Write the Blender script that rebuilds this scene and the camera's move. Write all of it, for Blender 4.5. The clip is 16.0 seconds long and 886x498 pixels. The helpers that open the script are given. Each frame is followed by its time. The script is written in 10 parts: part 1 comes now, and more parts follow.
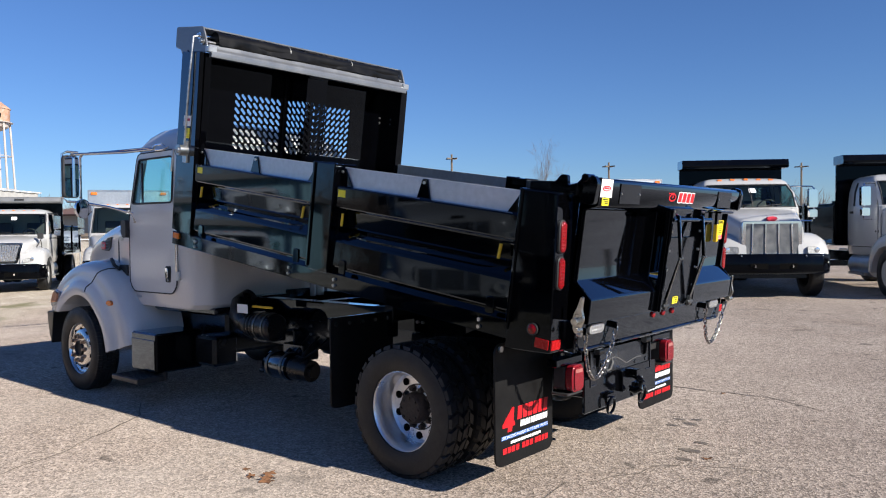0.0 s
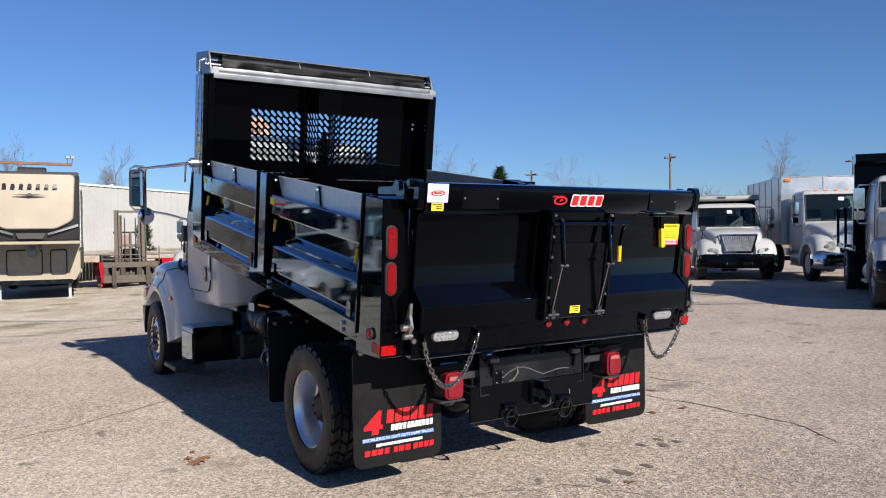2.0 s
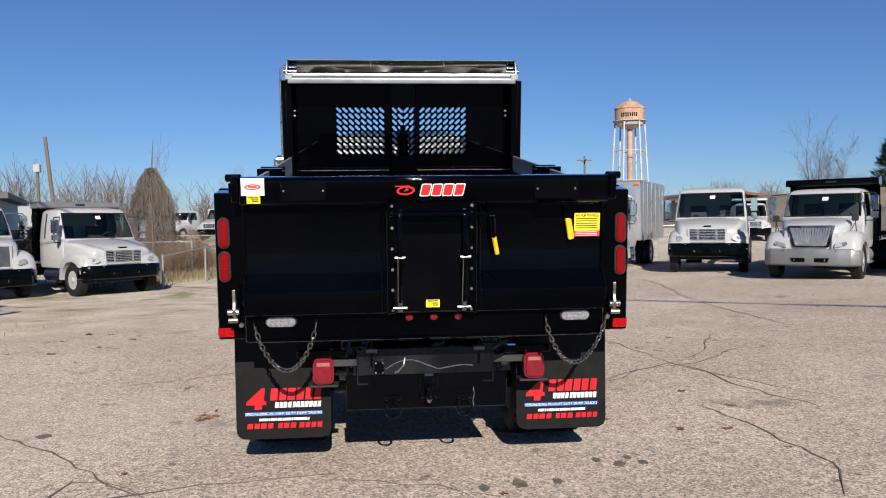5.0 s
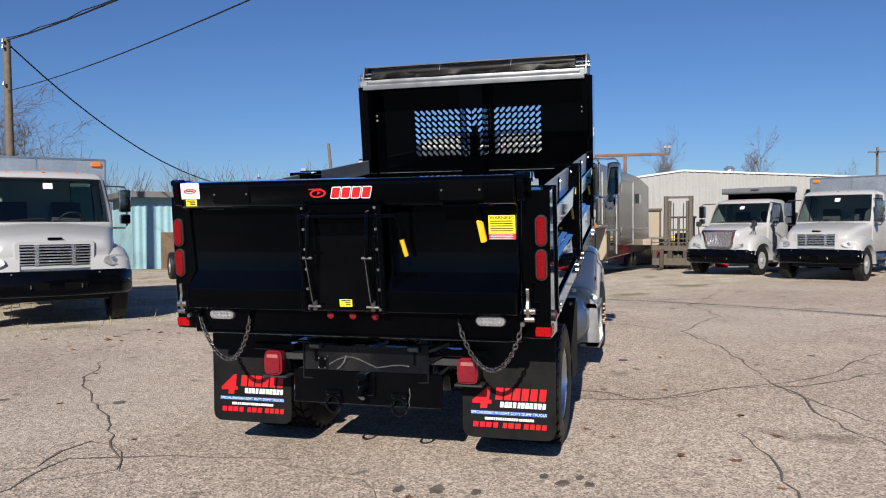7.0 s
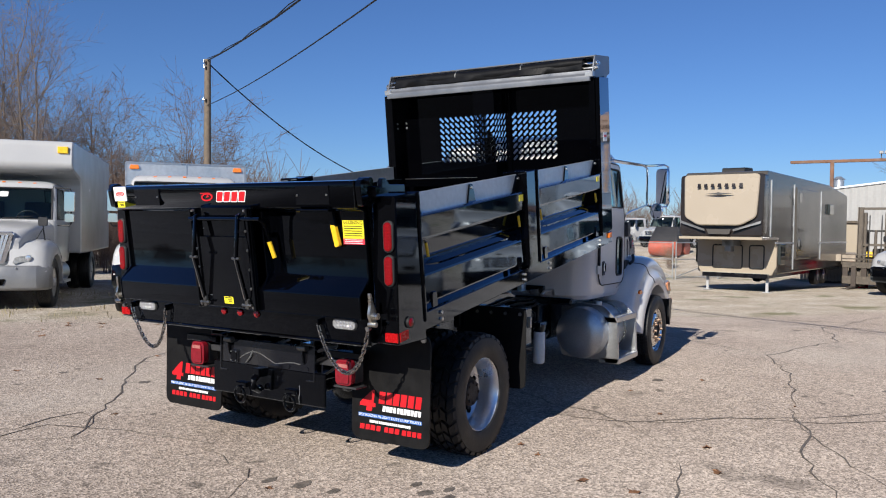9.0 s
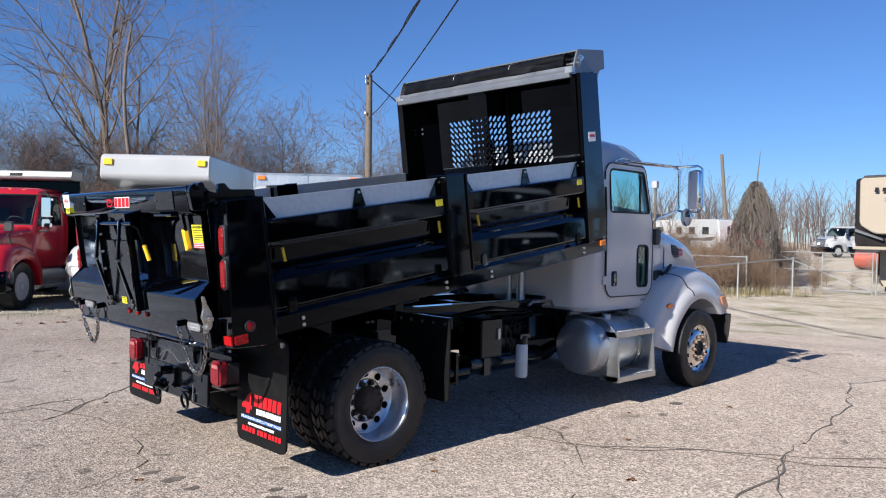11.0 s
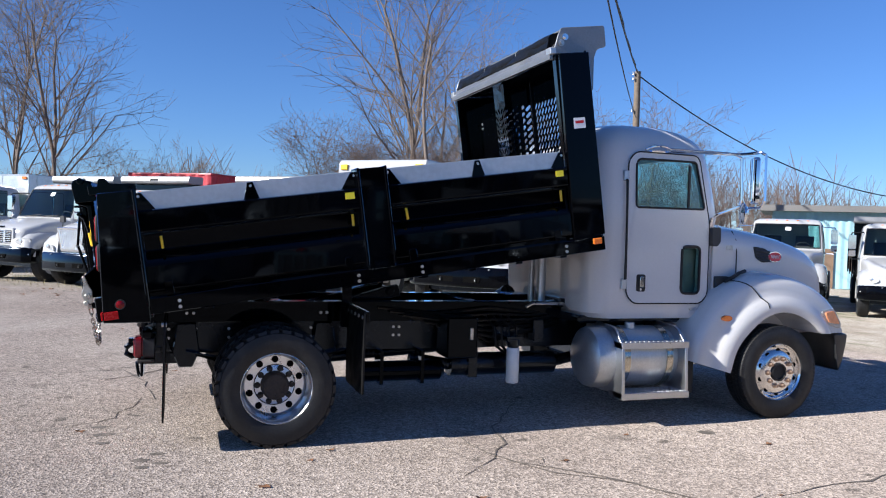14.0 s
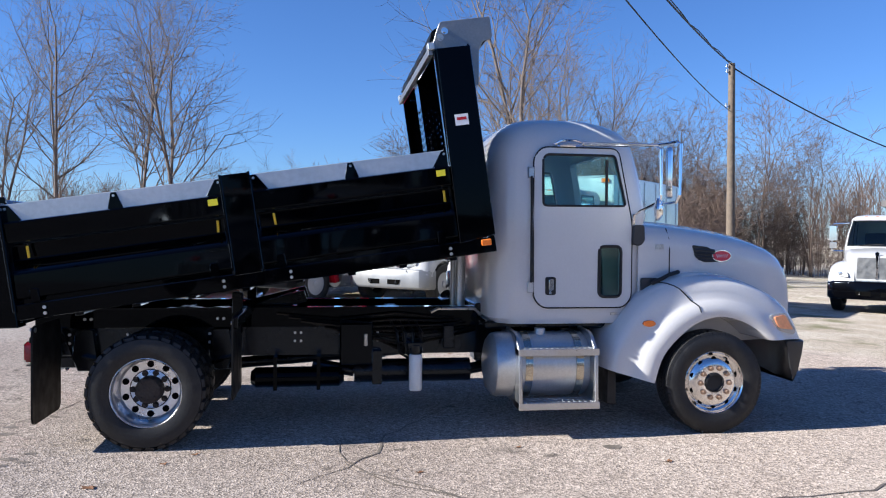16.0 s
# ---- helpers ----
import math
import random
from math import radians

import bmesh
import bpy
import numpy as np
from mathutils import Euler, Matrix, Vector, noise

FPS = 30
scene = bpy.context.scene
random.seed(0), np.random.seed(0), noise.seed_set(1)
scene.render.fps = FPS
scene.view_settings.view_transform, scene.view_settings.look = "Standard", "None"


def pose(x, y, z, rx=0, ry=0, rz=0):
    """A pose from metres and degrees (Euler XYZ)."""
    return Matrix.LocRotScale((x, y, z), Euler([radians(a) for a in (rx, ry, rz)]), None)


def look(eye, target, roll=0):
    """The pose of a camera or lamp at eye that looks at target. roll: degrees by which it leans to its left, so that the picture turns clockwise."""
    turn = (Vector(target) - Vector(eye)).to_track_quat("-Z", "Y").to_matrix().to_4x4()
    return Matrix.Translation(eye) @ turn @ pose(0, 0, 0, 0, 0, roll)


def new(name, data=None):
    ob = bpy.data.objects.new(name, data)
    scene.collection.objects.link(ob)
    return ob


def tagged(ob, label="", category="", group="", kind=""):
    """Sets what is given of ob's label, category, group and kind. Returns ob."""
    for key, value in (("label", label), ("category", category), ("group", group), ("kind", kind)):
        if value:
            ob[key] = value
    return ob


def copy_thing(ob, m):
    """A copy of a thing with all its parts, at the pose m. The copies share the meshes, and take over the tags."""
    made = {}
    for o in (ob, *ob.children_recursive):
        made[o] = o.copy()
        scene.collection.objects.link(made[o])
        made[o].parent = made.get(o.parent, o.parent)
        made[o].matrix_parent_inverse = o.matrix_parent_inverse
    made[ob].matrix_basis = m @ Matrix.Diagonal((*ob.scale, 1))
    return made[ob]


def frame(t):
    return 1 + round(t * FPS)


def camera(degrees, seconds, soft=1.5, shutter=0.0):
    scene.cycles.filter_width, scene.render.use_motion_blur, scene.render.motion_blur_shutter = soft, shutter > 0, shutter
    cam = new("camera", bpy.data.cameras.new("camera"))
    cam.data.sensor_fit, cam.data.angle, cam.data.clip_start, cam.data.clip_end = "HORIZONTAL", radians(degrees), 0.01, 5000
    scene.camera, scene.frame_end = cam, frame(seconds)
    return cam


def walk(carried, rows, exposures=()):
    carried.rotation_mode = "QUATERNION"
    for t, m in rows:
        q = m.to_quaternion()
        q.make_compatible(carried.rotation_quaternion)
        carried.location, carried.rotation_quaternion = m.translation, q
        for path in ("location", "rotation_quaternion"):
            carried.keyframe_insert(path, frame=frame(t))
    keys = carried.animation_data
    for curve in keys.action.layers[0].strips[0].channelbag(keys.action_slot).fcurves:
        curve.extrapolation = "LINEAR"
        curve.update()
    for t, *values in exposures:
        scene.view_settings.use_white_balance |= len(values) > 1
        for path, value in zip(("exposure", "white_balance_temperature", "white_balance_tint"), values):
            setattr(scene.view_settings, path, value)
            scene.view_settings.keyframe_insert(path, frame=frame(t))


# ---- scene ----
cam = camera(60.0, 16.0, soft=1.1)
METRES, EYE, TILT, LEAN, TURN = 16.56, 1.59, 0.0, 0.0, 40.3
ROWS = [
    (0.0, 0.0, 0.0, 0.0, -0.02, -1.49, 0.59),
    (0.5, 0.031, 0.0016, -0.0003, 4.66, -1.45, 0.69),
    (1.0, 0.0646, 0.0037, 0.0, 9.13, -1.4, 0.78),
    (1.5, 0.0945, 0.0104, -0.0006, 13.16, -1.29, 0.76),
    (2.0, 0.1263, 0.016, -0.0003, 17.03, -1.14, 0.68),
    (2.5, 0.1553, 0.0253, -0.0005, 20.91, -1.13, 0.55),
    (3.0, 0.1849, 0.037, -0.0005, 25.25, -1.19, 0.49),
    (3.5, 0.2142, 0.0512, -0.0005, 30.04, -1.38, 0.48),
    (6.0, 0.3224, 0.1575, -0.0001, 54.9, -2.02, 0.92),
    (6.5, 0.342, 0.184, -0.0002, 60.12, -1.93, 0.81),
    (7.0, 0.3539, 0.2126, -0.0003, 64.84, -1.87, 0.44),
    (7.5, 0.3699, 0.24, 0.0002, 69.21, -1.67, -0.08),
    (8.0, 0.3802, 0.2685, -0.0004, 73.09, -1.52, -0.56),
    (8.5, 0.3902, 0.2988, 0.0006, 76.83, -1.43, -0.89),
    (9.0, 0.3931, 0.3298, -0.0002, 80.5, -1.44, -0.89),
    (11.5, 0.3838, 0.49, 0.0011, 100.05, -1.12, -1.45),
    (12.0, 0.3766, 0.5208, 0.0008, 104.57, -1.27, -1.77),
    (12.5, 0.3643, 0.5487, 0.0008, 109.11, -1.47, -1.94),
    (13.0, 0.354, 0.5779, 0.0012, 113.5, -1.64, -2.07),
    (13.5, 0.3374, 0.603, 0.0011, 117.37, -1.65, -2.03),
    (14.0, 0.323, 0.6304, 0.0016, 120.77, -1.51, -1.88),
    (14.5, 0.3039, 0.6526, 0.0018, 123.48, -1.28, -1.57),
    (15.0, 0.2875, 0.6793, 0.0023, 125.87, -1.09, -1.13),
    (15.5, 0.2662, 0.6994, 0.002, 128.05, -1.08, -0.8),
    (16.0, 0.245, 0.7223, 0.0019, 130.84, -1.14, -0.56),
]
walk(cam, [(t, pose(0, 0, EYE, TILT, LEAN, TURN) @ pose(METRES * x, METRES * y, METRES * z, 90 + pitch, roll, yaw)) for t, x, y, z, yaw, pitch, roll in ROWS], exposures=[(0, 0.72, 6400, 10), (1.5, 0.65, 6420, 10), (3.0, 0.51, 6450, 10), (5.0, 0.37, 6450, 10), (7.0, 0.29, 6450, 10), (9.0, 0.44, 6300, 10), (11.0, 0.72, 6100, 10), (12.5, 0.85, 6000, 10), (14.0, 0.98, 5950, 10), (15.0, 1.06, 5950, 10), (16.0, 1.15, 5950, 10)])

# ---- world and sun ----
SUN_EL, SUN_AZ = 28.5, 3.4            # degrees; azimuth from +x towards +y
world = bpy.data.worlds.new("sky")
scene.world = world
world.use_nodes = True
wn = world.node_tree.nodes
sky = wn.new("ShaderNodeTexSky")
sky.sky_type = "NISHITA"
sky.sun_disc = False
sky.sun_elevation = radians(SUN_EL)
sky.sun_rotation = radians(90 - SUN_AZ)
sky.air_density, sky.dust_density, sky.ozone_density = 1.0, 0.0, 4.0
wn["Background"].inputs[1].default_value = 0.05
tone = wn.new("ShaderNodeMixRGB")
tone.blend_type, tone.inputs[0].default_value, tone.inputs[2].default_value = "MULTIPLY", 1.0, (0.73, 0.95, 1.34, 1)
world.node_tree.links.new(sky.outputs[0], tone.inputs[1])
world.node_tree.links.new(tone.outputs[0], wn["Background"].inputs[0])
sun = new("sun", bpy.data.lights.new("sun", "SUN"))
sun.data.energy, sun.data.angle, sun.data.color = 5.0, radians(0.53), (1.0, 0.92, 0.80)
sd = Vector((math.cos(radians(SUN_EL)) * math.cos(radians(SUN_AZ)), math.cos(radians(SUN_EL)) * math.sin(radians(SUN_AZ)), math.sin(radians(SUN_EL))))
sun.matrix_world = look(sd * 60, (0, 0, 0))

# ---- materials ----


def mat(name, col, rough=0.5, metal=0.0, var=0.12, scale=4.0, fine=60.0, bump=0.0, coat=0.0, dirt=0.0, dirt_col=(0.23, 0.19, 0.15), spec=0.5):
    """A painted, plastic or metal surface with large and fine variation in colour and gloss."""
    m = bpy.data.materials.new(name)
    m.use_nodes = True
    n, l = m.node_tree.nodes, m.node_tree.links
    p = n["Principled BSDF"]
    co = n.new("ShaderNodeTexCoord")
    a = n.new("ShaderNodeTexNoise")
    a.inputs["Scale"].default_value, a.inputs["Detail"].default_value = scale, 5
    b = n.new("ShaderNodeTexNoise")
    b.inputs["Scale"].default_value, b.inputs["Detail"].default_value = fine, 3
    l.new(co.outputs["Object"], a.inputs["Vector"])
    l.new(co.outputs["Object"], b.inputs["Vector"])
    add = n.new("ShaderNodeMath")
    add.operation = "ADD"
    l.new(a.outputs[0], add.inputs[0])
    l.new(b.outputs[0], add.inputs[1])
    mr = n.new("ShaderNodeMapRange")
    mr.inputs[1].default_value, mr.inputs[2].default_value = 0.7, 1.3
    mr.inputs[3].default_value, mr.inputs[4].default_value = 1 - var, 1 + var
    l.new(add.outputs[0], mr.inputs[0])
    mul = n.new("ShaderNodeMixRGB")
    mul.blend_type, mul.inputs[0].default_value = "MULTIPLY", 1.0
    mul.inputs[1].default_value = (*col, 1)
    l.new(mr.outputs[0], mul.inputs[2])
    out = mul.outputs[0]
    if dirt:
        d = n.new("ShaderNodeTexNoise")
        d.inputs["Scale"].default_value, d.inputs["Detail"].default_value = scale * 2.3, 8
        l.new(co.outputs["Object"], d.inputs["Vector"])
        r = n.new("ShaderNodeMapRange")
        r.inputs[1].default_value, r.inputs[2].default_value = 0.5, 0.75
        r.inputs[3].default_value, r.inputs[4].default_value = 0.0, dirt
        l.new(d.outputs[0], r.inputs[0])
        mx = n.new("ShaderNodeMixRGB")
        mx.inputs[2].default_value = (*dirt_col, 1)
        l.new(r.outputs[0], mx.inputs[0])
        l.new(out, mx.inputs[1])
        out = mx.outputs[0]
    l.new(out, p.inputs["Base Color"])
    rr = n.new("ShaderNodeMapRange")
    rr.inputs[1].default_value, rr.inputs[2].default_value = 0.3, 0.7
    rr.inputs[3].default_value, rr.inputs[4].default_value = max(0.01, rough * 0.8), min(1, rough * 1.25)
    l.new(a.outputs[0], rr.inputs[0])
    l.new(rr.outputs[0], p.inputs["Roughness"])
    p.inputs["Metallic"].default_value = metal
    p.inputs["Coat Weight"].default_value = coat
    p.inputs["Coat Roughness"].default_value = 0.04
    p.inputs["Specular IOR Level"].default_value = spec
    if bump:
        bp = n.new("ShaderNodeBump")
        bp.inputs["Strength"].default_value, bp.inputs["Distance"].default_value = bump, 0.01
        l.new(add.outputs[0], bp.inputs["Height"])
        l.new(bp.outputs[0], p.inputs["Normal"])
    return m


def glass_mat(name, col, rough=0.02, gloss=0.05):
    m = bpy.data.materials.new(name)
    m.use_nodes = True
    n, l = m.node_tree.nodes, m.node_tree.links
    out = n["Material Output"]
    n.remove(n["Principled BSDF"])
    t = n.new("ShaderNodeBsdfTransparent")
    t.inputs[0].default_value = (*col, 1)
    g = n.new("ShaderNodeBsdfGlossy")
    g.inputs["Roughness"].default_value = rough
    # gloss grows towards grazing view, the same on both faces of the pane
    lw = n.new("ShaderNodeLayerWeight")
    lw.inputs[0].default_value = 0.5
    f5 = n.new("ShaderNodeMath")
    f5.operation, f5.inputs[1].default_value = "POWER", 4.0
    l.new(lw.outputs["Facing"], f5.inputs[0])
    f = n.new("ShaderNodeMath")
    f.operation, f.inputs[1].default_value, f.inputs[2].default_value = "MULTIPLY_ADD", 0.85, gloss
    l.new(f5.outputs[0], f.inputs[0])
    mx = n.new("ShaderNodeMixShader")
    l.new(f.outputs[0], mx.inputs[0])
    l.new(t.outputs[0], mx.inputs[1])
    l.new(g.outputs[0], mx.inputs[2])
    l.new(mx.outputs[0], out.inputs[0])
    return m


def gloss_paint(name, col, f0, grow, power, rough, tint=(0.72, 0.85, 1.0), peel=0.01, scale=1.5, dust=0.01):
    """Dark paint under a clear gloss that grows towards grazing view, with faint orange peel and dust."""
    m = bpy.data.materials.new(name)
    m.use_nodes = True
    n, l = m.node_tree.nodes, m.node_tree.links
    out = n["Material Output"]
    n.remove(n["Principled BSDF"])
    co = n.new("ShaderNodeTexCoord")
    big, fine = n.new("ShaderNodeTexNoise"), n.new("ShaderNodeTexNoise")
    big.inputs["Scale"].default_value, big.inputs["Detail"].default_value = scale, 6
    fine.inputs["Scale"].default_value, fine.inputs["Detail"].default_value = 90, 3
    for t in (big, fine):
        l.new(co.outputs["Object"], t.inputs["Vector"])
    dirt = n.new("ShaderNodeMapRange")
    dirt.inputs[1].default_value, dirt.inputs[2].default_value, dirt.inputs[3].default_value, dirt.inputs[4].default_value = 0.45, 0.8, 0.0, dust
    l.new(big.outputs[0], dirt.inputs[0])
    mixc = n.new("ShaderNodeMixRGB")
    mixc.inputs[1].default_value, mixc.inputs[2].default_value = (*col, 1), (0.25, 0.22, 0.19, 1)
    l.new(dirt.outputs[0], mixc.inputs[0])
    d = n.new("ShaderNodeBsdfDiffuse")
    l.new(mixc.outputs[0], d.inputs["Color"])
    g = n.new("ShaderNodeBsdfGlossy")
    g.inputs["Color"].default_value = (*tint, 1)
    rr = n.new("ShaderNodeMapRange")
    rr.inputs[1].default_value, rr.inputs[2].default_value, rr.inputs[3].default_value, rr.inputs[4].default_value = 0.3, 0.7, rough * 0.7, rough * 1.4
    l.new(big.outputs[0], rr.inputs[0])
    l.new(rr.outputs[0], g.inputs["Roughness"])
    bp = n.new("ShaderNodeBump")
    bp.inputs["Strength"].default_value, bp.inputs["Distance"].default_value = peel, 0.01
    l.new(fine.outputs[0], bp.inputs["Height"])
    l.new(bp.outputs[0], g.inputs["Normal"])
    lw = n.new("ShaderNodeLayerWeight")
    lw.inputs[0].default_value = 0.5
    pw = n.new("ShaderNodeMath")
    pw.operation, pw.inputs[1].default_value = "POWER", power
    l.new(lw.outputs["Facing"], pw.inputs[0])
    f = n.new("ShaderNodeMath")
    f.operation, f.inputs[1].default_value, f.inputs[2].default_value = "MULTIPLY_ADD", grow, f0
    l.new(pw.outputs[0], f.inputs[0])
    mx = n.new("ShaderNodeMixShader")
    l.new(f.outputs[0], mx.inputs[0])
    l.new(d.outputs[0], mx.inputs[1])
    l.new(g.outputs[0], mx.inputs[2])
    l.new(mx.outputs[0], out.inputs[0])
    return m


BLACK = gloss_paint("black_gloss_paint", (0.0006, 0.0007, 0.0012), 0.008, 1.3, 2.9, 0.03, peel=0.003, dust=0.004)
BLACK_SATIN = gloss_paint("black_satin_paint", (0.0014, 0.0015, 0.0022), 0.012, 1.1, 2.8, 0.11, peel=0.008, scale=3, dust=0.008)
CHASSIS = gloss_paint("black_chassis_paint", (0.0042, 0.0042, 0.0058), 0.030, 1.0, 2.5, 0.20, peel=0.03, scale=4, dust=0.06)
WHITE = mat("white_cab_paint", (0.65, 0.64, 0.63), 0.16, var=0.025, scale=1.2, coat=0.5)
WHITE_OLD = mat("white_fleet_paint", (0.42, 0.425, 0.43), 0.22, var=0.04, scale=1.5, coat=0.25, dirt=0.07, dirt_col=(0.42, 0.40, 0.37))
SILVER_BOARD = mat("galvanised_board", (0.55, 0.57, 0.60), 0.38, metal=0.75, var=0.10, scale=2.5, fine=25)
ALU = mat("bright_aluminium", (0.52, 0.53, 0.54), 0.34, metal=1.0, var=0.08, scale=5)
ALU_MATT = mat("matt_aluminium", (0.54, 0.56, 0.58), 0.36, metal=0.8, var=0.10, scale=5, dirt=0.06)
RIM_ALU = mat("machined_rim_aluminium", (0.78, 0.79, 0.81), 0.30, metal=0.85, var=0.06, scale=5)
POLISHED = mat("polished_wheel_aluminium", (0.82, 0.80, 0.77), 0.17, metal=1.0, var=0.05, scale=8)
GRILLE_BRIGHT = mat("bright_grille_bar", (0.86, 0.87, 0.88), 0.22, metal=0.9, var=0.05, scale=8)
STRAP = mat("polished_strap", (0.50, 0.47, 0.40), 0.14, metal=1.0, var=0.08, scale=5)
CHROME = mat("chrome", (0.85, 0.86, 0.87), 0.06, metal=1.0, var=0.03)
STEEL = mat("zinc_steel", (0.50, 0.50, 0.49), 0.32, metal=1.0, var=0.25, scale=20)
RUST_HUB = mat("rusty_brown_hub", (0.030, 0.021, 0.016), 0.65, var=0.4, scale=14, bump=0.3)
COPPER_NUT = mat("tarnished_lug_nut", (0.42, 0.30, 0.22), 0.35, metal=0.8, var=0.3, scale=30)
TYRE = mat("tyre_rubber", (0.0145, 0.0148, 0.016), 0.5, var=0.25, scale=6, bump=0.12, dirt=0.25, dirt_col=(0.055, 0.050, 0.045), spec=0.35)
FLAP = mat("rubber_mud_flap", (0.0055, 0.0055, 0.006), 0.55, var=0.2, scale=8, bump=0.06, dirt=0.05, dirt_col=(0.05, 0.046, 0.042), spec=0.2)
VINYL = mat("black_tarp_vinyl", (0.004, 0.004, 0.0045), 0.40, var=0.3, scale=7, bump=0.15, spec=0.2)
RAIL_GREY = mat("grey_aluminium", (0.22, 0.23, 0.245), 0.34, metal=0.6, var=0.10, scale=5, dirt=0.05)
DARK_STEEL = mat("dark_zinc_steel", (0.16, 0.16, 0.155), 0.36, metal=0.9, var=0.3, scale=20)
LATCH = mat("zinc_latch", (0.56, 0.54, 0.48), 0.30, metal=1.0, var=0.2, scale=20)
RED_LENS = mat("red_lens", (0.17, 0.0006, 0.002), 0.10, var=0.3, scale=60, fine=220, bump=0.3, coat=0.3, spec=0.3)
RED_CORE = mat("red_lens_core", (0.24, 0.0015, 0.004), 0.18, var=0.2, scale=90, fine=260, bump=0.3)
HEAD_LENS = mat("clear_headlamp_lens", (0.30, 0.31, 0.315), 0.42, metal=0.0, var=0.45, scale=14, fine=70, bump=0.2, coat=0.12)
RED_FADED = mat("faded_red_lens", (0.185, 0.008, 0.016), 0.18, var=0.25, scale=40, fine=200, bump=0.2, coat=0.35)
RED_DARK = mat("dark_red_lens", (0.22, 0.006, 0.010), 0.12, var=0.15, coat=0.5)
RED_REFLECT = mat("red_reflector_tape", (0.36, 0.004, 0.006), 0.25, var=0.12, scale=90, spec=0.3)
AMBER = mat("amber_lens", (0.80, 0.19, 0.02), 0.15, var=0.12, scale=60, coat=0.5)
CLEAR_LENS = mat("clear_led_lens", (0.40, 0.41, 0.43), 0.10, metal=0.5, var=0.35, scale=50, fine=140, bump=0.2, coat=0.6)
YELLOW = mat("yellow_grip", (0.80, 0.50, 0.015), 0.4, var=0.10, scale=20)
YELLOW_LABEL = mat("yellow_label", (0.86, 0.74, 0.03), 0.4, var=0.05)
RED_LABEL = mat("red_label", (0.70, 0.04, 0.07), 0.4, var=0.05)
RED_PRINT = mat("red_print", (0.52, 0.008, 0.014), 0.4, var=0.06)
WHITE_LABEL = mat("white_label", (0.84, 0.84, 0.84), 0.4, var=0.03)
BLUE_PRINT = mat("blue_print", (0.03, 0.12, 0.42), 0.4, var=0.06)
BLACK_PRINT = mat("black_print", (0.01, 0.01, 0.01), 0.5, var=0.05)
RUBBER = mat("black_rubber", (0.012, 0.012, 0.013), 0.6, var=0.2, scale=12)
PLASTIC = mat("dark_grey_plastic", (0.028, 0.028, 0.030), 0.45, var=0.2, scale=9, bump=0.08)
HOSE = mat("black_hose", (0.006, 0.006, 0.0065), 0.35, var=0.2, scale=12, spec=0.3)
PLASTIC_GLOSS = mat("black_moulded_plastic", (0.010, 0.010, 0.011), 0.28, var=0.2, scale=9, bump=0.05, spec=0.35)
CABLE_GREY = mat("grey_cable_sleeve", (0.12, 0.12, 0.12), 0.35, var=0.3, scale=40, metal=0.3)
OIL = mat("oil_stain", (0.15, 0.128, 0.108), 0.8, var=0.4, scale=14, fine=90, bump=0.3)
BUMPER = mat("dark_grey_bumper", (0.022, 0.0225, 0.024), 0.35, var=0.12, scale=5)
INTERIOR = mat("grey_cab_interior", (0.22, 0.22, 0.21), 0.7, var=0.2, scale=6)
FILTER_WHITE = mat("white_filter", (0.78, 0.78, 0.76), 0.35, var=0.04)
GLASS = glass_mat("green_tinted_glass", (0.76, 0.92, 0.89))
TRUCK_GLASS = glass_mat("dark_tinted_glass", (0.50, 0.66, 0.64))
DARK_TRIM = mat("dark_cab_trim", (0.05, 0.05, 0.052), 0.7, var=0.2, scale=6)
# flat black that stands for the shade in wheel holes, slots and grilles
RECESS_SHADE = mat("black_recess", (0.003, 0.003, 0.003), 0.9, var=0.1, spec=0.05)
GRILLE_MESH = mat("dark_grille_mesh", (0.16, 0.165, 0.17), 0.45, metal=0.7, var=0.25, scale=8, fine=160, bump=0.2)
AMBER_PALE = mat("pale_amber_lens", (0.62, 0.27, 0.14), 0.15, var=0.12, scale=60, coat=0.5)
DARK_GLASS = mat("dark_windscreen", (0.030, 0.036, 0.036), 0.04, var=0.35, scale=1.2, coat=0.6)
LENS_HIGHLIGHT = mat("pale_pink_lens", (0.36, 0.13, 0.12), 0.15, var=0.15, scale=60, coat=0.5)
CHAIN_ZINC = mat("zinc_chain", (0.42, 0.41, 0.39), 0.24, metal=1.0, var=0.35, scale=60)
MIRROR = mat("mirror_glass", (0.80, 0.82, 0.84), 0.015, metal=1.0, var=0.01)
SILVER_BOX = mat("silver_box_sheet", (0.62, 0.64, 0.65), 0.33, metal=0.85, var=0.10, scale=1.2, fine=14, dirt=0.08)
GREY_TARP = mat("grey_tarp_housing", (0.25, 0.255, 0.26), 0.42, metal=0.5, var=0.10, scale=3)
RED_PAINT = mat("red_truck_paint", (0.42, 0.012, 0.022), 0.20, var=0.08, scale=1.5, coat=0.5)
RED_BIN = mat("red_container_paint", (0.46, 0.035, 0.05), 0.5, var=0.22, scale=2.5, dirt=0.25, dirt_col=(0.18, 0.06, 0.05))
PINKISH = mat("faded_red_white_paint", (0.26, 0.17, 0.155), 0.5, var=0.10, scale=1.0, coat=0.2)
RV_BAY = mat("beige_bay_panel", (0.30, 0.265, 0.215), 0.3, var=0.08, scale=1.5)
CREAM = mat("cream_gelcoat", (0.37, 0.315, 0.24), 0.25, var=0.04, scale=1.0, coat=0.3)
RV_TAUPE = mat("taupe_rv_side", (0.075, 0.069, 0.062), 0.16, var=0.10, scale=0.8, coat=0.0, spec=0.45)
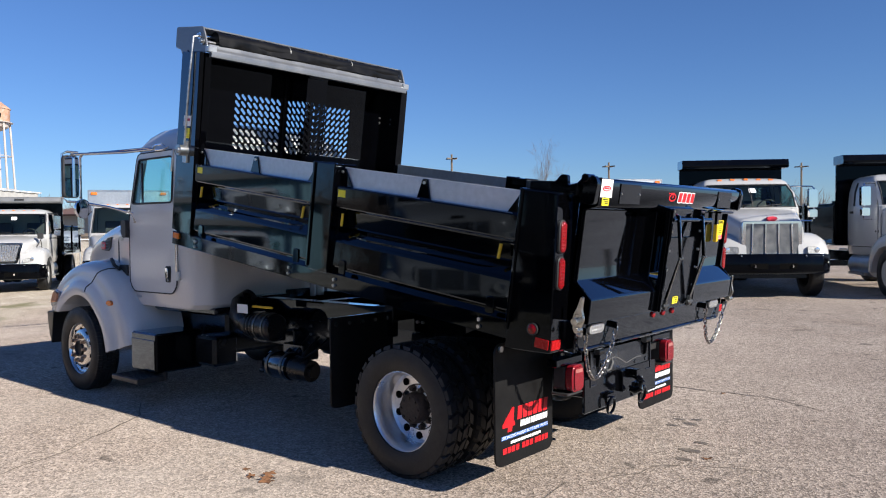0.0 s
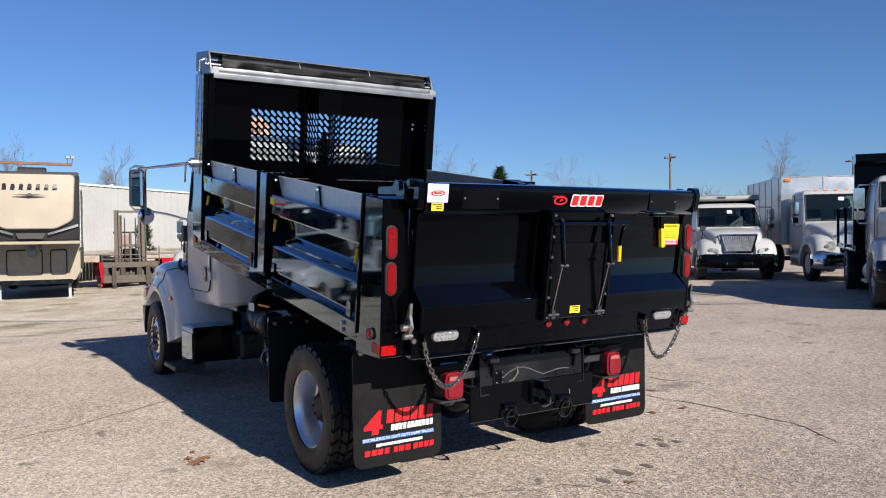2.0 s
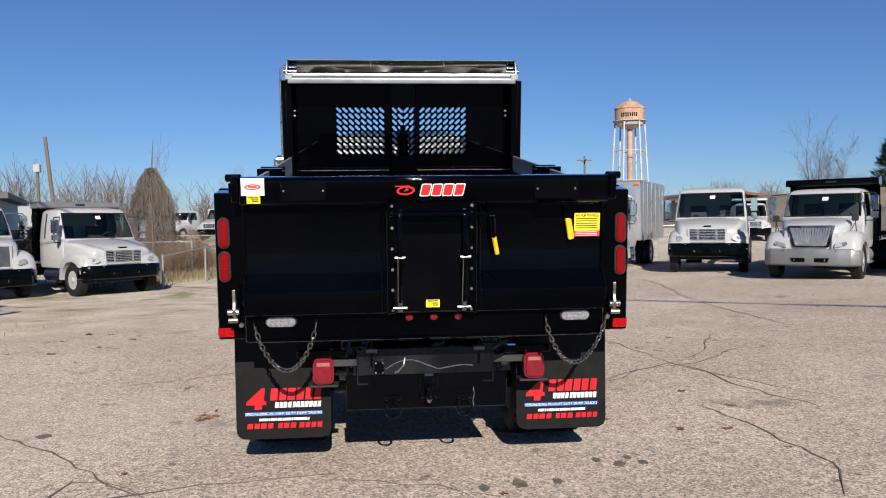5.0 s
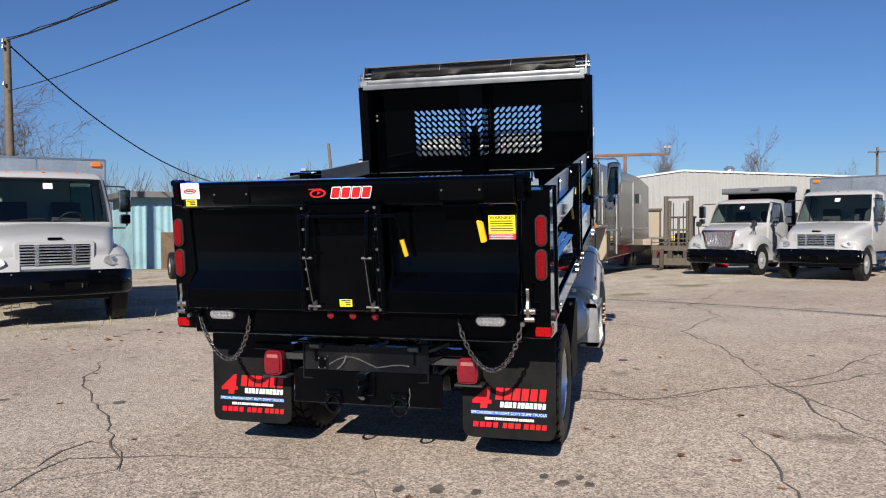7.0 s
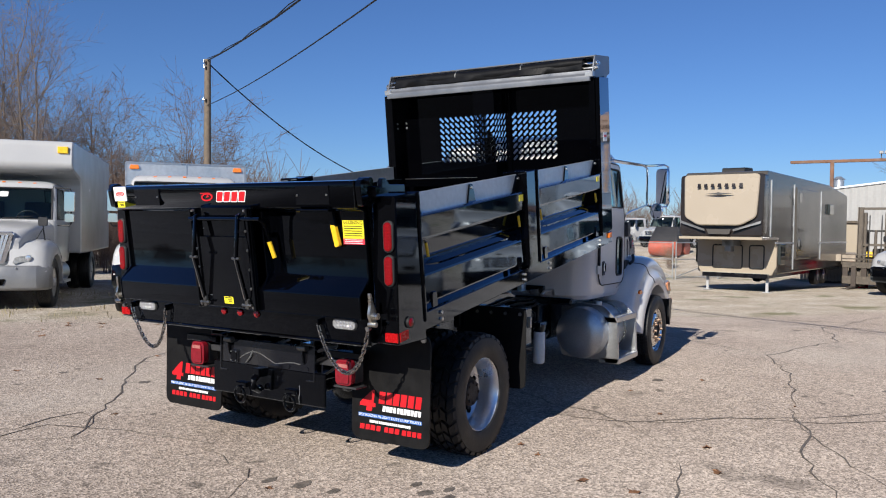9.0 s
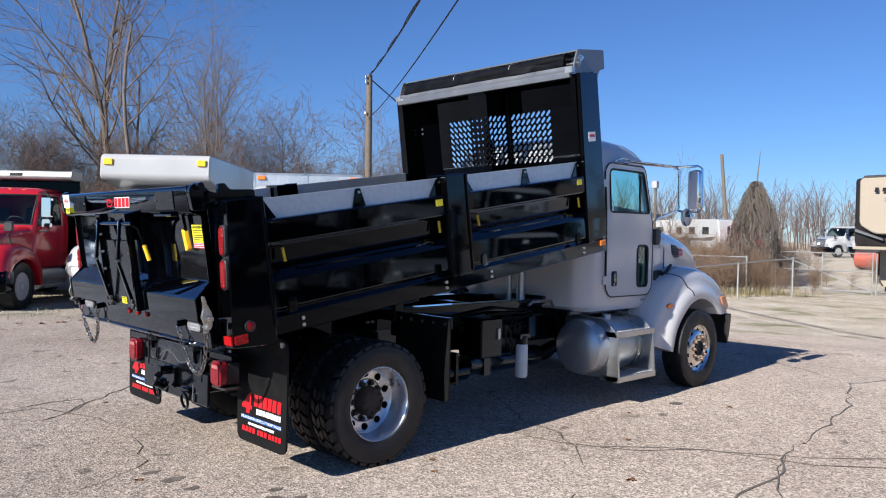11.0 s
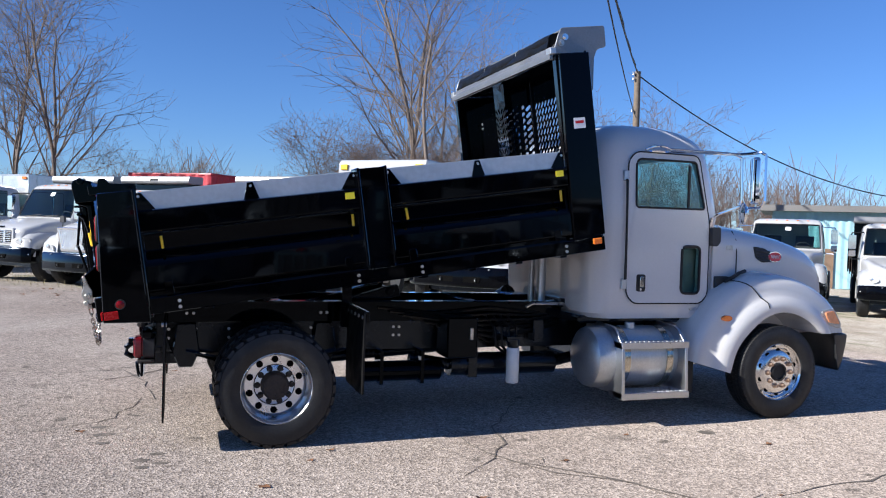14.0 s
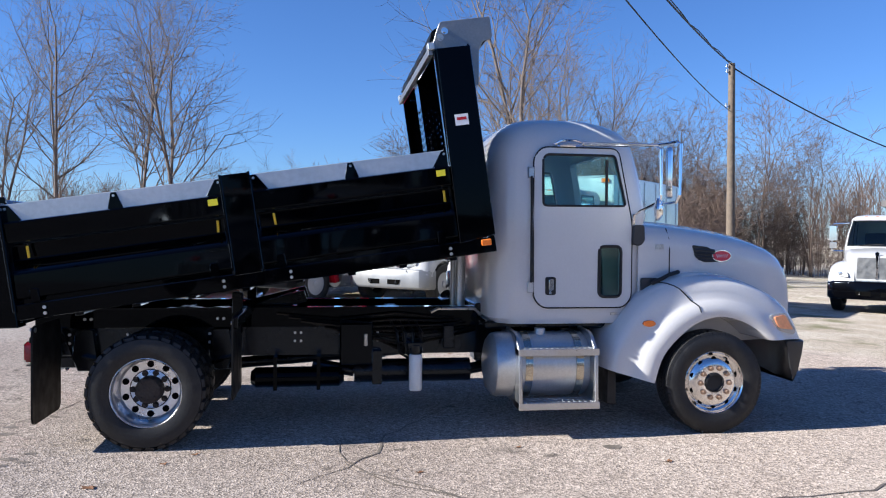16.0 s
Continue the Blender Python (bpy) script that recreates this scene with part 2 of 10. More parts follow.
RV_DARK = mat("dark_brown_rv_graphic", (0.022, 0.018, 0.017), 0.2, var=0.2, scale=2)
RV_GREY = mat("grey_rv_graphic", (0.10, 0.095, 0.09), 0.25, var=0.1, scale=2)
WOOD_POLE = mat("weathered_pole_wood", (0.155, 0.122, 0.092), 0.85, var=0.35, scale=6, fine=90, bump=0.5)
FENCE_WOOD = mat("weathered_fence_wood", (0.34, 0.29, 0.235), 0.85, var=0.3, scale=3, fine=60, bump=0.4)
RUSTY = mat("rusted_steel", (0.17, 0.085, 0.05), 0.75, var=0.45, scale=1.5, dirt=0.5, dirt_col=(0.25, 0.20, 0.17), bump=0.2)
FORK_RUST = mat("dark_rusted_mast", (0.055, 0.043, 0.036), 0.75, var=0.4, scale=2.5, dirt=0.3, dirt_col=(0.13, 0.10, 0.08), bump=0.15)
FORK_DARK = mat("dirty_dark_paint", (0.07, 0.055, 0.04), 0.6, var=0.4, scale=3, dirt=0.3, dirt_col=(0.20, 0.13, 0.04))
TANK_PAINT = mat("rust_streaked_tank", (0.46, 0.27, 0.18), 0.7, var=0.35, scale=0.35, dirt=0.7, dirt_col=(0.50, 0.42, 0.36))
PALE_STEEL = mat("pale_tower_steel", (0.52, 0.47, 0.44), 0.6, var=0.25, scale=0.4, dirt=0.4, dirt_col=(0.30, 0.16, 0.10))
GALV = mat("galvanised_fence", (0.42, 0.43, 0.43), 0.45, metal=0.6, var=0.2, scale=10)
BARK = mat("grey_bark", (0.15, 0.118, 0.098), 0.9, var=0.4, scale=5, fine=40, bump=0.4)
TWIG = mat("brown_twigs", (0.14, 0.098, 0.078), 0.9, var=0.35, scale=2)
DRY_BRUSH = mat("dry_brush", (0.18, 0.12, 0.08), 0.9, var=0.4, scale=1.5)
VINE = mat("withered_creeper", (0.14, 0.115, 0.095), 0.9, var=0.4, scale=5)
DIRT_BANK = mat("brown_earth", (0.20, 0.155, 0.115), 0.95, var=0.4, scale=0.4, fine=6, bump=0.4)
EVERGREEN = mat("evergreen_needles", (0.045, 0.085, 0.025), 0.8, var=0.4, scale=2)
DRY_LEAF = mat("dry_oak_leaf", (0.20, 0.095, 0.045), 0.8, var=0.35, scale=30)
GRASS = mat("dry_grass", (0.26, 0.22, 0.11), 0.9, var=0.35, scale=2)


def sheet_mat(name, col, pitch, dark=0.75, dirt=0.1):
    """Ribbed metal cladding, weathered."""
    m = mat(name, col, 0.45, var=0.07, scale=0.5, fine=6, dirt=dirt, dirt_col=(0.35, 0.30, 0.25))
    return m


BLUE_SHEET = sheet_mat("pale_blue_cladding", (0.30, 0.50, 0.56), 0.25, dirt=0.2)
WHITE_SHEET = sheet_mat("white_cladding", (0.33, 0.33, 0.325), 0.3, dirt=0.08)
GREY_ROOF = mat("grey_roofing", (0.16, 0.155, 0.15), 0.7, var=0.2, scale=0.6)
BROWN_ROOF = mat("brown_roofing", (0.16, 0.085, 0.06), 0.8, var=0.2, scale=0.8)


def asphalt_mat():
    m = bpy.data.materials.new("worn_asphalt")
    m.use_nodes = True
    n, l = m.node_tree.nodes, m.node_tree.links
    p = n["Principled BSDF"]
    co = n.new("ShaderNodeTexCoord")

    def noise_tex(scale, detail=4, rough=0.55):
        t = n.new("ShaderNodeTexNoise")
        t.inputs["Scale"].default_value, t.inputs["Detail"].default_value, t.inputs["Roughness"].default_value = scale, detail, rough
        l.new(co.outputs["Object"], t.inputs["Vector"])
        return t.outputs[0]

    def remap(src, a, b, c, d):
        r = n.new("ShaderNodeMapRange")
        for i, v in enumerate((a, b, c, d)):
            r.inputs[i + 1].default_value = v
        l.new(src, r.inputs[0])
        return r.outputs[0]

    def mix(fac, a, b, mode="MIX"):
        x = n.new("ShaderNodeMixRGB")
        x.blend_type = mode
        for s, v in ((0, fac), (1, a), (2, b)):
            if isinstance(v, (int, float)):
                x.inputs[s].default_value = v
            elif isinstance(v, tuple):
                x.inputs[s].default_value = (*v, 1)
            else:
                l.new(v, x.inputs[s])
        return x.outputs[0]

    # stones of the worn surface: cells of 8 to 12 mm with their own grey
    v = n.new("ShaderNodeTexVoronoi")
    v.inputs["Scale"].default_value = 75
    l.new(co.outputs["Object"], v.inputs["Vector"])
    sep = n.new("ShaderNodeSeparateColor")
    l.new(v.outputs["Color"], sep.inputs[0])
    stone = remap(sep.outputs[0], 0, 1, 0.50, 1.50)
    v2 = n.new("ShaderNodeTexVoronoi")
    v2.inputs["Scale"].default_value = 28
    l.new(co.outputs["Object"], v2.inputs["Vector"])
    sep2 = n.new("ShaderNodeSeparateColor")
    l.new(v2.outputs["Color"], sep2.inputs[0])
    stone2 = remap(sep2.outputs[1], 0, 1, 0.84, 1.16)
    base = mix(remap(noise_tex(0.35, 6, 0.6), 0.35, 0.65, 0, 1), (0.330, 0.274, 0.231), (0.435, 0.370, 0.314))
    c = mix(1.0, base, stone, "MULTIPLY")
    c = mix(1.0, c, stone2, "MULTIPLY")
    # dark oil stains and patches
    c = mix(remap(noise_tex(1.1, 3, 0.5), 0.64, 0.72, 0, 0.45), c, (0.06, 0.052, 0.045))
    c = mix(remap(noise_tex(3.7, 2, 0.5), 0.68, 0.73, 0, 0.6), c, (0.045, 0.040, 0.036))
    # pale dusty patches
    c = mix(remap(noise_tex(0.22, 5, 0.65), 0.52, 0.72, 0, 0.45), c, (0.48, 0.44, 0.39))
    # the gravel strip along the trees: past a line, with a ragged edge
    px = n.new("ShaderNodeSeparateXYZ")
    l.new(co.outputs["Object"], px.inputs[0])
    k1 = n.new("ShaderNodeMath")
    k1.operation = "MULTIPLY_ADD"
    l.new(px.outputs[0], k1.inputs[0])
    k1.inputs[1].default_value = -0.66
    l.new(noise_tex(0.5, 5, 0.6), k1.inputs[2])
    k2 = n.new("ShaderNodeMath")
    k2.operation = "MULTIPLY_ADD"
    l.new(px.outputs[1], k2.inputs[0])
    k2.inputs[1].default_value = -0.75
    l.new(k1.outputs[0], k2.inputs[2])
    gravel = remap(k2.outputs[0], 6.6, 7.5, 0, 1)
    gcol = mix(remap(noise_tex(0.9, 6, 0.6), 0.4, 0.62, 0, 1), (0.36, 0.31, 0.245), (0.47, 0.42, 0.35))
    gcol = mix(1.0, gcol, stone, "MULTIPLY")
    gcol = mix(remap(noise_tex(0.6, 4, 0.6), 0.56, 0.66, 0, 0.7), gcol, (0.12, 0.13, 0.05))
    c = mix(gravel, c, gcol)
    c = mix(1.0, c, (0.87, 0.87, 0.88), "MULTIPLY")
    l.new(c, p.inputs["Base Color"])
    p.inputs["Roughness"].default_value = 0.92
    p.inputs["Diffuse Roughness"].default_value = 0.4
    p.inputs["Specular IOR Level"].default_value = 0.15
    hb = n.new("ShaderNodeMath")
    hb.operation = "ADD"
    l.new(v.outputs["Distance"], hb.inputs[0])
    l.new(noise_tex(9, 5, 0.7), hb.inputs[1])
    bp = n.new("ShaderNodeBump")
    bp.inputs["Strength"].default_value, bp.inputs["Distance"].default_value = 0.5, 0.010
    l.new(hb.outputs[0], bp.inputs["Height"])
    l.new(bp.outputs[0], p.inputs["Normal"])
    return m


ASPHALT = asphalt_mat()
CRACK = mat("crack_filler", (0.135, 0.115, 0.097), 0.85, var=0.3, scale=8, fine=70, bump=0.3)

# ---- geometry helpers ----


def bm_new():
    return bmesh.new()


def box(bm, x0, x1, y0, y1, z0, z1):
    v = [bm.verts.new((x, y, z)) for x in (x0, x1) for y in (y0, y1) for z in (z0, z1)]
    for f in ((0, 1, 3, 2), (4, 6, 7, 5), (0, 4, 5, 1), (2, 3, 7, 6), (0, 2, 6, 4), (1, 5, 7, 3)):
        bm.faces.new([v[i] for i in f])
    return bm


def prism(bm, pts, axis, lo, hi):
    """The polygon pts, drawn in the plane across the axis (x: y, z; y: x, z; z: x, y), pulled from lo to hi."""
    put = {"x": lambda a, b, c: (c, a, b), "y": lambda a, b, c: (a, c, b), "z": lambda a, b, c: (a, b, c)}[axis]
    r0 = [bm.verts.new(put(a, b, lo)) for a, b in pts]
    r1 = [bm.verts.new(put(a, b, hi)) for a, b in pts]
    n = len(pts)
    for i in range(n):
        bm.faces.new((r0[i], r0[(i + 1) % n], r1[(i + 1) % n], r1[i]))
    bm.faces.new(r0[::-1])
    bm.faces.new(r1)
    return bm


def cyl(bm, p0, p1, r, r1=None, seg=16):
    p0, p1 = Vector(p0), Vector(p1)
    q = (p1 - p0).to_track_quat("Z", "Y").to_matrix()
    r1 = r if r1 is None else r1
    a, b = [], []
    for i in range(seg):
        t = 2 * math.pi * i / seg
        d = q @ Vector((math.cos(t), math.sin(t), 0))
        a.append(bm.verts.new(p0 + d * r))
        b.append(bm.verts.new(p1 + d * r1))
    for i in range(seg):
        bm.faces.new((a[i], a[(i + 1) % seg], b[(i + 1) % seg], b[i]))
    bm.faces.new(a[::-1])
    bm.faces.new(b)
    return bm


def tube(bm, path, r, seg=8, closed=False):
    """A round rod along the path."""
    pts = [Vector(p) for p in path]
    n = len(pts)
    rings, up = [], Vector((0.31, 0.17, 0.93))
    for i, p in enumerate(pts):
        d = (pts[(i + 1) % n] - pts[i - 1]) if closed else (pts[min(i + 1, n - 1)] - pts[max(i - 1, 0)])
        d.normalize()
        s = d.cross(up)
        if s.length < 0.2:
            s = d.cross(Vector((0.9, 0.4, 0.1)))
        s.normalize()
        w = s.cross(d)
        rings.append([bm.verts.new(p + (s * math.cos(k) + w * math.sin(k)) * r) for k in [2 * math.pi * j / seg for j in range(seg)]])
    for i in range(n if closed else n - 1):
        a, b = rings[i], rings[(i + 1) % n]
        for j in range(seg):
            bm.faces.new((a[j], a[(j + 1) % seg], b[(j + 1) % seg], b[j]))
    if not closed:
        bm.faces.new(rings[0][::-1])
        bm.faces.new(rings[-1])
    return bm


def lathe(bm, prof, centre, axis="y", seg=32, closed=False):
    """The profile of (radius, along) turned round the axis through centre."""
    cx, cy, cz = centre
    rings = []
    for r, h in prof:
        ring = []
        for i in range(seg):
            t = 2 * math.pi * i / seg
            a, b = r * math.cos(t), r * math.sin(t)
            ring.append(bm.verts.new((cx + a, cy + h, cz + b) if axis == "y" else (cx + a, cy + b, cz + h) if axis == "z" else (cx + h, cy + a, cz + b)))
        rings.append(ring)
    n = len(rings)
    for k in range(n if closed else n - 1):
        a, b = rings[k], rings[(k + 1) % n]
        for i in range(seg):
            bm.faces.new((a[i], a[(i + 1) % seg], b[(i + 1) % seg], b[i]))
    if not closed:
        if prof[0][0] > 1e-4:
            bm.faces.new(rings[0][::-1])
        if prof[-1][0] > 1e-4:
            bm.faces.new(rings[-1])
    return bm


def loft(bm, sections, ring=True, caps=True):
    """Skin over sections, each a list of as many points."""
    rows = [[bm.verts.new(p) for p in s] for s in sections]
    n = len(rows[0])
    for a, b in zip(rows, rows[1:]):
        for i in range(n if ring else n - 1):
            bm.faces.new((a[i], a[(i + 1) % n], b[(i + 1) % n], b[i]))
    if caps and ring:
        bm.faces.new(rows[0][::-1])
        bm.faces.new(rows[-1])
    return bm


def round_rect(x0, x1, y0, y1, r0, r1=None, k=6):
    """Points of a rectangle whose corners at x0 have the radius r0, and those at x1 the radius r1."""
    r1 = r0 if r1 is None else r1
    out = []
    for cx, cy, r, a0 in ((x1 - r1, y1 - r1, r1, 0), (x0 + r0, y1 - r0, r0, 90), (x0 + r0, y0 + r0, r0, 180), (x1 - r1, y0 + r1, r1, 270)):
        for i in range(k + 1):
            t = radians(a0 + 90 * i / k)
            out.append((cx + r * math.cos(t), cy + r * math.sin(t)))
    return out


def soft_poly(pts, r, k=4):
    """A polygon with its corners rounded."""
    out, n = [], len(pts)
    for i in range(n):
        p, a, b = Vector(pts[i]), Vector(pts[i - 1]), Vector(pts[(i + 1) % n])
        u, w = (a - p), (b - p)
        d = min(r, u.length * 0.45, w.length * 0.45)
        s, e = p + u.normalized() * d, p + w.normalized() * d
        for j in range(k + 1):
            t = j / k
            q = s * (1 - t) ** 2 + p * 2 * t * (1 - t) + e * t * t
            out.append((q.x, q.y))
    return out


def mesh_from(name, bm, material, bevel=0.0, angle=35, seg=1):
    bmesh.ops.remove_doubles(bm, verts=bm.verts, dist=1e-6)
    bmesh.ops.recalc_face_normals(bm, faces=bm.faces)
    if bevel:
        edges = [e for e in bm.edges if len(e.link_faces) == 2 and e.calc_face_angle(0) > radians(30)]
        bmesh.ops.bevel(bm, geom=edges, offset=bevel, segments=seg, affect="EDGES", clamp_overlap=True)
    me = bpy.data.meshes.new(name)
    bm.to_mesh(me)
    bm.free()
    me.materials.append(material)
    me.polygons.foreach_set("use_smooth", [True] * len(me.polygons))
    me.set_sharp_from_angle(angle=radians(angle))
    return me


def part(name, bm, material, parent=None, label="", bevel=0.0, angle=35, seg=1, m=None):
    """One mesh object under a thing or a part."""
    ob = new(name, mesh_from(name, bm, material, bevel, angle, seg))
    if parent:
        ob.parent = parent
    if m is not None:
        ob.matrix_basis = m
    return tagged(ob, label)


def share(ob, m, parent=None):
    """Another part on the same mesh."""
    o = new(ob.name.split(".")[0], ob.data)
    o.parent = parent or ob.parent
    o.matrix_basis = m
    if "label" in ob:
        o["label"] = ob["label"]
    return o


def thing(name, label, category, group="", m=None):
    ob = new(name)
    ob.empty_display_size = 0.2
    if m is not None:
        ob.matrix_basis = m
    return tagged(ob, label, category, group)


def single(name, bm, material, label, category, group="", kind="", bevel=0.0, angle=35, m=None):
    ob = part(name, bm, material, None, "", bevel, angle, 1, m)
    return tagged(ob, label, category, group, kind)


def cut(ob, *cutters):
    """Takes the cutters' solids out of a part's mesh."""
    temps = []
    for bm in cutters:
        bmesh.ops.recalc_face_normals(bm, faces=bm.faces)
        me = bpy.data.meshes.new("cutter")
        bm.to_mesh(me)
        bm.free()
        c = new("cutter", me)
        c.matrix_world = ob.matrix_world if False else Matrix.Identity(4)
        temps.append(c)
    keep_parent, keep_m = ob.parent, ob.matrix_basis.copy()
    ob.parent, ob.matrix_basis = None, Matrix.Identity(4)
    for c in temps:
        mod = ob.modifiers.new("cut", "BOOLEAN")
        mod.operation, mod.solver, mod.object = "DIFFERENCE", "EXACT", c
    bpy.context.view_layer.update()
    dg = bpy.context.evaluated_depsgraph_get()
    me = bpy.data.meshes.new_from_object(ob.evaluated_get(dg))
    ob.modifiers.clear()
    old, ob.data = ob.data, me
    bpy.data.meshes.remove(old)
    for c in temps:
        d = c.data
        bpy.data.objects.remove(c)
        bpy.data.meshes.remove(d)
    me.set_sharp_from_angle(angle=radians(35))
    ob.parent, ob.matrix_basis = keep_parent, keep_m
    return ob


def text_part(body, size, material, parent, m, label="", name="lettering"):
    """Flat lettering in the built-in font, turned into a mesh."""
    cu = bpy.data.curves.new("lettering", "FONT")
    cu.body, cu.size, cu.align_x, cu.align_y, cu.extrude = body, size, "CENTER", "CENTER", 0.0006
    tmp = bpy.data.objects.new("lettering", cu)
    scene.collection.objects.link(tmp)
    bpy.context.view_layer.update()
    me = bpy.data.meshes.new_from_object(tmp.evaluated_get(bpy.context.evaluated_depsgraph_get()))
    bpy.data.objects.remove(tmp)
    me.materials.clear()
    me.materials.append(material)
    ob = new(name, me)
    ob.parent = parent
    ob.matrix_basis = m
    return tagged(ob, label)

# ---- the ground ----
bm = bm_new()
grid = [-900, -300, -120, -60, -35, -20, -10, 0, 10, 20, 35, 60, 120, 300, 900]
gv = [[bm.verts.new((x - 5, y + 3, 0)) for y in grid] for x in grid]
for i in range(len(grid) - 1):
    for j in range(len(grid) - 1):
        bm.faces.new((gv[i][j], gv[i + 1][j], gv[i + 1][j + 1], gv[i][j + 1]))
ground = single("ground", bm, ASPHALT, "worn pale grey asphalt yard with exposed stones, stains and gravel edge", "ground", kind="structure")

# ---- the dump truck: x forward, y left, z up from the ground under its rear axle ----
TRUCK = pose(-3.36, 4.70, 0, 0, 0, 180)
truck = thing("dump_truck", "white dump truck with a raised glossy black dump bed", "dump truck", m=TRUCK)
TILT_BED = 8.5
BED = pose(-1.20, 0, 0.92, 0, -TILT_BED, 0)


# wheels
TW = 0.122


def tyre_mesh(radius, blocks, rows, deep, gap, fill, skew_):
    """A tyre with tread blocks; the shoulder blocks run a little down the wall."""
    bm = bm_new()
    R = radius
    prof = [(0.250, -0.085), (0.262, -0.108), (0.30, -TW), (0.355, -TW), (R - 0.035, -0.112), (R - deep - 0.003, -0.094), (R - deep - 0.003, 0.094), (R - 0.035, 0.112), (0.355, TW), (0.30, TW), (0.262, 0.108), (0.250, 0.085)]
    lathe(bm, prof, (0, 0, 0), "y", 56, closed=True)
    w = 0.212 / rows
    for j in range(rows):
        for i in range(blocks):
            step = 2 * math.pi / blocks
            t0 = step * (i + (0.5 if j % 2 else 0))
            t1 = t0 + step * fill
            skew = skew_ * step * (1 if j % 2 else -1)
            y0, y1 = -0.106 + j * w + gap, -0.106 + (j + 1) * w - gap
            vs = []
            for top in (0, 1):
                for (t, y) in ((t0, y0), (t1, y0), (t1 + skew, y1), (t0 + skew, y1)):
                    rr = R if top else R - deep - 0.006
                    if (j == 0 and y == y0) or (j == rows - 1 and y == y1):
                        rr = R - 0.008 if top else R - 0.030
                        y = math.copysign(0.105 if top else 0.111, y)
                    vs.append(bm.verts.new((rr * math.cos(t), y, rr * math.sin(t))))
            bm.faces.new(vs[4:8])
            for k in range(4):
                bm.faces.new((vs[k], vs[(k + 1) % 4], vs[4 + (k + 1) % 4], vs[4 + k]))
    # raised rings on the wall
    for s in (1, -1):
        lathe(bm, [(0.300, s * 0.110), (0.304, s * 0.1185), (0.310, s * 0.1195), (0.313, s * 0.112)], (0, 0, 0), "y", 48, closed=True)
    return bm


def rim_mesh(dished):
    """The wheel disc and barrel; the outside looks to +y."""
    bm = bm_new()
    if dished:
        prof = [(0.270, 0.098), (0.262, 0.100), (0.252, 0.088), (0.244, 0.02), (0.238, -0.052), (0.222, -0.068), (0.185, -0.070), (0.160, -0.072), (0.148, -0.064), (0.075, -0.062), (0.075, -0.085), (0.245, -0.085), (0.262, -0.098), (0.270, -0.098)]
    else:
        prof = [(0.270, 0.096), (0.263, 0.100), (0.254, 0.092), (0.248, 0.070), (0.228, 0.060), (0.205, 0.082), (0.180, 0.098), (0.150, 0.104), (0.105, 0.104), (0.075, 0.100), (0.075, 0.05), (0.24, 0.0), (0.262, -0.098), (0.270, -0.098)]
    lathe(bm, [(r * 0.97, h) for r, h in prof], (0, 0, 0), "y", 60, closed=True)
    return bm


def wheel(parent, x, y, z, out, dished, label):
    """A tyre with its rim, holes, hub and nuts; out: 1 looks left, -1 right."""
    base = pose(x, y, z, 0, 0, 0 if out > 0 else 180)
    t = part("tyre", tyre_mesh(0.434, 30, 4, 0.022, 0.006, 0.68, 0.35) if dished else tyre_mesh(0.424, 70, 5, 0.007, 0.004, 0.85, 0.1), TYRE, parent, label, angle=30, m=base)
    r = part("rim", rim_mesh(dished), RIM_ALU if dished else POLISHED, t, "aluminium wheel rim" if dished else "polished aluminium wheel rim")
    face = -0.071 if dished else 0.088
    rad = 0.188 if dished else 0.195
    # solid black discs stand in for the shaded hand holes
    bm = bm_new()
    cyl(bm, (0, -0.004, 0), (0, 0.004 if dished else 0.002, 0), 0.025 if dished else 0.021, seg=12)
    hm = mesh_from("hand_hole", bm, RECESS_SHADE)
    bm = bm_new()
    cyl(bm, (0, 0, 0), (0, 0.012, 0), 0.023, seg=10)
    nm = mesh_from("lug_nut", bm, RUST_HUB if dished else COPPER_NUT)
    bm = bm_new()
    cyl(bm, (0, 0.012, 0), (0, 0.036, 0), 0.015, seg=6)
    nm2 = mesh_from("stud", bm, RUST_HUB if dished else COPPER_NUT)
    for i in range(10):
        a, b = 2 * math.pi * (i + 0.5) / 10, 2 * math.pi * i / 10
        y0 = face + (0.004 if dished else -0.004)
        o = new("hand_hole", hm)
        o.parent, o.matrix_basis = t, Matrix.Translation((rad * math.cos(a), y0, rad * math.sin(a)))
        for nme, mm in (("lug_nut", nm), ("stud", nm2)):
            o = new(nme, mm)
            o.parent, o.matrix_basis = t, Matrix.Translation((0.125 * math.cos(b), -0.066 if dished else 0.102, 0.125 * math.sin(b)))
    bm = bm_new()
    if dished:
        lathe(bm, [(0.152, -0.0665), (0.152, -0.0645), (0.104, -0.0635), (0.100, 0.005), (0.086, 0.024), (0.04, 0.028), (0.0, 0.028)], (0, 0, 0), "y", 20)
        for i in range(8):
            a = 2 * math.pi * i / 8
            cyl(bm, (0.072 * math.cos(a), 0.01, 0.072 * math.sin(a)), (0.072 * math.cos(a), 0.034, 0.072 * math.sin(a)), 0.011, seg=6)
    else:
        lathe(bm, [(0.080, 0.07), (0.080, 0.115), (0.068, 0.118), (0.060, 0.100), (0.0, 0.098)], (0, 0, 0), "y", 20)
    part("hub", bm, RUST_HUB if dished else RUBBER, t, "rusty brown hub" if dished else "dark hub")
    return t


for s in (1, -1):
    wheel(truck, 4.47, s * 1.075, 0.419, s, False, "front tyre with road tread")
    wheel(truck, 0, s * 1.065, 0.428, s, True, "outer rear tyre with chunky tread blocks")
    inner = wheel(truck, 0, s * 0.775, 0.428, -s, True, "inner rear tyre with chunky tread blocks")

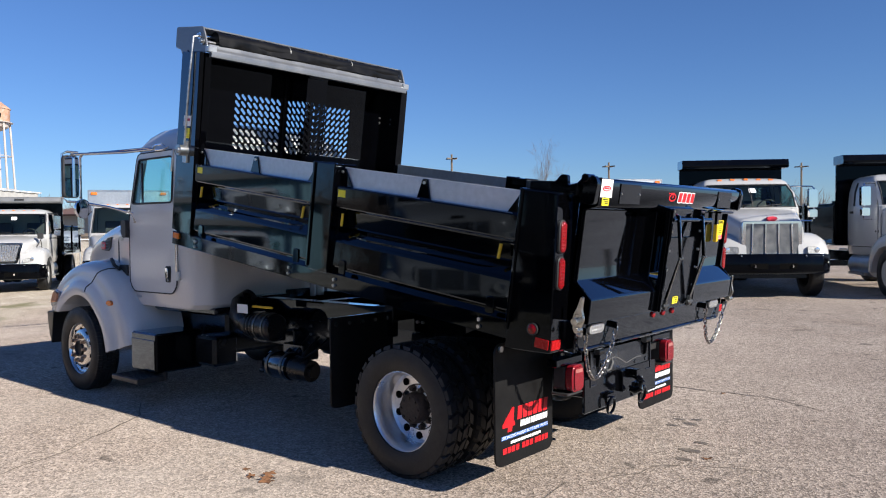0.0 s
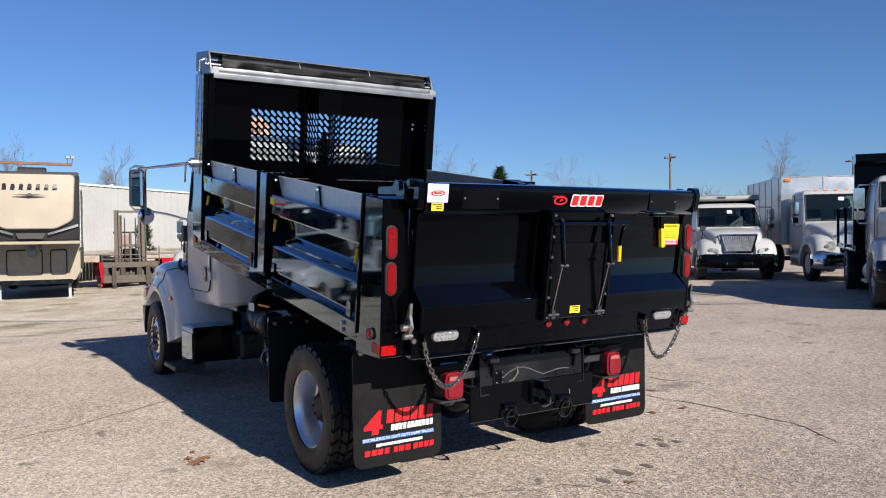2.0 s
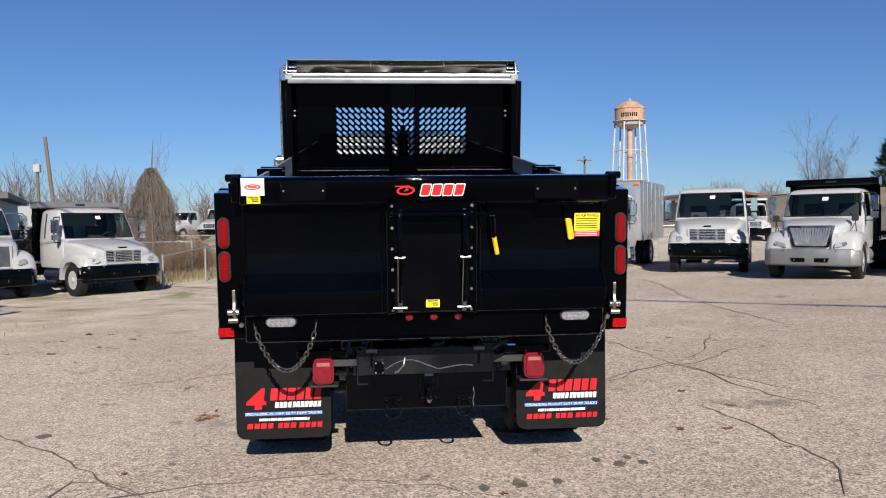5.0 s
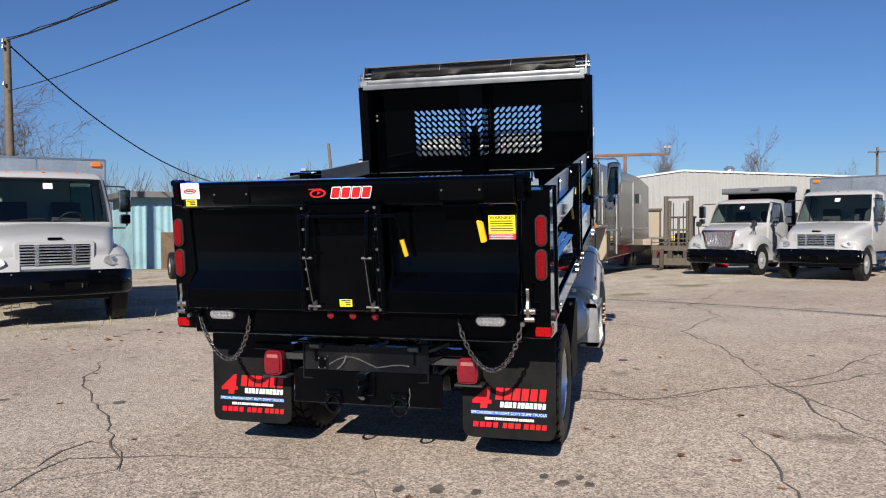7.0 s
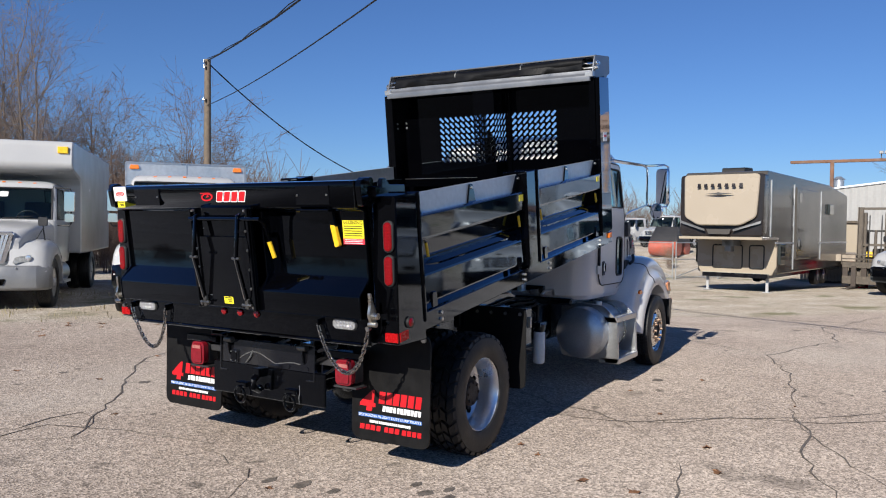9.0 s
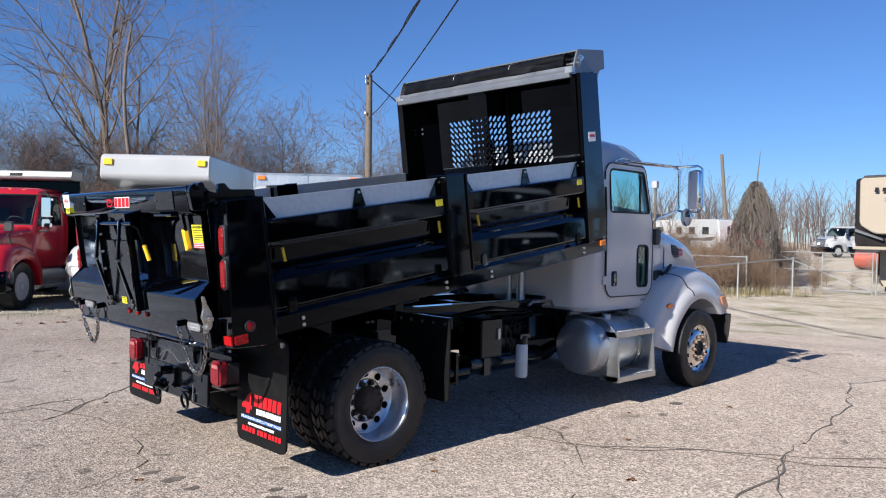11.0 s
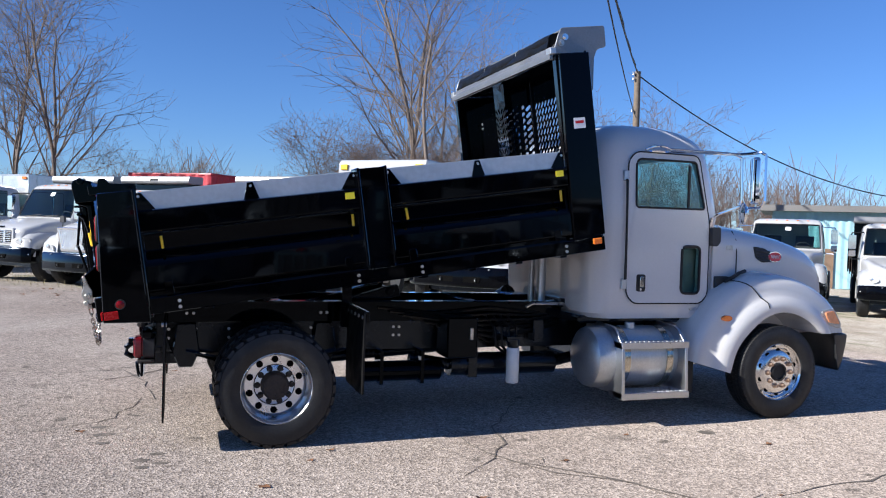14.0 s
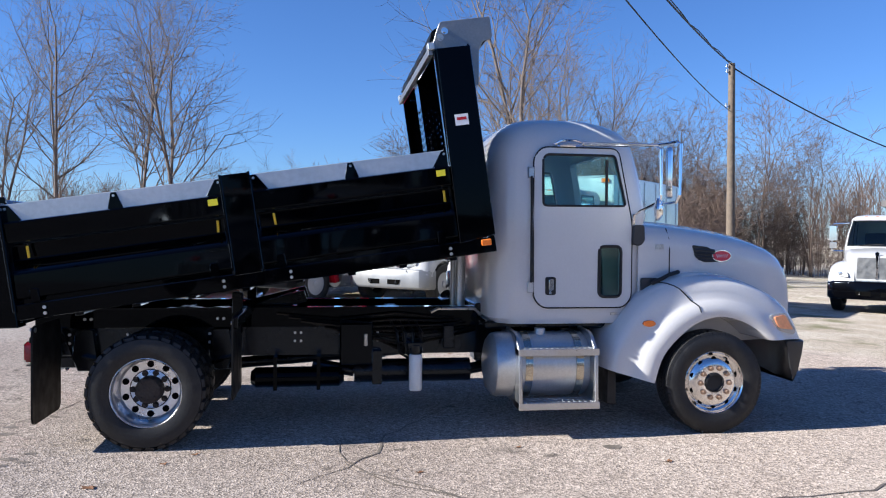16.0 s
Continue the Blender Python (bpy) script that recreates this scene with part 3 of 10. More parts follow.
# chassis
bm = bm_new()
for s in (1, -1):
    prism(bm, [(0.43 * s, 0.58), (0.43 * s, 0.82), (0.36 * s, 0.82), (0.36 * s, 0.812), (0.422 * s, 0.812), (0.422 * s, 0.588), (0.36 * s, 0.588), (0.36 * s, 0.58)], "x", -0.95, 5.1)
for x in (-0.9, -0.2, 0.7, 1.5, 2.3, 3.1, 4.2):
    box(bm, x - 0.04, x + 0.04, -0.42, 0.42, 0.62, 0.80)
frame_rail = part("chassis_frame", bm, CHASSIS, truck, "black steel chassis rails")
for s in (1, -1):
    bm = bm_new()
    prism(bm, [(0.47 * s, 0.825), (0.47 * s, 0.99), (0.36 * s, 0.99), (0.36 * s, 0.975), (0.455 * s, 0.975), (0.455 * s, 0.84), (0.36 * s, 0.84), (0.36 * s, 0.825)], "x", -1.0, 2.62)
    part("subframe_rail", bm, BLACK, truck, "black hoist subframe rail", bevel=0.003)
    bm = bm_new()
    box(bm, -0.95, 0.55, *sorted((0.471 * s, 0.485 * s)), 0.975, 0.99)
    part("rail_flange", bm, BLACK_SATIN, truck)
bm = bm_new()
box(bm, -1.0, -0.90, -0.455, 0.455, 0.86, 0.96)
sc = part("subframe_cross", bm, BLACK_SATIN, truck, bevel=0.004)
for x in (0.1, 1.0, 1.9, 2.55):
    share(sc, Matrix.Translation((x + 0.95, 0, 0)))
# bolts and brackets along the rails
bm = bm_new()
cyl(bm, (0, -0.0125, 0), (0, 0.0125, 0), 0.012, seg=6)
bolt = part("bolt", bm, STEEL, frame_rail, m=Matrix.Translation((-0.75, 0.4325, 0.70)))
for s in (1, -1):
    spots = [(x, s * 0.4325, z) for x in (-0.75, -0.55, -0.3, 0.35, 0.5, 1.05, 1.1, 1.75, 2.0, 2.4) for z in (0.70, 0.77)]
    spots += [(x, s * 0.480, 0.90) for x in (-0.62, -0.57, 0.42, 0.47)]
    for q in spots[1 if s > 0 else 0:]:
        share(bolt, Matrix.Translation(q))
for s in (1, -1):
    for x in (-0.62, 0.45):
        bm = bm_new()
        prism(bm, [(x - 0.07, 0.82), (x + 0.07, 0.82), (x + 0.10, 0.60), (x + 0.05, 0.48), (x - 0.05, 0.48), (x - 0.10, 0.60)], "y", s * 0.44, s * 0.50)
        part("spring_hanger", bm, CHASSIS, frame_rail, bevel=0.008)
    bm = bm_new()
    for k in range(6):
        w = 0.62 - 0.07 * k
        pts = [(-w + 2 * w * i / 10, 0.60 - 0.02 * k - 0.10 * (1 - ((i - 5) / 5) ** 2) * 0.8) for i in range(11)]
        tube_pts = [(x, s * 0.54, z) for x, z in pts]
        loft(bm, [[(x, s * 0.54 - 0.035, z), (x, s * 0.54 + 0.035, z), (x, s * 0.54 + 0.035, z + 0.016), (x, s * 0.54 - 0.035, z + 0.016)] for x, z in pts])
    part("leaf_spring", bm, CHASSIS, frame_rail)
bm = bm_new()
cyl(bm, (0, -1.0, 0.395), (0, 1.0, 0.395), 0.065, seg=16)
lathe(bm, [(0.0, -0.17), (0.12, -0.14), (0.19, -0.06), (0.20, 0.0), (0.19, 0.06), (0.12, 0.14), (0.0, 0.17)], (0.02, 0.0, 0.40), "x", 20)
cyl(bm, (0.1, 0, 0.42), (2.7, 0, 0.60), 0.05, seg=12)
part("rear_axle", bm, CHASSIS, truck, "black rear axle with drive shaft")
bm = bm_new()
cyl(bm, (4.47, -0.95, 0.39), (4.47, 0.95, 0.39), 0.055, seg=12)
box(bm, 3.9, 5.0, -0.38, 0.38, 0.42, 0.62)
box(bm, 3.6, 5.15, -0.33, 0.33, 0.60, 1.2)
part("front_axle", bm, CHASSIS, truck, "dark engine and front axle", bevel=0.02)
bm = bm_new()
for s in (0.26, -0.26):
    prism(bm, [(0.25, 0.86), (0.34, 0.84), (1.15, 1.02), (1.12, 1.12), (1.02, 1.10)], "y", s - 0.025, s + 0.025)
cyl(bm, (1.05, -0.32, 1.06), (1.05, 0.32, 1.06), 0.035, seg=12)
cyl(bm, (0.2, 0, 0.85), (1.05, 0, 1.06), 0.06, seg=14)
part("hoist", bm, BLACK_SATIN, truck, "black scissor hoist under the bed", bevel=0.006)
# body prop with grey sleeve near the mudguard
for y in (-0.66, 0.60):
    bm = bm_new()
    box(bm, 0.555, 0.64, y, y + 0.06, 0.80, 1.13)
    part("mudguard_bracket", bm, BLACK_SATIN, truck, bevel=0.006)

# underside fittings
bm = bm_new()
cyl(bm, (0.74, -0.57, 0.42), (1.42, -0.57, 0.42), 0.085, seg=20)
cyl(bm, (0.74, -0.57, 0.42), (0.70, -0.57, 0.42), 0.085, 0.05, seg=20)
cyl(bm, (1.42, -0.57, 0.42), (1.46, -0.57, 0.42), 0.085, 0.05, seg=20)
for x in (0.9, 1.25):
    box(bm, x - 0.015, x + 0.015, -0.665, -0.475, 0.325, 0.60)
part("air_tank", bm, BLACK, truck, "glossy black air tank")
bm = bm_new()
cyl(bm, (1.55, -0.45, 0.44), (2.55, -0.45, 0.44), 0.10, seg=20)
cyl(bm, (2.55, -0.45, 0.44), (2.9, -0.40, 0.50), 0.05, seg=12)
cyl(bm, (1.2, -0.42, 0.50), (1.55, -0.45, 0.44), 0.05, seg=12)
box(bm, 1.7, 1.78, -0.56, -0.36, 0.34, 0.62)
part("exhaust_silencer", bm, CHASSIS, truck, "dark exhaust silencer")
bm = bm_new()
box(bm, 1.42, 1.69, -0.78, -0.50, 0.545, 0.885)
tb = part("tool_box", bm, BLACK_SATIN, truck, "black hydraulic box", bevel=0.012)
bm = bm_new()
box(bm, 1.615, 1.645, -0.80, -0.775, 0.70, 0.80)
part("latch", bm, STEEL, tb, "steel latch", bevel=0.004)
bm = bm_new()
lathe(bm, [(0.0, 0.31), (0.048, 0.312), (0.056, 0.325), (0.056, 0.605), (0.050, 0.615), (0.0, 0.615)], (2.05, -0.70, 0), "z", 20)
part("oil_filter", bm, FILTER_WHITE, truck, "white spin-on oil filter")
bm = bm_new()
lathe(bm, [(0.0, 0.615), (0.045, 0.615), (0.06, 0.64), (0.06, 0.69), (0.0, 0.70)], (2.05, -0.70, 0), "z", 16)
box(bm, 1.98, 2.12, -0.74, -0.42, 0.67, 0.71)
part("filter_head", bm, CHASSIS, truck)
for k in range(7):
    bm = bm_new()
    y = -0.48 - 0.03 * (k % 3)
    z0 = 0.94 - 0.03 * k
    tube(bm, [(0.9 + 0.1 * k, y, z0), (1.4 + 0.06 * k, y - 0.02, z0 - 0.05), (1.9, y - 0.03, z0 - 0.02 * k), (2.3, y, z0 - 0.04), (2.62, -0.42, 0.9 - 0.02 * k)], 0.012, 6)
    part("hydraulic_hose", bm, HOSE, truck, "black hydraulic hose")
for k in range(4):
    bm = bm_new()
    tube(bm, [(1.85 + 0.07 * k, -0.5, 0.88), (1.9 + 0.07 * k, -0.62, 0.78), (1.92 + 0.06 * k, -0.63, 0.62), (2.1, -0.55, 0.5)], 0.013, 6)
    part("hydraulic_hose", bm, HOSE, truck, "black hydraulic hose")
bm = bm_new()
tube(bm, [(2.18, -0.66, 0.96), (2.24, -0.66, 0.99), (2.56, -0.62, 0.985), (2.62, -0.60, 0.93)], 0.014, 8)
part("coupling_pipe", bm, STEEL, truck, "steel coupling pipe")
bm = bm_new()
for (x, y, z, sx, sy, sz) in ((2.0, -0.5, 0.72, 0.12, 0.10, 0.13), (2.35, -0.52, 0.74, 0.10, 0.12, 0.2), (2.3, 0.5, 0.70, 0.2, 0.12, 0.2), (1.9, 0.5, 0.68, 0.12, 0.1, 0.12), (2.62, -0.25, 0.98, 0.06, 0.5, 0.08), (2.5, 0.3, 0.97, 0.2, 0.3, 0.06)):
    bm = bm_new()
    box(bm, x - sx / 2, x + sx / 2, y - sy / 2, y + sy / 2, z - sz / 2, z + sz / 2)
    part("valve_block", bm, CHASSIS, truck, bevel=0.01)
# left side: intake hose, black tank, battery box and step
bm = bm_new()
tube(bm, [(2.52, 0.50, 0.98), (2.50, 0.62, 0.93), (2.44, 0.68, 0.86), (2.34, 0.70, 0.80), (2.22, 0.70, 0.775)], 0.088, 18)
part("intake_elbow", bm, PLASTIC_GLOSS, truck, "black air intake elbow")
bm = bm_new()
lathe(bm, [(0.0, 1.86), (0.10, 1.865), (0.118, 1.89), (0.118, 2.08), (0.104, 2.085), (0.104, 2.10), (0.112, 2.105), (0.112, 2.125), (0.102, 2.13), (0.102, 2.145), (0.112, 2.15), (0.112, 2.17), (0.102, 2.175), (0.102, 2.19), (0.110, 2.195), (0.110, 2.225), (0.0, 2.23)], (0, 0.70, 0.775), "x", 28)
part("air_cleaner", bm, PLASTIC_GLOSS, truck, "ribbed black air cleaner canister")
for x in (1.93, 2.04):
    bm = bm_new()
    lathe(bm, [(0.119, x), (0.123, x), (0.123, x + 0.018), (0.119, x + 0.018)], (0, 0.70, 0.775), "x", 28, closed=True)
    part("clamp_band", bm, DARK_STEEL, truck, "steel clamp band")
bm = bm_new()
box(bm, 2.15, 2.30, 0.66, 0.663, 0.885, 0.96)
for v in bm.verts:
    v.co.y += 0.13
part("caution_sticker", bm, WHITE_LABEL, truck, "white caution label")
bm = bm_new()
box(bm, 1.86, 2.14, 0.74, 0.76, 0.935, 0.955)
part("locking_pin", bm, YELLOW, truck, "yellow locking pin", bevel=0.006)
# black tank slung below the rail, a bright sleeve and a darker cap
bm = bm_new()
lathe(bm, [(0.0, 1.60), (0.09, 1.605), (0.112, 1.63), (0.112, 1.90), (0.095, 1.93), (0.0, 1.935)], (0, 0.72, 0.475), "x", 32)
tk = part("air_tank", bm, BLACK, truck, "glossy black air tank")
bm = bm_new()
cyl(bm, (1.40, 0.72, 0.46), (1.605, 0.72, 0.47), 0.085, 0.10, seg=24)
cyl(bm, (1.37, 0.72, 0.46), (1.40, 0.72, 0.46), 0.05, seg=16)
cyl(bm, (1.94, 0.78, 0.42), (1.99, 0.78, 0.42), 0.022, seg=10)
part("tank_cap", bm, PLASTIC_GLOSS, tk)
for x in (1.66, 1.84):
    bm = bm_new()
    lathe(bm, [(0.113, x), (0.116, x), (0.116, x + 0.03), (0.113, x + 0.03)], (0, 0.72, 0.475), "x", 32, closed=True)
    part("tank_strap", bm, DARK_STEEL, tk)
bm = bm_new()
box(bm, 1.64, 1.90, 0.44, 0.62, 0.50, 0.64)
part("tank_bracket", bm, CHASSIS, tk, bevel=0.01)
for k in range(4):
    bm = bm_new()
    tube(bm, [(1.45 + 0.12 * k, 0.50, 0.70), (1.42 + 0.13 * k, 0.66, 0.62 - 0.02 * k), (1.50 + 0.10 * k, 0.74, 0.55 - 0.09 * (k % 2)), (1.58 + 0.1 * k, 0.70, 0.36 + 0.03 * k)], 0.009, 6)
    part("air_line", bm, HOSE, tk)
bm = bm_new()
prism(bm, [(3.12, 0.30), (3.12, 0.66), (3.56, 0.66), (3.56, 0.30)], "y", 0.62, 1.10)
bb = part("battery_box", bm, BLACK_SATIN, truck, "black battery box with steps", bevel=0.015)
bm = bm_new()
box(bm, 3.13, 3.60, 1.02, 1.28, 0.23, 0.275)
box(bm, 3.13, 3.60, 0.98, 1.02, 0.23, 0.40)
part("step", bm, PLASTIC, bb, "dark ribbed step", bevel=0.006)
for k in range(8):
    bm = bm_new()
    box(bm, 3.16 + 0.052 * k, 3.185 + 0.052 * k, 1.04, 1.26, 0.274, 0.281)
    part("step_rib", bm, PLASTIC, bb)
bm = bm_new()
box(bm, 3.135, 3.545, 1.098, 1.108, 0.32, 0.60)
part("cover", bm, BLACK, bb, "glossy black cover", bevel=0.004)
bm = bm_new()
box(bm, 2.78, 3.11, 0.45, 0.72, 0.34, 0.62)
box(bm, 2.9, 3.9, -0.45, 0.50, 0.42, 0.86)
part("gearbox", bm, CHASSIS, truck, bevel=0.03)

# fuel tank with steps on the right
bm = bm_new()
lathe(bm, [(0.0, 2.595), (0.13, 2.60), (0.21, 2.622), (0.252, 2.655), (0.265, 2.70), (0.265, 3.40), (0.245, 3.43), (0.0, 3.44)], (0, -0.88, 0.555), "x", 40)
tank = part("fuel_tank", bm, ALU_MATT, truck, "round aluminium fuel tank with steps")
for x0, x1 in ((2.80, 2.83), (3.42, 3.45)):
    bm = bm_new()
    out = soft_poly([(-0.62, 0.86), (-1.08, 0.835), (-1.225, 0.70), (-1.25, 0.245), (-1.10, 0.245), (-1.10, 0.28), (-0.9, 0.265), (-0.62, 0.29)], 0.05, 3)
    prism(bm, out, "x", x0, x1)
    part("step_bracket", bm, ALU, tank, bevel=0.004)
for z, y0 in ((0.245, -1.25), (0.665, -1.228)):
    bm = bm_new()
    box(bm, 2.80, 3.46, y0, y0 + 0.21, z, z + 0.055)
    stp = part("step", bm, ALU, tank, "perforated aluminium step", bevel=0.003)
    for k in range(13):
        for j in range(3):
            bm = bm_new()
            cyl(bm, (2.86 + 0.045 * k, y0 + 0.035 + 0.07 * j, z + 0.054), (2.86 + 0.045 * k, y0 + 0.035 + 0.07 * j, z + 0.059), 0.014, 0.011, seg=8)
            part("step_boss", bm, ALU_MATT, tank)
for x in (2.88, 3.30):
    bm = bm_new()
    lathe(bm, [(0.266, x), (0.271, x), (0.271, x + 0.06), (0.266, x + 0.06)], (0, -0.88, 0.555), "x", 40)
    part("strap", bm, STRAP, tank, "bright tank strap")
bm = bm_new()
cyl(bm, (3.05, -0.93, 0.80), (3.05, -0.93, 0.855), 0.045, seg=16)
part("filler_cap", bm, ALU_MATT, tank, bevel=0.004)
bm = bm_new()
box(bm, 3.62, 3.70, -0.98, -0.70, 0.22, 0.55)
part("small_flap", bm, RUBBER, truck, bevel=0.006)

# mudguards before the rear wheels and mud flaps behind
for s in (1, -1):
    bm = bm_new()
    pts = soft_poly([(s * 0.60, 0.985), (s * 1.21, 0.985), (s * 1.21, 0.36), (s * 0.60, 0.36)], 0.05, 3)
    prism(bm, pts, "x", 0.615, 0.628)
    fl = part("front_mud_flap", bm, FLAP, truck, "plain black rubber mud flap")
    for k in range(5):
        bm = bm_new()
        cyl(bm, (0.606, s * (0.66 + 0.125 * k), 0.94), (0.645, s * (0.66 + 0.125 * k), 0.94), 0.014, seg=8)
        part("flap_bolt", bm, STEEL, fl)
    bm = bm_new()
    box(bm, 0.629, 0.66, min(s * 0.45, s * 1.2), max(s * 0.45, s * 1.2), 0.90, 0.985)
    part("flap_bar", bm, BLACK_SATIN, fl, bevel=0.005)


def bars(parent, mat_, x, rows_, depth=0.0012):
    """Rows of upright bars that stand for lettering: (y from, y to, z, height, count)."""
    rnd = random.Random(5)
    for y0, y1, z, h, n in rows_:
        step = (y1 - y0) / n
        for i in range(n):
            bm = bm_new()
            w = step * rnd.uniform(0.62, 0.86)
            a = y0 + i * step
            prism(bm, [(a, z - h / 2), (a + w, z - h / 2), (a + w - h * 0.12, z + h / 2), (a - h * 0.12, z + h / 2)], "x", x - depth, x)
            part("lettering_bar", bm, mat_, parent)


for s in (1, -1):
    bm = bm_new()
    y0, y1 = s * 0.905 - 0.30, s * 0.905 + 0.30
    pts = soft_poly([(y0, 0.93), (y1, 0.93), (y1, 0.215), (y0, 0.215)], 0.07, 4)
    prism(bm, pts, "x", -0.775, -0.762)
    fl = part("rear_mud_flap", bm, FLAP, truck, "black rubber mud flap with red, white and blue print")
    c = s * 0.905
    # seen from behind, the left of the print lies at +y
    def fy(v):
        return c - v
    # the big sloping numeral
    xs = -0.7765
    bm = bm_new()
    prism(bm, [(fy(-0.235), 0.455), (fy(-0.135), 0.545), (fy(-0.115), 0.545), (fy(-0.125), 0.46), (fy(-0.11), 0.46), (fy(-0.11), 0.435), (fy(-0.135), 0.435), (fy(-0.14), 0.405), (fy(-0.185), 0.405), (fy(-0.18), 0.435), (fy(-0.235), 0.435)], "x", xs, -0.7752)
    part("numeral", bm, RED_PRINT, fl, "red numeral")
    bars(fl, RED_PRINT, -0.7755, [(fy(0.235), fy(-0.095), 0.502, 0.078, 6)])
    bars(fl, WHITE_LABEL, -0.7755, [(fy(0.235), fy(-0.06), 0.433, 0.036, 11)])
    bm = bm_new()
    box(bm, -0.7762, -0.7752, fy(0.245), fy(-0.245), 0.365, 0.389)
    part("blue_stripe", bm, BLUE_PRINT, fl, "blue stripe")
    text_part("SPECIALIZING IN LIGHT DUTY DUMP TRUCKS", 0.0235, WHITE_LABEL, fl, pose(-0.7772, c, 0.377, 90, 0, -90), "white lettering")
    bars(fl, WHITE_LABEL, -0.7755, [(fy(0.16), fy(-0.16), 0.340, 0.017, 22)])
    bars(fl, RED_PRINT, -0.7755, [(fy(0.24), fy(0.09), 0.300, 0.034, 4), (fy(0.075), fy(-0.055), 0.300, 0.034, 3), (fy(-0.07), fy(-0.24), 0.300, 0.034, 4)])
    bm = bm_new()
    cyl(bm, (-0.79, s * 1.16, 0.90), (-0.755, s * 1.16, 0.90), 0.018, seg=10)
    part("flap_bolt", bm, STEEL, fl)

# hitch plate, rings, hook, tail lamps
bm = bm_new()
box(bm, -0.945, -0.925, -0.515, 0.50, 0.42, 0.64)
hitch = part("hitch_plate", bm, BLACK_SATIN, truck, "scuffed black hitch plate", bevel=0.006)
bm = bm_new()
for s in (0.38, -0.40):
    box(bm, -0.93, -0.55, s - 0.03, s + 0.03, 0.50, 0.86)
box(bm, -0.93, -0.80, -0.50, 0.48, 0.60, 0.64)
box(bm, -0.70, -0.64, -0.45, 0.45, 0.72, 0.80)
for s in (1, -1):
    prism(bm, [(-0.90, 0.83), (-0.80, 0.83), (-0.72, 0.60), (-0.90, 0.60)], "y", s * 0.44, s * 0.455)
part("hitch_bracket", bm, CHASSIS, hitch, bevel=0.006)
bm = bm_new()
box(bm, -0.975, -0.944, -0.075, 0.045, 0.49, 0.63)
tube(bm, [(-0.97, -0.015, 0.60), (-1.03, -0.015, 0.605), (-1.075, -0.015, 0.57), (-1.075, -0.015, 0.52), (-1.03, -0.015, 0.495), (-1.0, -0.015, 0.51)], 0.024, 10)
box(bm, -1.06, -0.97, -0.045, 0.015, 0.60, 0.645)
for y in (-0.06, 0.03):
    for z in (0.51, 0.61):
        cyl(bm, (-0.985, y, z), (-0.97, y, z), 0.011, seg=6)
part("pintle_hook", bm, BLACK_SATIN, hitch, "black pintle hook", bevel=0.004)
for y in (0.21, -0.24):
    bm = bm_new()
    ring = [(-0.975 - 0.01 * math.cos(a), y + 0.046 * math.sin(a), 0.430 + 0.055 * math.cos(a)) for a in [2 * math.pi * i / 20 for i in range(20)]]
    tube(bm, ring, 0.0095, 8, closed=True)
    part("d_ring", bm, BLACK_SATIN, hitch, "dark safety-chain ring")
    bm = bm_new()
    box(bm, -0.975, -0.944, y - 0.05, y + 0.05, 0.480, 0.515)
    part("ring_clip", bm, BLACK_SATIN, hitch, bevel=0.006)
bm = bm_new()
box(bm, -0.955, -0.915, 0.255, 0.325, 0.642, 0.732)
sb = part("socket_box", bm, CHASSIS, hitch, "black wiring box with bright screws", bevel=0.006)
bm = bm_new()
box(bm, -0.960, -0.954, 0.263, 0.317, 0.652, 0.722)
part("box_lid", bm, BLACK_SATIN, sb, bevel=0.002)
for yy in (0.268, 0.312):
    for zz in (0.657, 0.717):
        bm = bm_new()
        cyl(bm, (-0.958, yy, zz), (-0.966, yy, zz), 0.005, seg=6)
        part("lid_screw", bm, STEEL, sb)
# a bundle of cables that sags from the box across to the other side, tied twice
for k, (r, dz, cm) in enumerate(((0.008, 0.0, HOSE), (0.006, 0.014, CABLE_GREY), (0.007, -0.012, HOSE), (0.005, 0.022, CABLE_GREY))):
    bm = bm_new()
    tube(bm, [(-0.925 - 0.004 * k, 0.25 - 0.055 * i, 0.655 + dz + 0.045 * math.sin(math.pi * min(1.0, i / 6)) - 0.012 * math.sin(i * 0.9 + k)) for i in range(11)], r, 6)
    part("cable_bundle", bm, cm, hitch, "black cable in a sleeve")
bm = bm_new()
tube(bm, [(-0.93, 0.20, 0.645), (-0.95, 0.17, 0.66), (-0.95, 0.135, 0.70), (-0.93, 0.13, 0.75), (-0.88, 0.14, 0.79)], 0.007, 6)
part("air_hose", bm, CABLE_GREY, hitch, "grey air hose")
bm = bm_new()
cyl(bm, (-0.86, -0.42, 0.715), (-0.86, 0.40, 0.715), 0.022, seg=12)
part("cross_tube", bm, BLACK_SATIN, hitch, "black cross tube")
for yy, zz in ((-0.20, 0.66), (-0.36, 0.66), (0.36, 0.70)):
    bm = bm_new()
    cyl(bm, (-0.93, yy, zz), (-0.90, yy, zz), 0.028, seg=10)
    cyl(bm, (-0.945, yy, zz), (-0.93, yy, zz), 0.016, seg=6)
    part("cable_plug", bm, CHASSIS, hitch, bevel=0.003)
bm = bm_new()
tube(bm, [(-0.9462, -0.302, 0.422), (-0.9465, -0.296, 0.46), (-0.9465, -0.305, 0.50), (-0.9462, -0.300, 0.545)], 0.0016, 4)
part("paint_scratch", bm, GALV, hitch, "pale scratch in the paint")
rnd = random.Random(3)
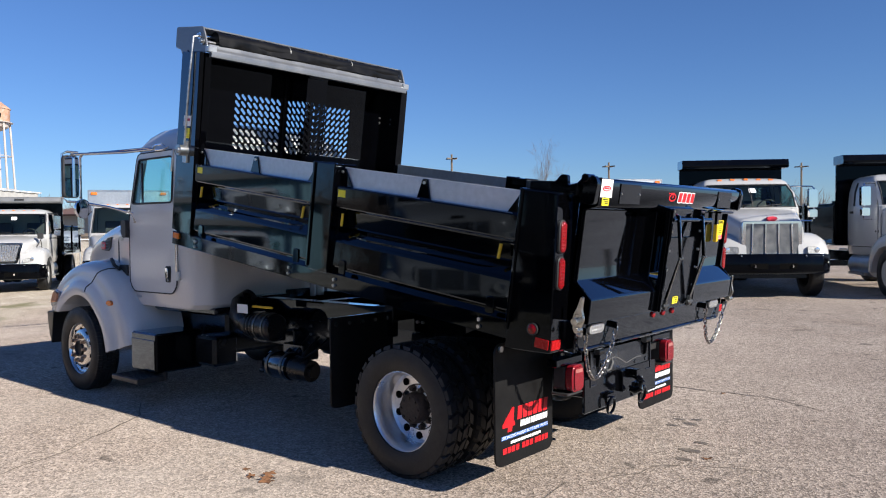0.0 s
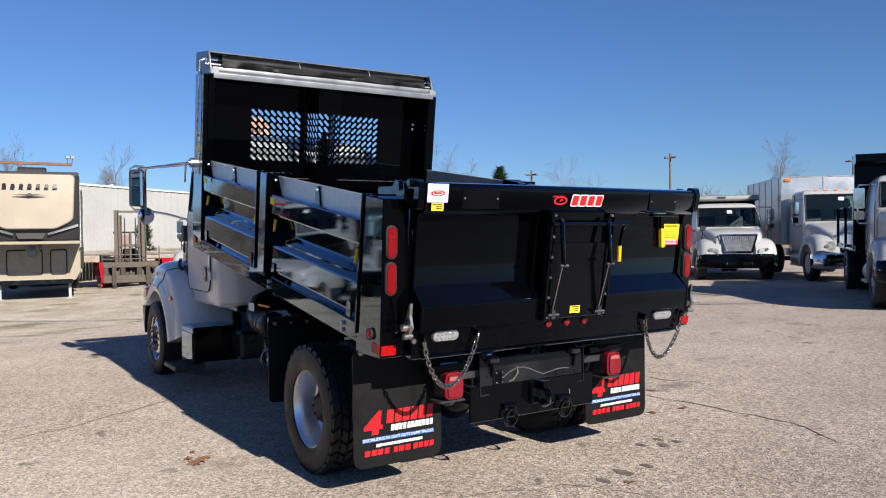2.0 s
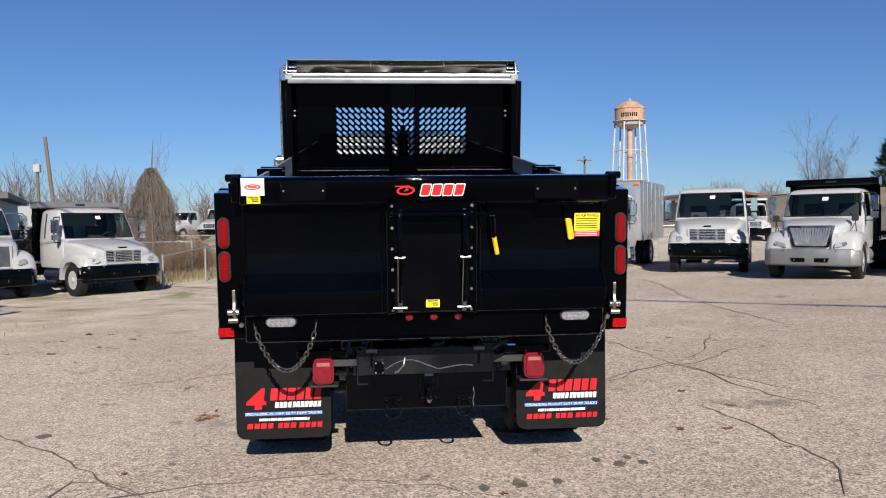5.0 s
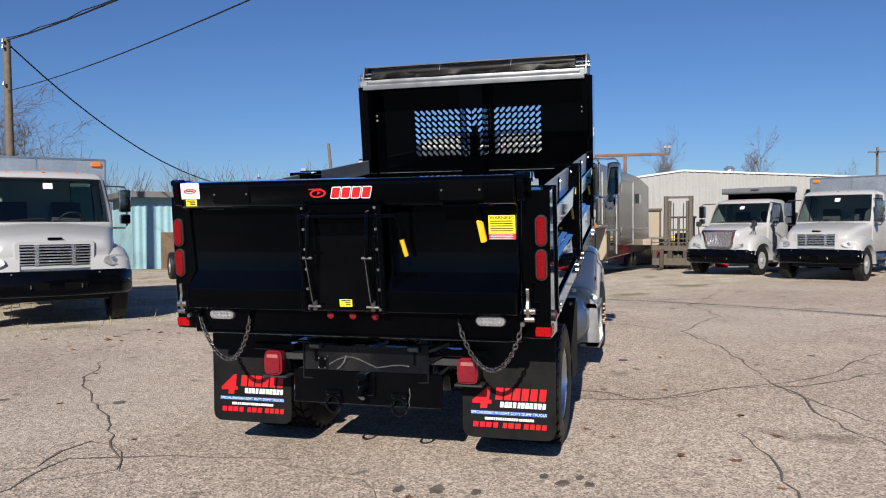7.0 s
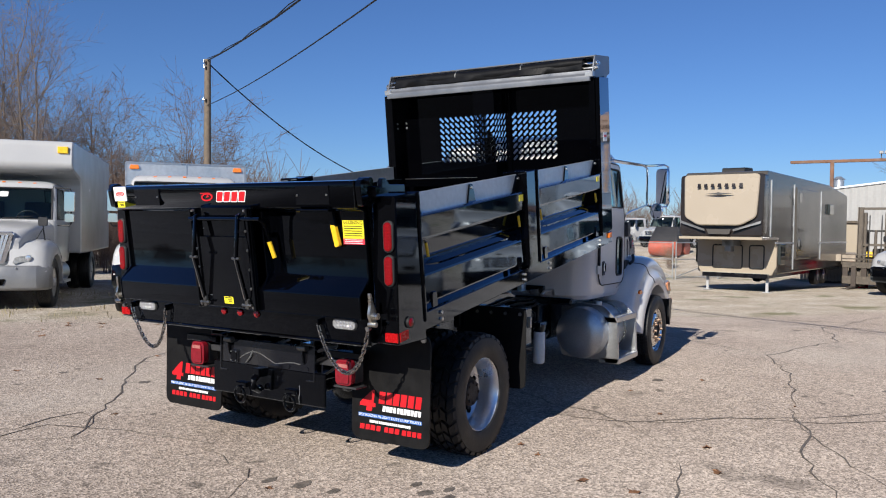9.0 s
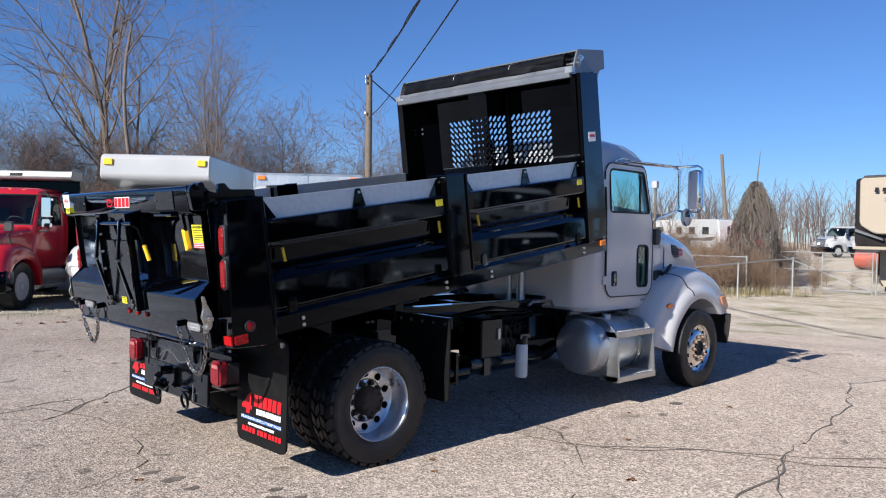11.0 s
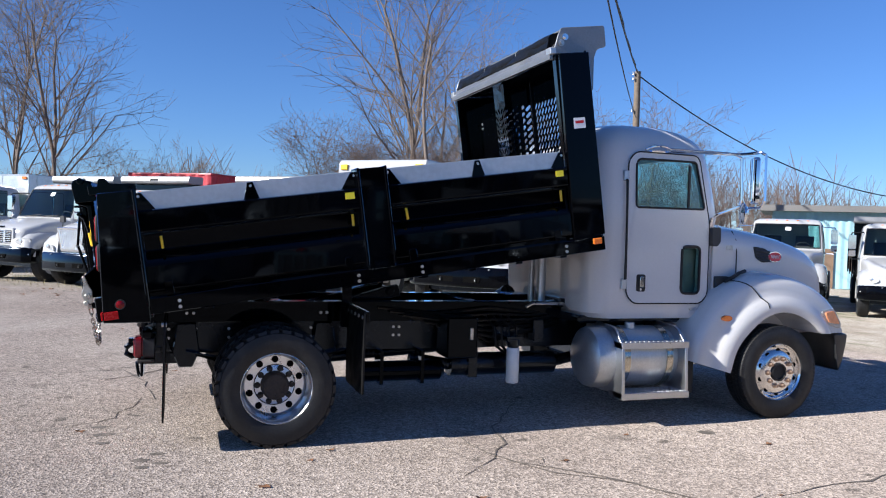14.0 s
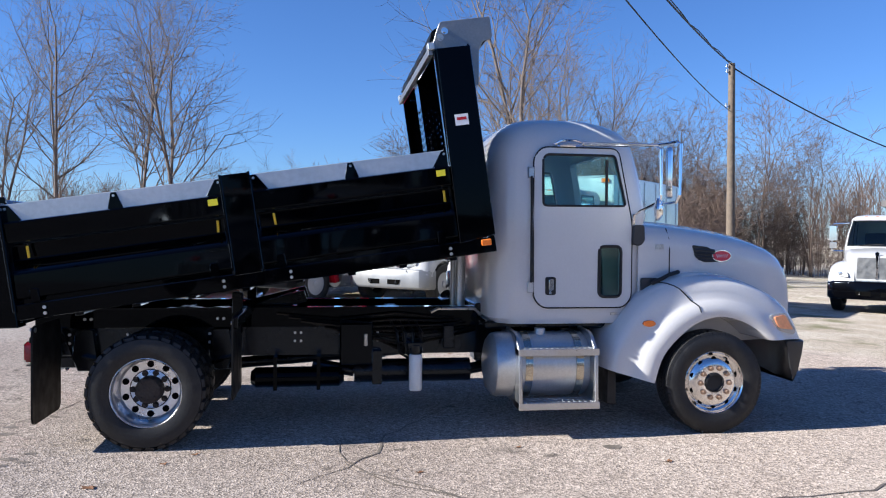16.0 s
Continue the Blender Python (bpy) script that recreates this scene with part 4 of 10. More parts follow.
for k in range(14):
    bm = bm_new()
    y0, z0 = rnd.uniform(-0.34, 0.40), rnd.uniform(0.65, 0.80)
    tube(bm, [(-0.84, y0, z0), (-0.90, y0 - 0.05, z0 - 0.05), (-0.92, y0 - 0.12, z0 - 0.05), (-0.91, y0 - 0.22, z0 - 0.05 + rnd.uniform(0, 0.06)), (-0.85, y0 - 0.32, z0 + rnd.uniform(-0.04, 0.05))], rnd.choice((0.006, 0.009, 0.013)), 6)
    part("cable", bm, HOSE if k % 3 else CABLE_GREY, hitch, "loose black cable")
for s in (1, -1):
    bm = bm_new()
    prism(bm, [(-0.98, 0.845), (-0.86, 0.845), (-0.84, 0.74), (-0.90, 0.66), (-0.96, 0.70)], "y", s * 0.33, s * 0.345)
    part("frame_gusset", bm, BLACK_SATIN, hitch, bevel=0.004)
    bm = bm_new()
    cyl(bm, (-0.96, s * 0.30, 0.80), (-0.96, s * 0.37, 0.80), 0.022, seg=12)
    part("pivot_pin", bm, DARK_STEEL, hitch)
    bm = bm_new()
    box(bm, -0.93, -0.86, *sorted((s * 0.50, s * 0.80)), 0.755, 0.80)
    part("lamp_arm", bm, BLACK_SATIN, hitch, bevel=0.004)
for y in (0.635, -0.685):
    bm = bm_new()
    prism(bm, soft_poly([(y - 0.062, 0.597), (y + 0.062, 0.597), (y + 0.066, 0.69), (y + 0.058, 0.757), (y - 0.058, 0.757), (y - 0.066, 0.69)], 0.034, 5), "x", -0.988, -0.92)
    lamp = part("tail_lamp", bm, RED_FADED, truck, "square red tail lamp", bevel=0.014, seg=3)
    # pale pink strip paints in the highlight near the top of the lens
    bm = bm_new()
    box(bm, -0.9895, -0.975, y - 0.042, y + 0.042, 0.708, 0.736)
    part("clear_window", bm, LENS_HIGHLIGHT, lamp, "pale strip painted in as the lens highlight", bevel=0.004)
    bm = bm_new()
    prism(bm, soft_poly([(y - 0.062, 0.60), (y + 0.062, 0.60), (y + 0.056, 0.75), (y - 0.056, 0.75)], 0.025), "x", -0.92, -0.84)
    box(bm, -0.90, -0.84, min(y, 0.4 * (1 if y > 0 else -1)), max(y, 0.4 * (1 if y > 0 else -1)), 0.69, 0.74)
    box(bm, -0.96, -0.84, y - 0.09, y + 0.09, 0.574, 0.588)
    part("lamp_housing", bm, PLASTIC, lamp, bevel=0.004)

# ---- the dump bed: x forward along its floor, z up from it, tilted with the hoist ----
bm = bm_new()
box(bm, 0.06, 3.86, -1.08, 1.08, 0.05, 0.09)
bed = part("dump_bed", bm, BLACK_SATIN, truck, "raised glossy black steel dump bed", bevel=0.004, m=BED)
for s in (1, -1):
    bm = bm_new()
    box(bm, 0.05, 3.55, *sorted((s * 0.40, s * 0.48)), -0.045, 0.05)
    part("long_beam", bm, BLACK_SATIN, bed, bevel=0.004)
bm = bm_new()
box(bm, 0.30, 0.36, -1.10, 1.10, -0.03, 0.049)
cross = part("cross_beam", bm, BLACK_SATIN, bed, bevel=0.004)
for k in range(1, 9):
    share(cross, Matrix.Translation((0.40 * k, 0, 0)))

SIDE = [(1.196, 0.706), (1.211, 0.700), (1.214, 0.692), (1.210, 0.566), (1.206, 0.558), (1.196, 0.552), (1.142, 0.546), (1.132, 0.540), (1.128, 0.530), (1.120, 0.432), (1.124, 0.422), (1.190, 0.346), (1.197, 0.336), (1.200, 0.324), (1.205, 0.165), (1.202, 0.156), (1.194, 0.150), (1.145, 0.142), (1.145, 0.112), (1.075, 0.112), (1.075, 0.706)]
for s in (1, -1):
    for x0, x1 in ((0.345, 1.865), (2.085, 3.575)):
        bm = bm_new()
        prism(bm, [(s * a, b) for a, b in SIDE], "x", x0, x1)
        side = part("side_panel", bm, BLACK, bed, "glossy black folding side panel", bevel=0.0, angle=4)
        # low end plates that close the pressed grooves
        for e in (x0, x1 - 0.02):
            bm = bm_new()
            prism(bm, [(s * 1.08, 0.145), (s * 1.203, 0.157), (s * 1.198, 0.335), (s * 1.172, 0.37), (s * 1.172, 0.545), (s * 1.208, 0.56), (s * 1.212, 0.70), (s * 1.08, 0.70)], "x", e, e + 0.02)
            part("end_plate", bm, BLACK, bed, bevel=0.002)
        # long pressed bead with pointed ends on the sloping ledge
        bm = bm_new()
        xa, xb = x0 + 0.13, x1 - 0.13
        n = 20
        secs = []
        for i in range(n + 1):
            t = i / n
            f = min(1.0, min(t, 1 - t) * 9) ** 0.7 + 0.02
            x = xa + (xb - xa) * t
            cy, cz = 1.156, 0.385
            ux, uz, nx, nz = 0.655, -0.755, 0.755, 0.655
            secs.append([(x, s * (cy + ux * p * 0.030 * f + nx * q * 0.010 * f), cz + uz * p * 0.030 * f + nz * q * 0.010 * f) for p, q in ((-1, -0.3), (-0.6, 0.8), (0.6, 0.8), (1, -0.3))])
        loft(bm, secs)
        part("pressed_bead", bm, BLACK, bed, angle=25)
        # board above the panel
        bm = bm_new()
        xe = 0.09
        prism(bm, [(x0 + 0.02, 0.70), (x1 - 0.02, 0.70), (x1 - 0.02, 0.832), (x0 + 0.02, 0.832)], "y", s * 1.135, s * 1.16)
        part("side_board", bm, SILVER_BOARD, bed, "plain galvanised side board", bevel=0.003)
        for k, (g0, g1) in enumerate(((x0, x0 + 0.12), ((x0 + x1) / 2 - 0.06, (x0 + x1) / 2 + 0.06), (x1 - 0.12, x1))):
            bm = bm_new()
            if k == 0:
                pts = [(g0, 0.69), (g1 + 0.01, 0.69), (g0 + 0.04, 0.825), (g0, 0.825)]
            elif k == 2:
                pts = [(g0 - 0.01, 0.69), (g1, 0.69), (g1, 0.825), (g1 - 0.04, 0.825)]
            else:
                pts = [(g0, 0.69), (g1, 0.69), (g1 - 0.04, 0.825), (g0 + 0.04, 0.825)]
            prism(bm, pts, "y", s * 1.158, s * 1.172)
            gus = part("board_gusset", bm, BLACK, bed, bevel=0.003)
            bm = bm_new()
            gx = (g0 + g1) / 2 if k == 1 else (g0 + 0.02 if k == 0 else g1 - 0.02)
            cyl(bm, (gx, s * 1.165, 0.80), (gx, s * 1.180, 0.80), 0.010, seg=8)
            part("gusset_bolt", bm, STEEL, bed)
        # hinges and latches along the sill
        for hx in (x0 + 0.14, x1 - 0.13):
            bm = bm_new()
            prism(bm, soft_poly([(hx - 0.032, 0.118), (hx + 0.032, 0.118), (hx + 0.028, 0.215), (hx - 0.028, 0.215)], 0.018, 3), "y", s * 1.20, s * 1.2145)
            part("hinge_tab", bm, BLACK, bed, bevel=0.003)
            for dz in (0.030, 0.072):
                bm = bm_new()
                cyl(bm, (hx + 0.055, s * 1.21, dz), (hx + 0.055, s * 1.2285, dz), 0.0125, seg=8)
                part("hinge_bolt", bm, STEEL, bed)
        # release handles with yellow grips
        for hx, d in ((x0 + 0.13, -1), (x1 - 0.06, 1)):
            bm = bm_new()
            tube(bm, [(hx + d * 0.10, s * 1.165, 0.532), (hx + 0.01 * d, s * 1.172, 0.532), (hx, s * 1.178, 0.525), (hx, s * 1.18, 0.50)], 0.008, 6)
            part("release_rod", bm, BLACK, bed)
            bm = bm_new()
            cyl(bm, (hx, s * 1.179, 0.520), (hx - 0.004 * d, s * 1.188, 0.435), 0.0098, seg=8)
            part("release_grip", bm, YELLOW, bed, "yellow plastic grip")
        bm = bm_new()
        lx = x1 - 0.07
        box(bm, lx - 0.035, lx + 0.035, *sorted((s * 1.2128, s * 1.2150)), 0.632, 0.68)
        part("small_label", bm, YELLOW_LABEL, bed, "small yellow caution label")
    # posts
    bm = bm_new()
    box(bm, 1.872, 2.078, *sorted((s * 1.04, s * 1.222)), 0.10, 0.845)
    box(bm, 1.862, 1.882, *sorted((s * 1.04, s * 1.236)), 0.12, 0.85)
    box(bm, 2.068, 2.088, *sorted((s * 1.04, s * 1.236)), 0.12, 0.85)
    part("centre_post", bm, BLACK, bed, bevel=0.004)
    bm = bm_new()
    prism(bm, [(0.048, -0.01), (0.345, -0.05), (0.345, 0.845), (0.115, 0.845)], "y", s * 1.06, s * 1.225)
    box(bm, 0.33, 0.352, *sorted((s * 1.05, s * 1.238)), 0.06, 0.85)
    part("rear_post", bm, BLACK, bed, bevel=0.006)
    bm = bm_new()
    box(bm, 0.30, 3.86, *sorted((s * 1.10, s * 1.215)), 0.0, 0.112)
    part("lower_sill", bm, BLACK, bed, bevel=0.005)
    bm = bm_new()
    prism(bm, [(3.58, 0.10), (3.865, 0.13), (3.865, 1.60), (3.60, 1.60)], "y", s * 1.18, s * 1.222)
    part("front_post", bm, BLACK, bed, bevel=0.004)
    bm = bm_new()
    box(bm, 3.585, 3.62, *sorted((s * 1.12, s * 1.179)), 0.13, 1.598)
    part("post_flange", bm, BLACK, bed, bevel=0.003)
    bm = bm_new()
    box(bm, 3.745, 3.825, *sorted((s * 1.214, s * 1.232)), 0.055, 0.105)
    part("side_marker", bm, AMBER, bed, "amber side marker lamp", bevel=0.006)
    # stickers on the front post
    bm = bm_new()
    box(bm, 3.67, 3.775, *sorted((s * 1.2215, s * 1.2235)), 1.00, 1.085)
    st = part("post_sticker", bm, WHITE_LABEL, bed, "white sticker with a red sign")
    bm = bm_new()
    box(bm, 3.685, 3.76, *sorted((s * 1.223, s * 1.2245)), 1.04, 1.062)
    part("sticker_mark", bm, RED_PRINT, bed)
    bm = bm_new()
    cyl(bm, (0.168, s * 1.222, 0.100), (0.168, s * 1.240, 0.100), 0.034, seg=18)
    part("lamp_ring", bm, RUBBER, bed)
    bm = bm_new()
    lathe(bm, [(0.027, 0), (0.027, s * 0.018), (0.018, s * 0.024), (0, s * 0.026)], (0.168, s * 1.222, 0.100), "y", 18)
    part("round_marker", bm, RED_LENS, bed, "round red marker lamp")
    bm = bm_new()
    box(bm, 0.060, 0.148, *sorted((s * 1.224, s * 1.230)), 0.006, 0.060)
    part("side_reflector", bm, RED_REFLECT, bed, "red reflector", bevel=0.002)
    bm = bm_new()
    box(bm, 0.040, 0.052, *sorted((s * 1.135, s * 1.223)), 0.006, 0.060)
    part("rear_reflector", bm, RED_REFLECT, bed, "red reflector", bevel=0.002)
    # upright oval tail lamps
    for z in (0.615, 0.42):
        for r, mm, nm, x in ((0.036, RUBBER, "lamp_gasket", 0.0), (0.028, RED_LENS, "oval_tail_lamp", -0.007)):
            bm = bm_new()
            pts = [(s * 1.175 + r * math.cos(a), z + (0.055 if a < math.pi else -0.055) + r * math.sin(a)) for a in [2 * math.pi * i / 20 for i in range(20)]]
            prism(bm, pts, "x", x, 0.03)
            for v in bm.verts:
                v.co.x += 0.033 + 0.079 * v.co.z
            lamp_ = part(nm, bm, mm, bed, "upright oval red tail lamp" if nm != "lamp_gasket" else "", bevel=0.004)
        for i in range(8):
            for j in (-1, 1):
                bm = bm_new()
                zz = z - 0.063 + 0.018 * i
                cyl(bm, (0.0265 + 0.079 * zz, s * 1.175 + 0.0085 * j, zz), (0.0235 + 0.079 * zz, s * 1.175 + 0.0085 * j, zz), 0.0068, 0.004, seg=8)
                part("lamp_diode", bm, RED_CORE, lamp_)

# front wall of the bed with slotted view panels
FW = 3.852
bm = bm_new()
ZA, ZB, ZT = 0.840, 1.335, 1.62
PAN = ((0.695, 0.185), (-0.178, -0.680))
CH = 0.118
for y0, y1 in ((1.179, 0.695), (0.185, CH), (-CH, -0.178), (-0.680, -1.179)):
    box(bm, FW, FW + 0.012, y1, y0, 0.09, ZT)
for y0, y1 in PAN:
    box(bm, FW, FW + 0.012, y1, y0, 0.09, ZA)
    box(bm, FW, FW + 0.012, y1, y0, ZB, ZT)
front_wall = part("front_wall", bm, BLACK, bed, "black front wall with slotted view panels")
for y in (1.12, -1.10):
    for z in (1.295, 1.245):
        bm = bm_new()
        lathe(bm, [(0.012, 0.0), (0.010, -0.006), (0.0, -0.009)], (FW, y, z), "x", 10)
        part("rivet", bm, STEEL, bed)


def slotted(bm, y0, y1, z0, z1, x, ny, nz, lean, t=0.005):
    """A sheet with slanting slots: one ring of faces round each slot, in front, behind and inside."""
    dy, dz = (y1 - y0) / ny, (z1 - z0) / nz
    for i in range(ny):
        for j in range(nz):
            a, b = y0 + i * dy, z0 + j * dz
            cy, cz = a + dy / 2, b + dz / 2
            outer = [(a, b), (a + dy / 2, b), (a + dy, b), (a + dy, b + dz / 2), (a + dy, b + dz), (a + dy / 2, b + dz), (a, b + dz), (a, b + dz / 2)]
            L, W = 0.5 * math.hypot(dy, dz) * 0.82, 0.5 * min(dy, dz) * 0.42
            ang = math.atan2(dz, lean * dy)
            u, w = Vector((math.cos(ang), math.sin(ang))), Vector((-math.sin(ang), math.cos(ang)))
            # slot corners in the turning order of the cell's edge points
            if lean > 0:
                co = [(-1, 0), (-0.7, -1), (0, -1), (0.7, -1), (1, 0), (0.7, 1), (0, 1), (-0.7, 1)]
            else:
                co = [(0, 1), (-0.7, 1), (-1, 0), (-0.7, -1), (0, -1), (0.7, -1), (1, 0), (0.7, 1)]
            inner = [(cy + u.x * L * p + w.x * W * q, cz + u.y * L * p + w.y * W * q) for p, q in co]
            rings = [[bm.verts.new((xx, p[0], p[1])) for p in ps] for xx, ps in ((x, outer), (x, inner), (x + t, inner), (x + t, outer))]
            for r in range(3):
                for k in range(8):
                    bm.faces.new((rings[r][k], rings[r][(k + 1) % 8], rings[r + 1][(k + 1) % 8], rings[r + 1][k]))


for (y0, y1), lean in zip(PAN, (1, -1)):
    bm = bm_new()
    slotted(bm, y1, y0, ZA, ZB, FW + 0.003, 8, 8, lean)
    part("slotted_panel", bm, BLACK, bed, "black sheet with slanting slots", angle=60)
# deep channel over the lifting ram: slotted front and cheeks, plain above and below
CU = 3.585
bm = bm_new()
slotted(bm, -CH, 0.0, ZA, ZB, CU, 2, 8, -1)
slotted(bm, 0.0, CH, ZA, ZB, CU, 2, 8, 1)
part("slotted_panel", bm, BLACK, bed, "black sheet with slanting slots", angle=60)
for s in (1, -1):
    bm = bm_new()
    slotted(bm, CU, FW, ZA, ZB, s * CH, 4, 8, 1)
    for v in bm.verts:
        v.co.x, v.co.y = v.co.y, v.co.x
    part("channel_cheek", bm, BLACK, bed, angle=60)
    bm = bm_new()
    box(bm, CU, FW, *sorted((s * CH, s * (CH - 0.006))), ZB, 1.60)
    part("channel_cheek", bm, BLACK, bed)
    bm = bm_new()
    box(bm, CU, FW, *sorted((s * CH, s * (CH - 0.006))), 0.09, ZA)
    part("channel_cheek", bm, BLACK, bed)
    # upright folded bar beside the channel
    bm = bm_new()
    box(bm, FW - 0.022, FW - 0.001, *sorted((s * 0.142, s * 0.172)), 0.30, 1.59)
    part("wall_bar", bm, BLACK, bed, bevel=0.004)
bm = bm_new()
box(bm, CU, CU + 0.006, -CH + 0.006, CH - 0.006, ZB, 1.575)
part("channel_face", bm, BLACK, bed)
bm = bm_new()
box(bm, CU, CU + 0.006, -CH + 0.006, CH - 0.006, 0.09, ZA)
part("channel_face", bm, BLACK, bed)
# flared collar where the channel meets the top rail, bare at its edge
bm = bm_new()
prism(bm, [(-0.135, 1.59), (0.135, 1.59), (0.108, 1.545), (-0.108, 1.545)], "x", CU - 0.012, CU)
part("channel_collar", bm, BLACK_SATIN, bed, bevel=0.003)
bm = bm_new()
cyl(bm, (3.70, 0, -0.1), (3.70, 0, 1.08), 0.055, seg=20)
cyl(bm, (3.70, 0, 1.08), (3.70, 0, 1.15), 0.03, seg=14)
part("lifting_ram", bm, BLACK, bed, "black lifting ram inside the channel")
# folded step along the foot of the wall
for y0, y1 in ((0.14, 1.07), (-1.07, -0.14)):
    bm = bm_new()
    box(bm, 3.66, FW - 0.001, y0, y1, 0.60, 0.685)
    part("wall_step", bm, BLACK, bed, bevel=0.004)
    bm = bm_new()
    box(bm, 3.657, 3.675, y0 + 0.01, y1 - 0.01, 0.686, 0.690)
    part("step_edge", bm, STEEL, bed, "thin steel-coloured strip on the step edge")
bm = bm_new()
box(bm, 3.585, 3.645, -1.178, 1.178, 1.565, 1.60)
part("top_rail", bm, BLACK, bed, bevel=0.004)
bm = bm_new()
box(bm, 3.646, FW + 0.012, -1.178, 1.178, 1.600, 1.606)
part("top_plate", bm, BLACK, bed)
# inner side faces and top rail of the sides
for s in (1, -1):
    bm = bm_new()
    box(bm, 0.35, 3.60, *sorted((s * 1.066, s * 1.074)), 0.09, 0.70)
    part("side_liner", bm, BLACK_SATIN, bed)
# tarp housing over the front wall
bm = bm_new()
prism(bm, [(3.545, 1.568), (3.583, 1.568), (3.583, 1.602), (3.60, 1.602), (3.60, 1.672), (3.585, 1.672), (3.575, 1.640), (3.555, 1.630), (3.545, 1.615)], "y", -1.15, 1.15)
part("tarp_rail", bm, RAIL_GREY, bed, "grey aluminium tarp rail", bevel=0.003)
for s in (1, -1):
    bm = bm_new()
    cap = soft_poly([(3.570, 1.608), (3.628, 1.745), (3.665, 1.812), (4.062, 1.815), (4.060, 1.645), (3.975, 1.628), (3.941, 1.562), (3.905, 1.303), (3.868, 1.286), (3.868, 1.608)], 0.02, 3)
    prism(bm, cap, "y", s * 1.155, s * 1.170)
    plate = part("tarp_end_plate", bm, RAIL_GREY, bed, "aluminium tarp end plate", bevel=0.003)
    bm = bm_new()
    box(bm, 3.545, 3.60, *sorted((s * 1.10, s * 1.18)), 1.605, 1.66)
    part("rail_end_cap", bm, ALU_MATT, bed, "bright rail end cap", bevel=0.006)
    for dz, du in ((0.0, 0.0), (-0.045, -0.04)):
        bm = bm_new()
        cyl(bm, (3.69 + du, s * 1.05, 1.735 + dz), (3.69 + du, s * 1.20, 1.735 + dz), 0.015, seg=14)
        cyl(bm, (3.69 + du, s * 1.17, 1.735 + dz), (3.69 + du, s * 1.182, 1.735 + dz), 0.027, seg=14)
        part("roller_bearing", bm, CHROME if du == 0 else STEEL, bed, "bright roller end")
bm = bm_new()
box(bm, 4.035, 4.045, -1.155, 1.155, 1.66, 1.812)
box(bm, 3.70, 4.04, -1.155, 1.155, 1.802, 1.812)
part("tarp_hood", bm, RAIL_GREY, bed, "aluminium tarp hood")
bm = bm_new()
secs = []
for i in range(25):
    y = -1.06 + 2.12 * i / 24
    sag = 0.006 * math.sin(i * 0.45) + 0.002 * math.sin(i * 1.3) - 0.012 * math.sin(math.pi * i / 24)
    r = 0.060 + 0.002 * math.sin(i * 0.8)
    secs.append([(3.66 + sag * 0.6 + r * math.cos(a) * (1 + 0.05 * math.sin(3 * a + i * 0.15)), y, 1.735 + sag + r * 0.95 * math.sin(a)) for a in [2 * math.pi * k / 16 for k in range(16)]])
loft(bm, secs)
# loose flap below the roll
flap_rows = [[(3.60 + 0.01 * math.sin(i * 0.8), -1.06 + 2.12 * i / 24, 1.735), (3.578 + 0.012 * math.sin(i * 0.7), -1.06 + 2.12 * i / 24, 1.680 + 0.004 * math.sin(i)), (3.59, -1.06 + 2.12 * i / 24, 1.672), (3.62, -1.06 + 2.12 * i / 24, 1.73)] for i in range(25)]
loft(bm, flap_rows)
tarp = part("rolled_tarp", bm, VINYL, bed, "rolled black mesh tarp", angle=60)
for y in (-0.42, 0.32):
    bm = bm_new()
    lathe(bm, [(0.0635, -0.003), (0.0645, 0), (0.0635, 0.003)], (3.66, y, 1.731), "y", 18)
    part("tarp_seam", bm, GREY_TARP, bed, "pale stitched seam")
# crank rod and winch on the left front post
bm = bm_new()
tube(bm, [(3.69, 1.19, 1.735), (3.69, 1.235, 1.72), (3.70, 1.245, 1.3), (3.71, 1.245, 0.80)], 0.010, 8)
part("crank_rod", bm, STEEL, bed, "steel tarp crank rod")
bm = bm_new()
cyl(bm, (3.71, 1.22, 0.80), (3.71, 1.30, 0.80), 0.045, seg=18)
cyl(bm, (3.71, 1.30, 0.80), (3.71, 1.315, 0.80), 0.026, seg=14)
box(bm, 3.68, 3.74, 1.222, 1.24, 0.70, 0.88)
tube(bm, [(3.71, 1.31, 0.80), (3.73, 1.33, 0.80), (3.73, 1.335, 0.62)], 0.009, 8)
part("tarp_winch", bm, ALU, bed, "bright tarp winch", bevel=0.002)
bm = bm_new()
box(bm, 3.68, 3.75, 1.2215, 1.2235, 0.90, 0.985)
part("small_label", bm, YELLOW_LABEL, bed, "small yellow caution label")

